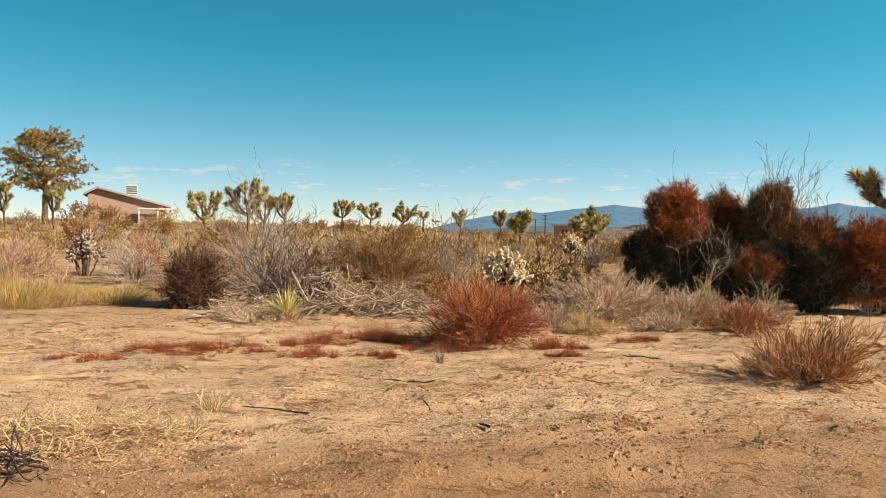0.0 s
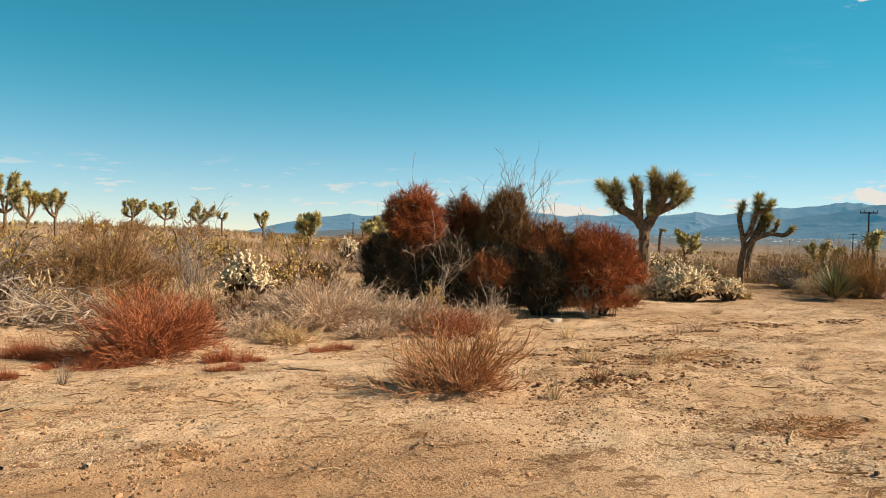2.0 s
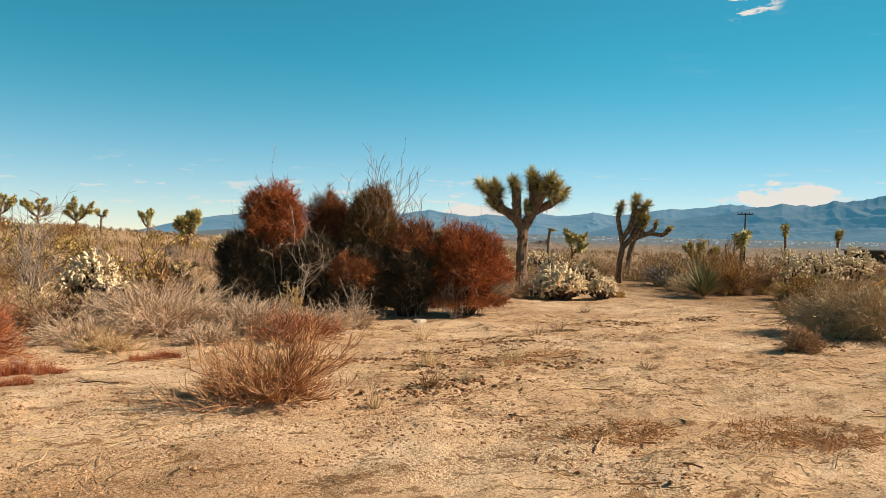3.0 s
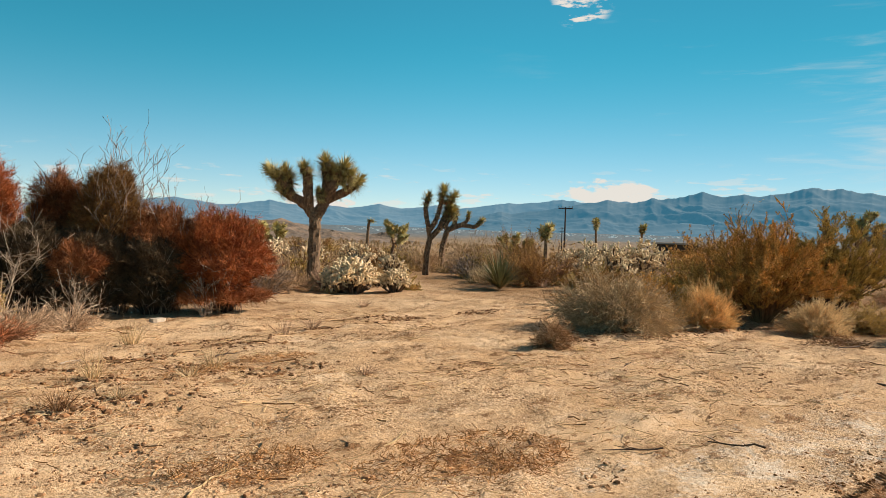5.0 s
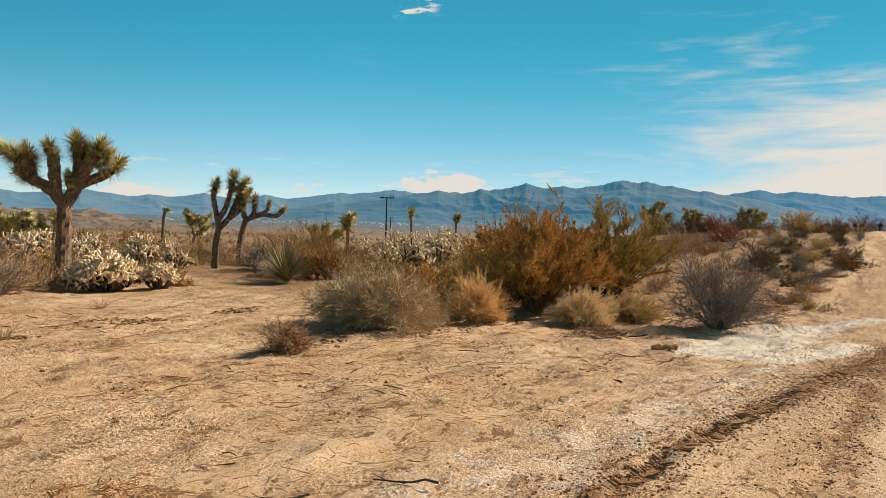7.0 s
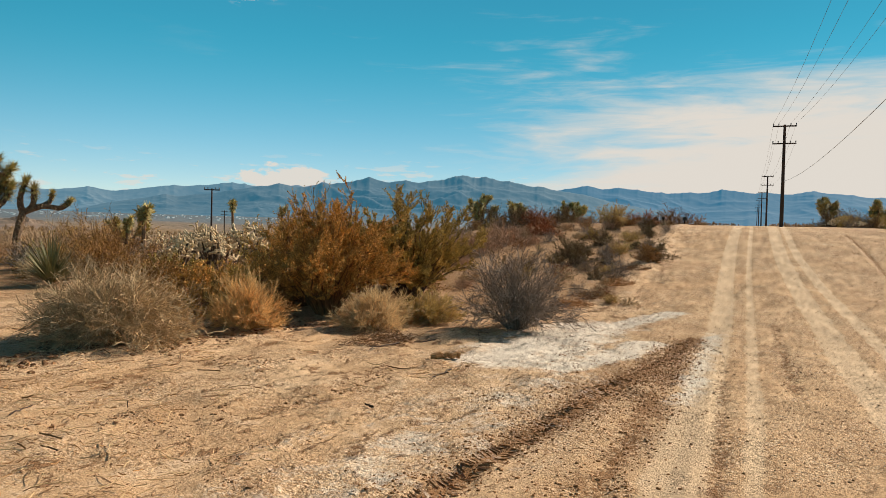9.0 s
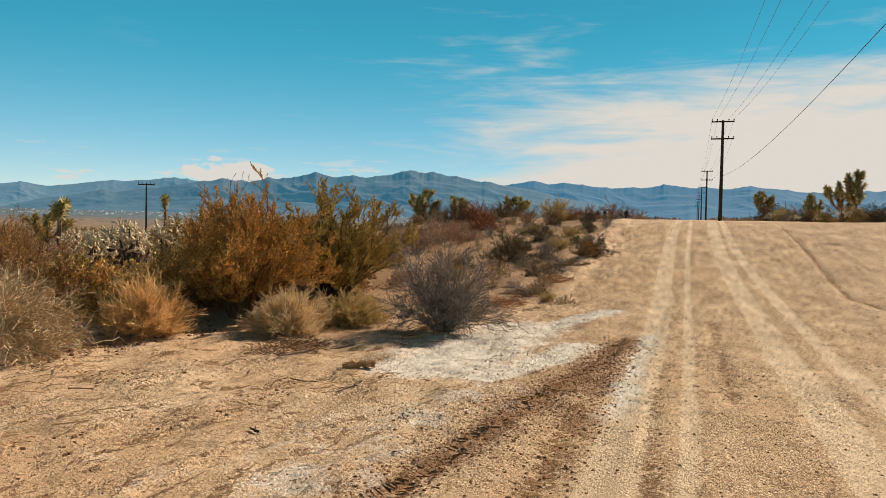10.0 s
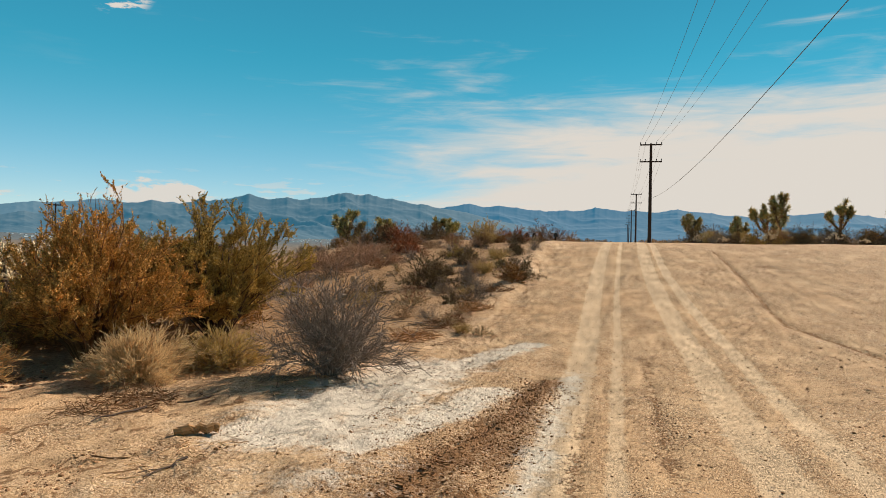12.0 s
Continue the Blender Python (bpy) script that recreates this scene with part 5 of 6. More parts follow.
shrub("ball_bush", "dull red round bush on sand", "shrub", 95, 0.8, 0.95, RED_STEM, 90, 7, 5, 0.008, twig_mat=RED_FUZZ, at=stand(-4.8, 20.6), thin_at=0.006)
shrub("white_tangle", "pale grey leafless tangled bush", "shrub", 96, 1.05, 1.9, GREY_WOOD, 44, 6, 5, 0.012, at=stand(-4.6, 18.8), kink=0.08, thin_at=0.006)
shrub("white_tangle", "pale pinkish leafless bush", "shrub", 97, 1.2, 2.2, PINK_TWIG, 44, 6, 5, 0.012, at=stand(-7.0, 17.6), kink=0.06, thin_at=0.006)
shrub("bare_shrub", "open leafless bush with dark crooked stems", "shrub", 98, 1.95, 2.1, GREY_TWIG, 22, 6, 5, 0.018, at=stand(3.2, 18.6), kink=0.07, thin_at=0.006)
tuft("olive_grass", "wide clump of olive-yellow dry grass", "grass", 99, 1.0, 2.6, OLIVE_STRAW, 2600, 0.006, stand(-5.9, 15.0), 0.3, root=0.7)
tuft("olive_grass", "low clump of olive-yellow dry grass", "grass", 100, 0.6, 2.4, OLIVE_STRAW, 1900, 0.006, stand(-4.5, 15.8), 0.3, root=0.7)
tangle("straw_heap", "heap of pale dry straw and stalks", "dry grass", 101, 1.5, 0.8, 0.16, 420, 0.4, 0.0026, STRAW, stand(-1.55, 5.3), 2, 0.1)
tangle("charred_heap", "small dark charred brush heap", "dead wood", 102, 0.5, 0.5, 0.16, 40, 0.35, 0.009, DARK_WOOD, stand(-2.0, 4.75), 2)

# tufts on bare sand
for seed, x, y, h, w, mat in ((111, 5.8, 6.4, 0.32, 0.36, GREY_STRAW), (112, 6.6, 6.8, 0.26, 0.42, BROWN_TWIG), (113, 7.1, 6.9, 0.18, 0.3, GREY_STRAW), (114, 8.0, 7.5, 0.22, 0.4, GREY_STRAW), (115, 14.6, 13.6, 0.27, 0.45, PINK_TWIG),
                              (116, 11.6, 10.9, 0.34, 0.7, PINK_TWIG), (117, 10.8, 10.5, 0.36, 0.5, PINK_TWIG), (118, 8.4, 10.3, 0.48, 0.6, STRAW), (119, 7.2, 7.9, 0.34, 0.45, STRAW), (120, 9.6, 6.7, 0.16, 0.45, PINK_TWIG),
                              (121, 8.5, 8.0, 0.3, 0.5, STRAW), (122, 1.3, 8.3, 0.3, 0.25, GREY_WOOD), (123, -0.9, 6.2, 0.3, 0.5, STRAW), (126, 13.3, 6.65, 0.18, 0.25, STRAW)):
    tuft("dry_tuft", "small tuft of dry stalks on sand", "grass", seed, h, w, mat, 70, 0.0035, stand(x, y, 0.01), 0.25, group="dry tufts")

# low dry growth between the red bush and the thicket
for seed, x, y, h, w, mat in ((141, 3.7, 11.6, 0.45, 1.3, PALE_TWIG), (142, 3.4, 12.7, 0.55, 1.5, DARK_RUST), (143, 4.0, 10.7, 0.3, 0.8, STRAW), (144, 5.3, 10.9, 0.3, 0.9, PALE_TWIG), (145, 7.4, 12.2, 0.4, 1.2, PALE_TWIG), (146, 8.3, 12.6, 0.35, 1.0, PALE_TWIG), (147, 7.0, 11.2, 0.3, 0.9, RUSSET_TWIG), (148, 2.7, 13.2, 0.6, 1.4, TAN_TWIG)):
    shrub("dry_mound", "low mound of dry broken twigs near the thicket", "shrub", seed, h, w, mat, 90, 6, 5, 0.005, twig_mat=mat, at=stand(x, y), light=True, thin_at=0.004, spread=0.6, group="dry mounds")

# flattened dry litter
for seed, x, y, w, d, n in ((131, 8.5, 4.0, 1.9, 1.1, 420), (132, 7.15, 4.6, 1.1, 0.6, 150), (133, 8.3, 7.8, 0.9, 0.5, 80), (134, 9.4, 8.2, 1.1, 0.5, 80)):
    tangle("twig_litter", "flat patch of broken brown dry twigs", "litter", seed, w, d, 0.02, int(n * 2.2), 0.14, 0.0024, DEBRIS, stand(x, y, 0.0), 2, 0.12, DEBRIS)

for seed, x, y, w, mat in ((135, 25.3, 3.3, 1.5, BROWN_TWIG), (136, 27.2, 3.1, 1.7, DEBRIS), (137, 29.6, 3.0, 1.9, BROWN_TWIG), (138, 32.2, 3.0, 1.8, DEBRIS), (139, 23.6, 3.4, 1.3, DEBRIS), (140, 18.0, 4.9, 1.4, BROWN_TWIG)):
    tangle("twig_litter", "ragged strip of dark dry debris along the bank", "litter", seed, w, 0.8, 0.09, 130, 0.3, 0.006, mat, stand(x, y, 0.0), 3, 0.2, mat)

# ---- the scrub beyond ----
def far_scrub():
    """Copies of a few dry shrubs over the land beyond the bare ground."""
    rng = np.random.default_rng(7)
    kinds = []
    for seed, words, wood, leaf, h, w in ((201, "dry tan leafless desert scrub bush", TAN_TWIG, None, 0.9, 1.5), (202, "olive-brown leafy desert scrub bush", BROWN_TWIG, CREO_LEAF, 1.2, 1.7), (203, "golden-brown leafy desert scrub bush", BROWN_TWIG, BROWN_LEAF, 1.1, 1.6),
                                          (204, "grey leafless desert scrub bush", GREY_TWIG, None, 0.9, 1.5), (205, "straw-coloured dry desert scrub bush", GREY_STRAW, None, 0.7, 1.4)):
        kinds.append((shrub("scrub_bush", words, "shrub", seed, h, w, wood, 24, 5, 4, 0.011, leaf, 2, 0.085, at=stand(30 + seed % 7 * 2.3, 33 + seed % 5 * 3), thin_at=0.014, light=True, group="scrub bushes"), h))
    placed = 0
    while placed < 210:
        r, az = 15 + 60 * rng.uniform() ** 1.3, radians(rng.uniform(-32, 66))
        x, y = 6 + r * math.sin(az), r * math.cos(az)
        if y < 15 or (x > 6 and x < 27 and y < 20) or math.hypot(x - 16.8, y - 19.2) < 3 or near_line(x, y, 16, 13.5, 24.4, 22.8, 1.5) > 0 or near_line(x, y, -4.2, 17, -8.6, 28.6, 1.4) > 0:
            continue
        ob, h = kinds[rng.integers(0, len(kinds))]
        copy_thing(ob, stand(x, y, 0.03, rng.uniform(0, 360), rng.uniform(0.6, 1.15)))
        placed += 1
    return kinds


SCRUB = far_scrub()


def thick_brush():
    """Dense dry brush just behind the bare sand: a few full bushes, set out close together."""
    rng = np.random.default_rng(12)
    kinds = [shrub("brush_bush", words, "shrub", seed, h, w, wood, 60, 6, 5, 0.008, leaf, 3, 0.04, twig_mat=wood, at=stand(x, y), thin_at=0.0075, light=True, group="dense brush")
             for seed, words, wood, leaf, h, w, x, y in (
                 (221, "dense pinkish-grey leafless desert bush", PINK_TWIG, None, 0.9, 1.9, -7.4, 19.6), (222, "dense tan leafless desert bush", TAN_TWIG, None, 1.0, 2.0, 2.6, 21.0), (223, "dense grey leafless desert bush", GREY_TWIG, None, 0.95, 1.9, -2.9, 19.2),
                 (224, "low straw-coloured dense desert bush", GREY_STRAW, None, 0.7, 1.7, 15.6, 20.4), (225, "golden-brown dense leafy desert bush", BROWN_TWIG, BROWN_LEAF, 1.2, 1.9, 31.6, 14.2))]

    def sow(n, x0, x1, y0, y1, pick, lo, hi, gap):
        taken = [(16.8, 19.2), (22.2, 16.6), (17.2, 17.2)]
        for _ in range(n * 6):
            x, y = rng.uniform(x0, x1), rng.uniform(y0, y1)
            if near_line(x, y, 16, 13.5, 24.4, 22.8, 1.5) == 0 and near_line(x, y, 17, 9.5, 28.5, 16.4, 1.7) == 0 and near_line(x, y, -4.2, 17, -8.6, 28.6, 1.3) == 0 and near_line(x, y, -4.2, 17, -4.8, 20.6, 1.1) == 0 and near_line(x, y, 24.5, 14.0, 30, 16.4, 2.2) == 0 and all(math.hypot(x - a, y - b) > gap for a, b in taken):
                taken.append((x, y))
                copy_thing(kinds[pick[rng.integers(0, len(pick))]], stand(x, y, 0.03, rng.uniform(0, 360), rng.uniform(lo, hi)))
                if len(taken) > n + 2:
                    break

    sow(40, -11, 7, 17, 32, (0, 0, 1, 2, 3, 3), 0.35, 0.68, 1.3)
    sow(34, 12.5, 34, 18.5, 34, (1, 3, 3, 4, 1, 3), 0.6, 1.0, 1.6)
    sow(20, 24, 36, 8.5, 18, (1, 3, 4, 4, 0), 0.55, 1.0, 1.6)
    sow(12, 25, 42, 4.4, 9.5, (3, 3, 1, 0), 0.25, 0.45, 1.5)
    sow(22, 38, 52, 4.4, 14, (1, 4, 0, 2), 0.3, 0.55, 1.5)
    sow(6, 5.6, 7.4, 13.2, 18, (1, 3), 0.45, 0.65, 1.0)


thick_brush()


def yard_bushes():
    """Bushes that half hide the house and the pine's foot."""
    for x, y, kind, size in ((-22.0, 70.5, 2, 2.0), (-19.4, 71.5, 2, 1.8), (-20.6, 68.0, 0, 1.5), (-15.4, 74.0, 4, 2.6), (-17.0, 73.0, 4, 1.5), (-12.2, 77.0, 0, 1.7), (-10.8, 74.0, 4, 1.8), (-24.5, 66.0, 3, 1.6), (-14.0, 70.0, 1, 1.2)):
        copy_thing(SCRUB[kind][0], stand(x, y, 0.03, x * 77, size))


yard_bushes()


def bank_scrub():
    """Bushes on the slope left of the road and along the crest."""
    rng = np.random.default_rng(8)
    for x, y, kind, size in ((26.9, 3.3, 4, 0.4), (25.3, 3.2, 4, 0.35), (24.5, 2.4, 4, 0.3), (31.6, 2.9, 2, 0.5), (27.5, 4.6, 4, 0.6), (32.8, 4.4, 3, 0.5), (28.4, 6.3, 0, 0.7), (35.2, 4.6, 0, 0.5), (33.5, 6.8, 4, 0.5),
                             (26.4, 6.6, 0, 0.5), (38.2, 6.0, 1, 0.5), (36.5, 8.6, 3, 0.6), (39.4, 4.2, 4, 0.5), (30.0, 8.6, 0, 0.6), (29.0, 3.6, 0, 0.35), (26.2, 4.4, 0, 0.4), (31.8, 5.9, 4, 0.45), (34.0, 3.2, 0, 0.35)):
        copy_thing(SCRUB[kind][0], stand(x, y, 0.03, rng.uniform(0, 360), size))
    for j in range(46):
        y = -34 + j * 1.15 + rng.uniform(-0.4, 0.4)
        if -3.6 < y < 2.6:
            continue
        x = rng.uniform(50, 57) if y < 0 else rng.uniform(42, 54)
        copy_thing(SCRUB[rng.integers(0, 5)][0], stand(x, y, 0.03, rng.uniform(0, 360), rng.uniform(0.4, 0.75)))
    dense = [shrub("bank_bush", words, "shrub", seed, 1.0, 1.7, wood, 44, 6, 4, 0.008, leaf, 4, 0.05, twig_mat=twig, at=stand(x, y, 0.03), thin_at=0.006, light=True, group="bank bushes")
             for seed, words, wood, twig, leaf, x, y in ((235, "dark olive-brown dense bush on the bank", DARK_WOOD, BROWN_TWIG, SAGE, 55.0, -11.2), (236, "grey-brown dense leafless bush on the bank", GREY_TWIG, GREY_TWIG, None, 53.6, -5.0),
                                                         (237, "reddish-brown dense dry bush on the bank", BROWN_TWIG, RUSSET_TWIG, None, 56.0, -14.0), (238, "dull golden dry bush on the bank", BROWN_TWIG, GREY_STRAW, OLIVE_STRAW, 54.5, -8.3))]
    for x, y, kind, size in ((31.4, 4.0, 1, 0.5), (32.3, 2.8, 0, 0.62), (28.9, 3.4, 1, 0.6), (28.4, 4.8, 2, 0.5), (34.0, 4.1, 3, 0.45), (31.0, 5.1, 0, 0.85), (29.9, 4.4, 1, 0.4), (27.4, 5.6, 3, 0.4), (29.0, 6.0, 0, 0.45), (33.2, 5.6, 0, 0.5), (35.6, 3.4, 1, 0.4), (36.6, 5.2, 0, 0.6),
                             (38.0, 4.4, 3, 0.45), (39.4, 6.4, 1, 0.5), (41.0, 4.2, 0, 0.45), (42.5, 5.8, 0, 0.5), (43.0, 7.2, 2, 0.6), (41.4, 8.6, 2, 0.8), (45.0, 4.6, 0, 0.5), (46.5, 6.2, 3, 0.6), (48.0, 3.9, 2, 0.55), (37.0, 7.4, 1, 0.5), (34.6, 7.8, 2, 0.5), (47.0, 9.4, 0, 0.8), (44.0, 10.8, 0, 0.9), (50.1, 14.2, 0, 1.3), (50.4, 12.6, 2, 1.2), (50.6, 11.6, 2, 1.0), (51.5, 7.4, 3, 1.2), (52.0, 4.3, 2, 1.1), (52.2, 3.4, 2, 0.9), (49.5, 9.6, 0, 0.8)):
        copy_thing(dense[kind], stand(x, y, 0.03, rng.uniform(0, 360), size))
    for j in range(26):
        x = rng.uniform(24.5, 45)
        y = 2.7 + (0.9 + 0.28 * (x - 24)) * rng.uniform() ** 1.2
        copy_thing(dense[rng.integers(0, 4)], stand(x, y, 0.03, rng.uniform(0, 360), rng.uniform(0.18, 0.36)))
    for j in range(46):
        y = -4.2 - 20 * (j + rng.uniform(-0.5, 0.5)) / 46
        copy_thing(dense[(0, 0, 1, 2, 0, 3)[rng.integers(0, 6)]], stand(rng.uniform(52.5, 57), y, 0.03, rng.uniform(0, 360), rng.uniform(0.55, 1.05)))
    for seed, x, y, h, w in ((231, 39.4, 8.3, 0.65, 1.5), (232, 44.0, 9.8, 0.9, 1.7), (233, 50.0, 5.6, 0.7, 1.8)):
        shrub("red_bush", "dark red-brown dry bush on the rise", "shrub", seed, h, w, RUSSET_TWIG, 50, 6, 5, 0.008, twig_mat=RED_STEM, at=stand(x, y), thin_at=0.012, light=True)


bank_scrub()


def near_carpet():
    """Low dry twigs and stalks between the bushes just beyond the bare sand."""
    rng = np.random.default_rng(14)
    n = 5200
    x, y = rng.uniform(-14, 42, n), rng.uniform(14.5, 46, n)
    edge = np.where(x < 9, 15.5 + 0.12 * np.abs(x), np.where(x < 24, 19.6, 15.5))
    keep = (y > edge + rng.normal(size=n)) & (value_noise(x * 0.35, y * 0.35, 81) + 0.5 * rng.normal(size=n) > -0.35) & (near_line(x, y, 15.5, 14, 24.4, 22.8, 1.8) == 0) & (near_line(x, y, -4.2, 17, -8.6, 28.6, 1.2) == 0)
    x, y = x[keep], y[keep]
    per, n = 44, len(x)
    tone = value_noise(x * 0.25, y * 0.25, 83) + 0.5 * rng.normal(size=n) + 0.55 * (x > 10)
    for name, label, mat, pick in (("tan_undergrowth", "low dry tan twigs between the desert bushes", TAN_TWIG, tone < -0.2), ("pink_undergrowth", "low pinkish dry twigs between the desert bushes", PINK_TWIG, (tone >= -0.2) & (tone < 0.25)), ("golden_undergrowth", "low golden-brown stalks between the desert bushes", OLIVE_BROWN, tone >= 0.25)):
        px, py, m = x[pick], y[pick], int(pick.sum())
        size = rng.uniform(0.22, 0.55, m)
        a, lean = rng.uniform(0, 2 * math.pi, (m, per)), rng.uniform(0.1, 1.1, (m, per))
        foot = np.stack([px, py, ground_height(px, py) - 0.03], -1)[:, None] + np.stack([np.cos(a * 3.1), np.sin(a * 3.1), a * 0], -1) * (0.35 * size)[:, None, None] * rng.uniform(0, 1, (m, per, 1))
        tip = foot + np.stack([np.cos(a) * lean * 0.9, np.sin(a) * lean * 0.9, np.sqrt(1.05 - lean ** 2 * 0.8) * rng.uniform(0.5, 1.1, (m, per))], -1) * size[:, None, None]
        mid = foot * 0.45 + tip * 0.55 + rng.normal(size=tip.shape) * 0.07 * size[:, None, None]
        path = np.stack([foot + 0 * tip, mid, tip], 2).reshape(-1, 3, 3)
        geo = ribbons(Geo(), rng, path, np.tile([0.006, 0.0055, 0.003], (len(path), 1)))
        tagged(part(name, geo, mat), label, "brush", kind="stuff")


OLIVE_BROWN = material("golden_brown_stalks", (0.46, 0.30, 0.12), (0.29, 0.185, 0.075), 0.5, 0.9, 0.0, 0.4)
near_carpet()


def scrub_carpet():
    """Low dry brush that covers the far ground, too dense to count."""
    rng = np.random.default_rng(9)
    geo = Geo()
    r = 42 + 300 * rng.uniform(0, 1, 8500) ** 1.8
    az = np.radians(rng.uniform(-36, 110, 8500))
    x, y = 8 + r * np.sin(az), r * np.cos(az)
    keep = ~((np.abs(y) < 4.5) | ((x > 5) & (x < 27) & (y < 18)) | ((y < 9) & (x < 50)) | ((x < 55) & (y < 0)))
    x, y = x[keep], y[keep]
    z = ground_height(x, y)
    n = len(x)
    size = rng.uniform(0.3, 0.7, n) * (1 + ease(60, 200, np.hypot(x, y)))
    blades_per = 16
    a = rng.uniform(0, 2 * math.pi, (n, blades_per))
    lean = rng.uniform(0.1, 1.12, (n, blades_per))
    foot = np.stack([x, y, z - 0.05], -1)[:, None]
    tip = foot + np.stack([np.cos(a) * lean * 0.9, np.sin(a) * lean * 0.9, np.sqrt(1.05 - lean ** 2 * 0.75) * 0.85], -1) * size[:, None, None]
    side = np.stack([-np.sin(a), np.cos(a), a * 0], -1) * 0.028 * size[:, None, None]
    mid = foot * 0.35 + tip * 0.65
    verts = np.stack([foot + 0 * tip, mid + side, tip, mid - side], 2)
    geo.add(verts, np.arange(n * blades_per * 4).reshape(-1, 4))
    part("desert_brush", geo, FAR_BRUSH)
    tagged(bpy.data.objects["desert_brush"], "low dry tan and olive brush over the desert", "brush", kind="stuff")


FAR_BRUSH = material("far_dry_brush", (0.47, 0.30, 0.155), (0.29, 0.19, 0.09), 0.12, 0.9, 0.0, 0.35)
scrub_carpet()

# scattered Joshua trees
for seed, x, y, h, w, forks in ((301, -22.1, 55.8, 3.4, 2.6, 1), (302, -19.3, 56.8, 3.1, 1.5, 1), (303, -7.4, 47.4, 3.0, 2.6, 3), (304, -4.8, 47.8, 3.7, 3.0, 3), (305, -2.9, 54.9, 3.0, 2.2, 1), (306, -4.1, 51.8, 3.2, 2.0, 1),
                                (307, 1.6, 75.0, 2.8, 2.6, 2), (308, 4.5, 74.9, 2.6, 3.2, 2), (309, 7.2, 69.6, 2.7, 2.4, 3), (310, 9.2, 69.4, 2.0, 1.3, 0), (311, 13.5, 73.8, 2.4, 1.7, 1), (312, 17.6, 72.9, 2.8, 1.8, 1),
                                (313, 10.3, 38.6, 2.0, 1.6, 1), (314, 17.8, 46.7, 2.8, 2.0, 2), (315, 14.9, 41.0, 2.2, 2.0, 1), (316, 35.0, 38.5, 2.4, 2.0, 3), (317, 50.4, 33.3, 3.5, 0.9, 0), (318, 52.6, 31.0, 3.0, 0.6, 0),
                                (319, 38.0, 30.2, 2.0, 1.8, 1), (320, 29.8, 21.0, 2.0, 0.8, 0), (321, 52.2, 15.7, 2.2, 2.0, 3), (322, 52.9, 13.7, 1.7, 1.3, 1), (323, 58.8, 11.1, 1.6, 1.6, 1), (324, 69.8, -5.2, 2.3, 1.3, 2),
                                (325, 69.4, -8.4, 2.1, 1.5, 1), (326, 64.2, -9.3, 2.7, 2.2, 3), (327, 61.1, -9.6, 3.1, 1.2, 1), (328, 64.6, -14.0, 2.9, 1.7, 1), (329, 62.5, -17.2, 2.6, 2.0, 2), (331, 27.5, 40.5, 2.0, 1.8, 1),
                                (332, 22.5, 34.0, 1.8, 2.0, 1), (333, 24.8, 43.0, 2.1, 2.0, 2)):
    grown_joshua(seed, h * 1.12, w, stand(x, y, 0.05), "Joshua tree standing in the desert scrub", forks, 84, "scattered Joshua trees")

# low pale chollas along the crest
for seed, x, y, h, w in ((371, 52.2, -4.0, 0.5, 0.9), (372, 52.0, -5.2, 0.45, 1.0), (373, 52.2, -6.3, 0.4, 0.8), (374, 51.9, -7.4, 0.7, 1.2), (375, 51.6, -10.4, 0.7, 1.3), (376, 51.2, -11.6, 0.4, 0.8)):
    cholla(seed, h, w, stand(x, y, 0.03), "low pale cholla cactus along the crest", 7, "scattered chollas", 3, 0.2, 60)

# chollas farther off
for seed, x, y, h, w in ((341, 33.5, 21.5, 1.5, 2.4), (342, 36.5, 22.5, 1.5, 2.2), (343, 31.0, 19.0, 1.1, 1.6), (344, 24.0, 30.5, 1.2, 1.8), (345, 28.0, 33.0, 1.3, 2.0), (346, 21.5, 27.0, 1.1, 1.5), (347, 13.2, 32.0, 1.1, 1.0), (348, 9.5, 27.5, 1.2, 1.3), (349, 38.5, 26.0, 1.3, 2.0), (350, 40.5, 21.8, 1.2, 2.2), (351, 26.0, 28.0, 1.0, 1.6), (352, 26.1, 16.0, 1.25, 1.7), (353, 27.5, 15.8, 1.4, 1.9), (354, 29.6, 16.2, 1.5, 2.2), (361, 28.4, 17.2, 1.5, 2.0), (355, 23.1, 25.4, 1.2, 1.8), (356, 22.4, 31.5, 1.3, 2.2), (357, 22.9, 23.1, 0.9, 1.5), (358, 19.5, 27.4, 1.2, 2.0), (359, 28.0, 18.6, 1.2, 1.8), (360, 18.2, 29.5, 1.2, 2.0)):
    cholla(seed, h, w, stand(x, y, 0.03), "pale cream cholla cactus in the scrub", 20, "scattered chollas", 2, 0.2, 220)


# ---- buildings and poles ----
def box(geo, x0, x1, y0, y1, z0, z1):
    v = [(x, y, z) for z in (z0, z1) for y in (y0, y1) for x in (x0, x1)]
    return geo.add(v, [(0, 2, 3, 1), (4, 5, 7, 6), (0, 1, 5, 4), (2, 6, 7, 3), (0, 4, 6, 2), (1, 3, 7, 5)])


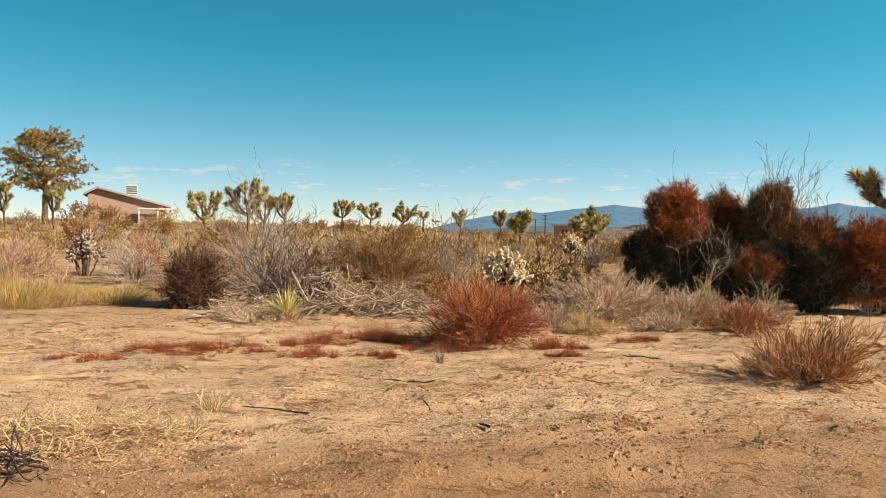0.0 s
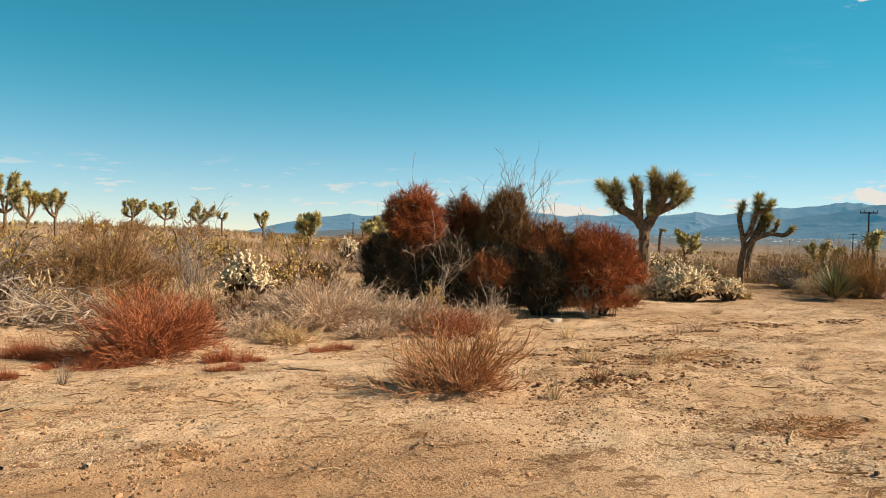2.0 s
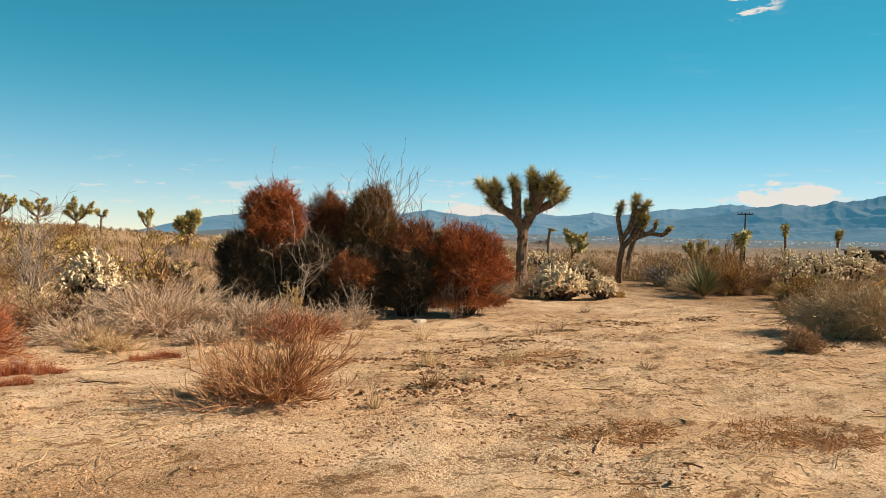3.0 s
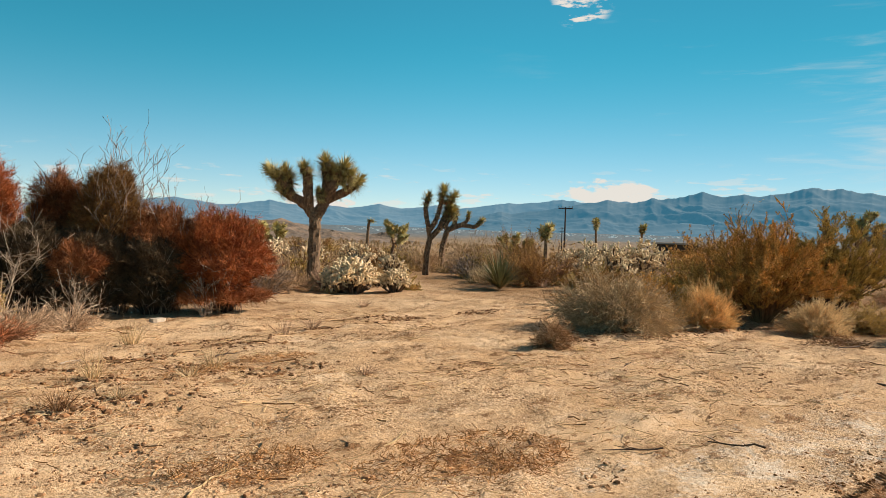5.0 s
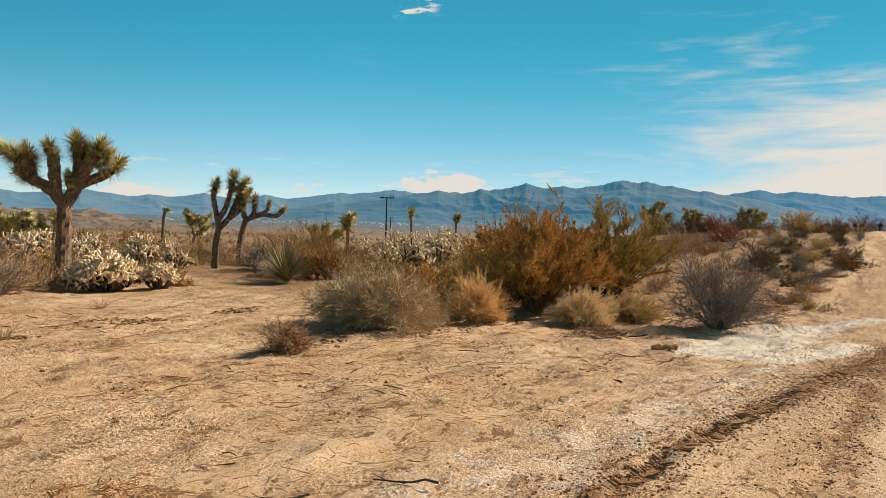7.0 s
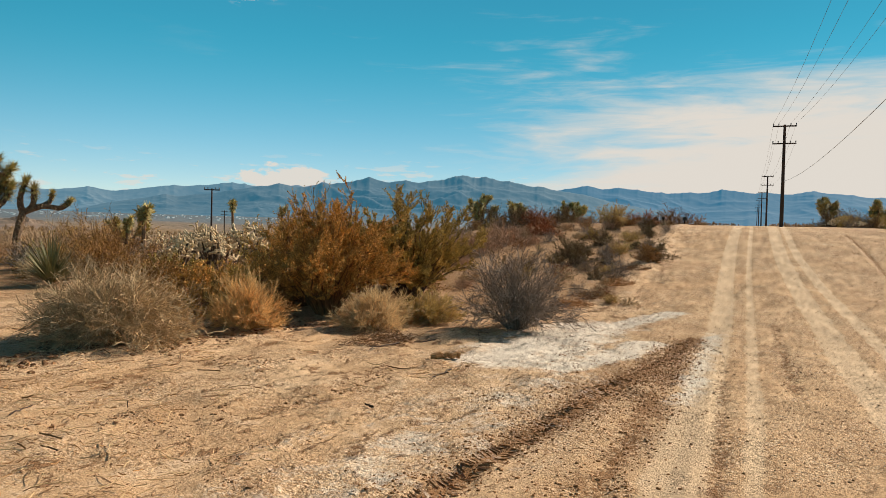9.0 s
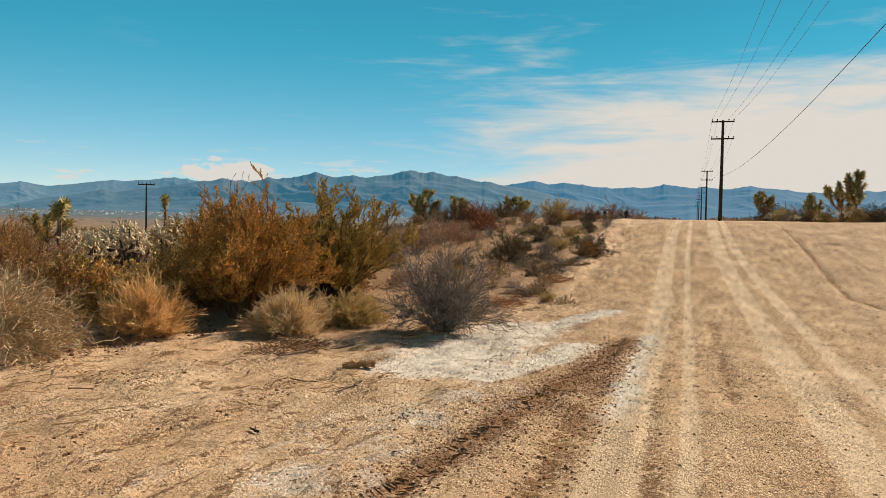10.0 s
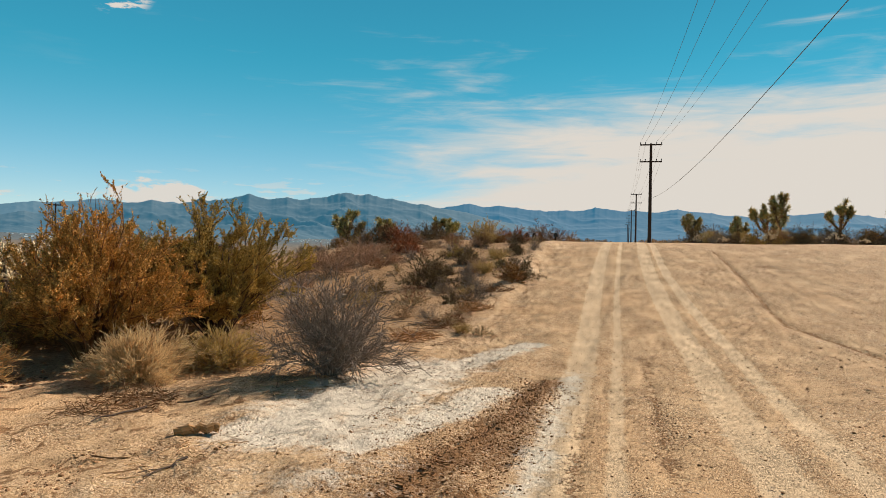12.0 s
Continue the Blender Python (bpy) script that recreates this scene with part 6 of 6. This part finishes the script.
def house():
    at = stand(-20.6, 82.2, 0.25, 12)
    ob = thing("house", "low beige stucco house with a shallow gable roof", "house", at)
    wall = Geo()
    w, d, eave, ridge = 3.5, 5.0, 2.5, 3.75
    verts = [(-w, -d, 0), (w, -d, 0), (w, -d, eave - 0.35), (-2.6, -d, ridge), (-w, -d, eave + 0.7), (-w, d, 0), (w, d, 0), (w, d, eave - 0.35), (-2.6, d, ridge), (-w, d, eave + 0.7)]
    wall.add(verts, [(0, 1, 2, 3, 4)])
    wall.add(verts, [(9, 8, 7, 6, 5)])
    wall.add(verts, [(1, 6, 7, 2), (0, 4, 9, 5)])
    part("wall", wall, STUCCO, ob)
    for x0, z0, x1, z1 in ((-2.6, ridge, w + 0.6, eave - 0.5), (-2.6, ridge, -w - 0.4, eave + 0.55)):
        roof = Geo()
        v = [(x, y, z + t) for t in (0.02, 0.2) for y in (-d - 0.5, d + 0.5) for x, z in ((x0, z0), (x1, z1))]
        roof.add(v, [(0, 2, 3, 1), (4, 5, 7, 6), (0, 1, 5, 4), (2, 6, 7, 3), (0, 4, 6, 2), (1, 3, 7, 5)])
        part("roof", roof, ROOFING, ob)
    part("porch_roof", box(Geo(), w - 2.4, w + 1.2, -d - 2.8, -d - 0.52, eave - 0.75, eave - 0.6), WHITE_PAINT, ob)
    for x in (w - 2.3, w - 0.6, w + 1.1):
        part("porch_post", box(Geo(), x - 0.06, x + 0.06, -d - 2.7, -d - 2.58, 0, eave - 0.754), WHITE_PAINT, ob)
    cooler = thing("roof_cooler", "pale metal evaporative cooler on the house roof", "cooler", at @ Matrix.Translation((0.4, -2.0, ridge - 0.42)))
    part("cabinet", box(Geo(), -0.55, 0.55, -0.5, 0.5, 0, 1.05), WHITE_PAINT, cooler)
    for j in range(4):
        part("louvre", box(Geo(), -0.5, 0.5, -0.56, -0.505, 0.15 + 0.22 * j, 0.24 + 0.22 * j), IRON, cooler)


def shed(x, y, turn, label, w, h):
    at = stand(x, y, 0.1, turn)
    ob = thing("house", label, "house", at)
    part("wall", box(Geo(), -w / 2, w / 2, -2.5, 2.5, 0, h), DARK_WOOD if "dark" in label else STUCCO, ob)
    part("roof", box(Geo(), -w / 2 - 0.5, w / 2 + 0.5, -3.0, 3.0, h + 0.004, h + 0.25), ROOFING, ob)
    for j in range(2):
        part("window", box(Geo(), -w / 4 + j * w / 2 - 0.5, -w / 4 + j * w / 2 + 0.5, -2.56, -2.51, 0.9, 1.8), GLASS_DARK, ob)


house()
shed(39.5, 113.5, -18, "low pale desert house with a flat roof", 6.5, 2.4)
shed(118, 66, -60, "low dark desert house with a flat roof", 7, 2.0)


def utility_pole(x, y, height, arms, label, turn=0.0, sink=0.1, slim=1.0):
    ob = thing("utility_pole", label, "utility pole", stand(x, y, sink, turn), "power line poles")
    k = np.linspace(0, 1, 5)
    part("pole", tubes(Geo(), np.stack([k * 0, k * 0, k * height], -1)[None], ((0.19 - 0.07 * k) * slim)[None], 10), POLE_WOOD, ob, smooth=True)
    for z, wide in arms:
        arm = part("crossarm", box(Geo(), -0.16, -0.05, -wide / 2, wide / 2, z - 0.06, z + 0.06), POLE_WOOD, ob)
        for s in (-0.94, -0.5, 0.5, 0.94):
            y0 = s * wide / 2
            part("insulator", tubes(Geo(), np.array([[(-0.1, y0, z + 0.06), (-0.1, y0, z + 0.14), (-0.1, y0, z + 0.16), (-0.1, y0, z + 0.26)]]), np.array([[0.03, 0.03, 0.06, 0.04]]), 6), IRON, arm)
    return ob


POLE_Y, POLE_TALL = -2.65, 9.9
POLES = (11, 86, 161, 236, 311, 386)


def pole_y(x):
    """The line runs beside the road and swings wide at its near end."""
    return -4.3 if x < 50 else POLE_Y


for x in POLES:
    utility_pole(x, pole_y(x), POLE_TALL if x > 50 else 10.9, ((10.75 - (x > 50), 2.1), (9.1 - (x > 50), 2.1)), "tall dark wooden utility pole with two crossarms")
utility_pole(71.8, 53.3, 5.6, ((5.45, 1.6),), "dark wooden utility pole with one crossarm", 38, slim=0.6)
utility_pole(190, 148, 9.5, ((9.2, 2.2), (8.2, 2.2)), "far wooden utility pole with two crossarms", 38)
utility_pole(64, 210, 8.5, ((8.2, 2.2), (7.2, 2.2)), "far dark utility pole with two crossarms", 17)
utility_pole(61, 210, 7.0, ((6.8, 1.2),), "far dark utility pole", 17)


def wires():
    spans = [(x0, x1, side, side * (1.3 if x0 < 50 else 1.0), 10.95 if x0 < 50 else 9.95, 9.95, 1.0, 0.008) for side in (-1.0, -0.5, 0.5, 1.0) for x0, x1 in zip(POLES[:-2], POLES[1:-1])]
    spans += [(x0, x1, side, side, 8.3, 8.3, 1.0, 0.007) for side in (-1.0, 1.0) for x0, x1 in zip(POLES[1:-2], POLES[2:-1])]
    spans += [(11, 86, 0.0, -0.3, 7.4, 4.4, 1.1, 0.011)]
    for x0, x1, side1, side0, h0, h1, sag, thick in spans:
        k = np.linspace(0, 1, 25)
        z0, z1 = float(ground_height(x0, pole_y(x0))) + h0, float(ground_height(x1, pole_y(x1))) + h1
        y0, y1 = pole_y(x0) + side0, pole_y(x1) + side1
        path = np.stack([x0 + (x1 - x0) * k - 0.1, y0 + (y1 - y0) * k, z0 + (z1 - z0) * k - 4 * sag * k * (1 - k)], -1)
        geo = tubes(Geo(), path[None], np.full((1, 25), thick), 5)
        tagged(part("power_wire", geo, IRON), "black sagging power line wire between poles", "wire", "power wires")


wires()


# far walls carry an even emission, painted haze rather than lamps
FAR_WALL = painted_haze_material("hazy_far_walls", (0.4, 0.4, 0.38), (0.25, 0.25, 0.25), (0.10, 0.16, 0.19))


def far_town():
    """Pale houses of the town on the valley floor, a speck each."""
    rng = np.random.default_rng(15)
    n = 420
    r, az = rng.uniform(1900, 3300, n), np.radians(np.where(rng.uniform(0, 1, n) < 0.75, rng.uniform(34, 72, n), rng.uniform(72, 96, n)))
    x, y = r * np.sin(az), r * np.cos(az)
    z = ground_height(x, y)
    geo = Geo()
    for a, b, c in zip(x, y, z):
        w, d, h = rng.uniform(2.0, 6, 3) * np.array([1, 1, 0.45])
        box(geo, a - w, a + w, b - d, b + d, c - 3, c + h)
    tagged(part("distant_houses", geo, FAR_WALL), "tiny pale houses of a town across the valley", "houses", kind="stuff")


far_town()


# ---- pine ----
def pine(x, y):
    rng = np.random.default_rng(401)
    ob = thing("pine_tree", "tall pine with a rounded orange-green crown", "tree", stand(x, y, 0.1))
    trunk, path = limb_geo(rng, [(0, 0, -0.1), (0.1, 0, 3.0), (-0.05, 0.1, 5.6), (0.1, 0, 8.3)], 0.26, 0.07)
    part("trunk", trunk, BARK, ob)
    for j in range(30):
        t = 0.34 + 0.66 * (j + rng.uniform(0, 1)) / 30
        foot = path[int(t * (len(path) - 1))]
        a = j * 2.4 + rng.uniform(-0.5, 0.5)
        reach = (3.35 - 2.1 * max(0.0, (t - 0.62) / 0.38) ** 1.6) * rng.uniform(0.55, 1.0)
        tip = foot + np.array([math.cos(a) * reach, math.sin(a) * reach, reach * rng.uniform(0.1, 0.42)])
        mid = foot * 0.5 + tip * 0.5 + np.array([0, 0, -0.15])
        geo, line = limb_geo(rng, [tuple(foot), tuple(mid), tuple(tip)], 0.07, 0.025, 5)
        limb = part("limb", geo, BARK, ob)
        tuftry = Geo()
        for c in range(60):
            spot = line[rng.integers(7, 14)] + rng.normal(size=3) * np.array([0.6, 0.6, 0.2])
            rosette(tuftry, rng, 30, 0.24, 0.018, 0.0, 2.6, spot, unit(rng.normal(size=3) + np.array([0, 0, 1.0])), 0.2)
        mass("needle_clump", tuftry, PINE_NEEDLE, limb)


pine(-24.9, 70.7)


# ---- loose things on the sand ----
def log(x, y, turn, length, radius, label, mat=TAN_TWIG, name="log"):
    rng = np.random.default_rng(int(abs(x) * 100))
    ob = thing(name, label, "dead wood", stand(x, y, -radius * 0.6, turn))
    k = np.linspace(0, 1, 8)
    path = np.stack([(k - 0.5) * length, rng.normal(size=8) * radius * 0.25, rng.normal(size=8) * radius * 0.15], -1)
    path = np.concatenate([path[:1], path, path[-1:]])
    radii = np.concatenate([[radius * 0.3], radius * (1 - 0.3 * k) * rng.uniform(0.8, 1.15, 8), [radius * 0.2]])
    geo = tubes(Geo(), path[None], radii[None], 9)
    geo.verts[0] = geo.verts[0] + rng.normal(size=geo.verts[0].shape) * radius * 0.08
    part("wood", geo, mat, ob)
    return ob


log(17.2, 3.56, -60, 0.36, 0.055, "short weathered reddish-brown piece of log on sand", DEBRIS)
log(-2.55, 7.3, 10, 0.75, 0.035, "bleached pale stick lying on sand", STRAW, "stick")


def stick(seed, x, y, turn, length, thick, mat, label="thin dry stick lying on the sand"):
    rng = np.random.default_rng(seed)
    ob = thing("stick", label, "stick", stand(x, y, -0.012, turn), "loose sticks")
    k = np.linspace(-0.5, 0.5, 6)
    path = np.stack([k * length, np.cumsum(rng.normal(size=6)) * length * 0.05, np.abs(rng.normal(size=6)) * 0.012], -1)[None]
    radii = thick * (1 - 0.5 * np.linspace(0, 1, 6))[None]
    geo = tubes(Geo(), path, radii, 5)
    p, r = branch_off(rng, path, radii, 3, 0.2, 0.95, 0.15, 0.35, 0.6, 3, 0.05, 0.1)
    p[:, :, 2] = np.abs(p[:, :, 2])
    part("twig", tubes(geo, p, r, 4), mat, ob)


for seed, x, y, turn, length, thick, mat in ((501, 9.6, 3.35, 150, 0.5, 0.008, DARK_WOOD), (502, 10.3, 2.9, 130, 0.4, 0.009, DARK_WOOD), (503, 8.3, 4.6, 40, 0.45, 0.007, STRAW), (504, 16.2, 3.2, 175, 0.5, 0.012, DARK_WOOD),
                                             (505, 14.5, 3.2, 70, 0.12, 0.014, DARK_WOOD), (506, 1.7, 5.2, 80, 0.14, 0.012, GREY_WOOD), (507, 1.2, 5.35, 95, 0.12, 0.012, DARK_WOOD), (508, 3.1, 5.5, 60, 0.3, 0.004, STRAW), (509, 6.8, 4.4, 35, 0.5, 0.007, STRAW),
                                             (510, -0.4, 6.0, 160, 0.6, 0.008, DARK_WOOD), (511, 0.8, 7.0, 170, 0.5, 0.008, DARK_WOOD), (512, 12.9, 5.6, 20, 0.3, 0.008, DARK_WOOD), (513, 17.5, 4.6, 170, 0.7, 0.014, DARK_WOOD), (514, 18.6, 4.4, 160, 0.5, 0.014, DARK_WOOD),
                                             (515, 11.9, 8.6, 10, 0.7, 0.006, STRAW), (516, 9.0, 8.7, 15, 0.35, 0.012, DARK_WOOD), (517, 7.4, 9.4, 30, 0.3, 0.01, GREY_WOOD), (518, 3.6, 8.0, 160, 0.4, 0.009, DARK_WOOD)):
    stick(seed, x, y, turn, length, thick, mat)


def scatter(name, label, category, seed, n, mat, spread, size_lo, size_hi, plain=False):
    """Uncounted small lumps strewn over the ground; spread gives their places."""
    rng = np.random.default_rng(seed)
    x, y = spread(rng, n)
    z = ground_height(x, y)
    n = len(x)
    size = size_lo + (size_hi - size_lo) * rng.uniform(0, 1, n) ** 3
    turn = np.arange(5) * 2 * math.pi / 5 + rng.uniform(0, 6, (n, 1))
    rim = rng.uniform(0.65, 1.3, (n, 5)) * size[:, None]
    foot = np.stack([np.cos(turn) * rim, np.sin(turn) * rim, turn * 0 - 0.002], -1)
    waist = foot * rng.uniform(0.6, 0.95, (n, 5, 1)) + np.array([0, 0, 1]) * (size[:, None, None] * rng.uniform(0.25, 0.65, (n, 5, 1)))
    top = np.stack([rng.normal(size=n) * size * 0.2, rng.normal(size=n) * size * 0.2, size * rng.uniform(0.5, 0.85, n)], -1)[:, None]
    verts = np.concatenate([foot, waist, top], 1) + np.stack([x, y, z], -1)[:, None]
    k = np.arange(5)
    if plain:
        verts = np.concatenate([foot * np.array([1, 1, 1]), top], 1) + np.stack([x, y, z], -1)[:, None]
        geo = Geo().add(verts, ((np.arange(n) * 6)[:, None, None] + np.stack([k, (k + 1) % 5, k * 0 + 5], -1)).reshape(-1, 3))
        tagged(part(name, geo, mat), label, category, kind="stuff")
        return
    base = (np.arange(n) * 11)[:, None, None]
    geo = Geo().add(verts, (base + np.stack([k, (k + 1) % 5, (k + 1) % 5 + 5, k + 5], -1)).reshape(-1, 4))
    geo.loops.append((base + np.stack([k + 5, (k + 1) % 5 + 5, k * 0 + 10], -1)).ravel())
    geo.sizes.append(np.full(n * 5, 3))
    tagged(part(name, geo, mat), label, category, kind="stuff")


def over_sand(rng, n):
    x, y = rng.uniform(-4, 25, n), 2.0 + 11 * rng.uniform(0, 1, n) ** 1.2
    return x, y


def in_patches(rng, n):
    x, y = rng.uniform(-4, 24, n), rng.uniform(2.2, 13, n)
    keep = value_noise(x * 0.9, y * 1.3, 61) + 0.5 * value_noise(x * 3, y * 3, 62) > 0.52
    return x[keep], y[keep]


def in_crust(rng, n):
    """Ragged clusters of upturned crust on the open sand."""
    which = rng.integers(0, 26, n)
    cx, cy = rng.uniform(6.5, 22, 26), rng.uniform(6.6, 12.5, 26)
    wide = rng.uniform(0.15, 0.6, 26)
    return cx[which] + rng.normal(size=n) * wide[which], cy[which] + rng.normal(size=n) * wide[which] * 0.45


def along_mud(rng, n):
    x = rng.uniform(7, 21, n)
    y = np.where(rng.uniform(0, 1, n) < 0.7, rut_line(x), 0.9) + rng.normal(size=n) * 0.2
    return x, y


def along_berm(rng, n):
    x = rng.uniform(-1.5, 9, n)
    first = rng.uniform(0, 1, n) < 0.5
    return x, np.where(first, 4.8 + 0.23 * x, 4.4 + 0.14 * x) + rng.normal(size=n) * 0.16


def over_road(rng, n):
    return rng.uniform(13, 34, n), rng.uniform(-4, 3, n)


def over_verge(rng, n):
    return rng.uniform(18, 50, n), -2.2 - 9 * rng.uniform(0, 1, n)


def over_grain(rng, n):
    """Over the bare sand, thicker in some stretches."""
    x, y = rng.uniform(-4, 25, n), 1.6 + 9 * rng.uniform(0, 1, n) ** 1.2
    keep = value_noise(x * 0.7, y * 1.1, 63) + 0.6 * value_noise(x * 2.6, y * 3.1, 64) + rng.normal(size=n) * 0.35 > 0.1
    return x[keep], y[keep]


CRUST_CLOD = material("dark_crust_clods", (0.34, 0.17, 0.078), (0.17, 0.082, 0.038), 10, 0.95, 0.4, 0.4)
MUD_CLOD = material("damp_mud_clods", (0.39, 0.185, 0.074), (0.24, 0.11, 0.042), 10, 0.9, 0.4, 0.35)
scatter("verge_clods", "small clods scattered over the sand beside the road", "clods", 607, 3500, DARK_CLOD, over_verge, 0.006, 0.026)
scatter("gravel", "small sandy gravel grains and clods", "gravel", 601, 110000, PEBBLE, over_grain, 0.003, 0.014, True)
scatter("dark_clods", "dark broken clods of earth in patches", "clods", 602, 42000, DARK_CLOD, in_patches, 0.005, 0.027)
scatter("crust_clods", "upturned dark clods of broken crust in clusters", "clods", 608, 5200, CRUST_CLOD, in_crust, 0.008, 0.042)
scatter("crumbs", "small crumbs of dry earth in patches", "gravel", 605, 130000, PEBBLE, in_patches, 0.004, 0.016, True)
scatter("mud_clods", "dark damp clods churned up by wheels", "clods", 603, 12000, MUD_CLOD, along_mud, 0.004, 0.017)
scatter("berm_clods", "broken clods along the graded road edge", "clods", 606, 3600, PEBBLE, along_berm, 0.004, 0.018)
scatter("road_gravel", "small gravel grains on the dirt road", "gravel", 604, 8000, DARK_CLOD, over_road, 0.003, 0.015)


def tyre_tread():
    """Slanting lug marks that a tyre pressed into the damp rut."""
    rng = np.random.default_rng(621)
    x = np.arange(8.6, 17.2, 0.048)
    x = np.concatenate([x, x + 0.02])
    side = np.repeat([-1.0, 1.0], len(x) // 2)
    keep = rng.uniform(0, 1, len(x)) > 0.35 + 0.5 * value_noise(x * 1.3, x * 0, 66)
    x, side = x[keep], side[keep]
    y = rut_line(x)
    tall = rng.uniform(0.001, 0.006, len(x))
    verts = []
    for across, along, up in ((0.012, -0.01, 0), (0.105, 0.024, 0), (0.105, 0.044, 0), (0.012, 0.01, 0), (0.02, 0.0, 1), (0.098, 0.034, 1)):
        px, py = x + along, y + side * across
        verts.append(np.stack([px, py, ground_height(px, py) - 0.006 + up * (tall + 0.006)], -1))
    base = (np.arange(len(x)) * 6)[:, None]
    geo = Geo().add(np.stack(verts, 1), np.concatenate([base + np.array(f) for f in ((0, 1, 5, 4), (2, 3, 4, 5))]))
    geo.loops.append(np.concatenate([(base + np.array(f)).ravel() for f in ((0, 4, 3), (1, 2, 5))]))
    geo.sizes.append(np.full(len(x) * 2, 3))
    tagged(part("tyre_marks", geo, MUD_CLOD), "slanting tyre lug marks pressed in damp earth", "tyre marks", kind="stuff")


tyre_tread()


def straw_litter(rng_seed, n, name, mat, label, lo, hi, wide):
    """Dry stalks strewn flat over the sand, too many to count."""
    rng = np.random.default_rng(rng_seed)
    x, y = rng.uniform(-4, 20, n), rng.uniform(3, 13, n)
    keep = value_noise(x * 0.6, y * 0.8, 71) + 0.4 * value_noise(x * 2.2, y * 2.2, 72) > 0.15
    x, y = x[keep], y[keep]
    a = rng.uniform(0, math.pi, len(x))
    half = rng.uniform(lo, hi, len(x))
    k = np.array([-1.0, 0.0, 1.0])
    px = x[:, None] + np.cos(a)[:, None] * half[:, None] * k
    py = y[:, None] + np.sin(a)[:, None] * half[:, None] * k
    pz = ground_height(px, py) + 0.006 + rng.uniform(0, 0.02, px.shape)
    geo = ribbons(Geo(), rng, np.stack([px, py, pz], -1), np.full(px.shape, wide))
    tagged(part(name, geo, mat), label, "litter", kind="stuff")


straw_litter(611, 9000, "straw_litter", STRAW, "fine dry stalks strewn over the sand", 0.03, 0.12, 0.0026)
straw_litter(612, 10000, "twig_litter", DEBRIS, "brown broken twigs strewn over the sand", 0.012, 0.055, 0.0028)
straw_litter(613, 600, "dark_twig_litter", BROWN_TWIG, "dark broken twigs strewn over the sand", 0.04, 0.16, 0.006)


# ---- small things on the bank and the crest ----
def mailbox(x, y, turn):
    ob = thing("mailbox", "dark rounded metal mailbox on a short post", "mailbox", stand(x, y, 0.03, turn), "mailboxes")
    a = np.linspace(0, math.pi, 9)
    arch = np.concatenate([np.stack([a * 0, np.cos(a) * 0.1, 0.36 + np.sin(a) * 0.1], -1), [[0, -0.1, 0.25], [0, 0.1, 0.25]]])
    n = len(arch)
    verts = np.concatenate([arch - [0.22, 0, 0], arch + [0.22, 0, 0]])
    k = np.arange(n)
    body = Geo().add(verts, np.stack([k, (k + 1) % n, (k + 1) % n + n, k + n], -1))
    body.add(verts[:n] - [0.004, 0, 0], [list(range(n))])
    body.add(verts[n:] + [0.004, 0, 0], [list(range(n))[::-1]])
    part("box", body, IRON_DARK, ob)
    part("post", box(Geo(), -0.04, 0.04, -0.04, 0.04, -0.05, 0.248), POLE_WOOD, ob)
    part("flag", box(Geo(), -0.1, 0.0, 0.104, 0.112, 0.38, 0.44), RED_STEM, ob)


IRON_DARK = material("dark_painted_metal", (0.035, 0.033, 0.032), (0.055, 0.050, 0.046), 6, 0.5, 0.1, 0.1)
for x, y, turn in ((50.6, 4.9, 12), (50.7, 4.45, -6), (50.9, 3.4, 9)):
    mailbox(x, y, turn)


def worn_block(name, label, category, x, y, turn, w, d, h, mat, sink=0.03):
    """A sawn or cast block with worn corners."""
    rng = np.random.default_rng(int(x * 100))
    ob = thing(name, label, category, stand(x, y, sink, turn))
    z = np.array([0, 0.08, 0.92, 1.0]) * h
    grow = np.array([1, 1, 1, 0.86])
    a = np.radians([30, 60, 120, 150, 210, 240, 300, 330])
    ring = np.stack([np.clip(np.cos(a) * 1.25, -1, 1) * w / 2, np.clip(np.sin(a) * 1.25, -1, 1) * d / 2], -1)
    verts = np.array([(*(p * g * rng.uniform(0.96, 1.03)), t) for t, g in zip(z, grow) for p in ring])
    k = np.arange(8)
    geo = Geo().add(verts, np.concatenate([np.stack([k, (k + 1) % 8, (k + 1) % 8 + 8, k + 8], -1) + 8 * j for j in range(3)]))
    geo.add(verts[24:], [list(range(8))])
    part("body", geo, mat, ob)


worn_block("wooden_post", "short sawn-off wooden post in the ground", "post", 29.8, 6.86, 12, 0.11, 0.11, 0.36, TAN_TWIG)
worn_block("concrete_slab", "pale broken slab lying on the bank", "slab", 28.66, 6.65, 30, 0.42, 0.3, 0.1, PALE_STONE)
worn_block("boulder", "dark rounded stone on the bank", "stone", 37.9, 10.4, 50, 0.4, 0.36, 0.26, DARK_CLOD)
log(38.5, 9.6, 20, 2.0, 0.07, "grey fallen branch on the bank", GREY_WOOD, "fallen_branch")
worn_block("stone", "pale rounded stone lying before the thicket", "stone", 9.7, 12.75, 20, 0.26, 0.16, 0.07, PALE_STONE)
worn_block("stone", "small pale stone beside a red bush", "stone", 2.94, 10.1, 60, 0.12, 0.1, 0.08, PALE_STONE)
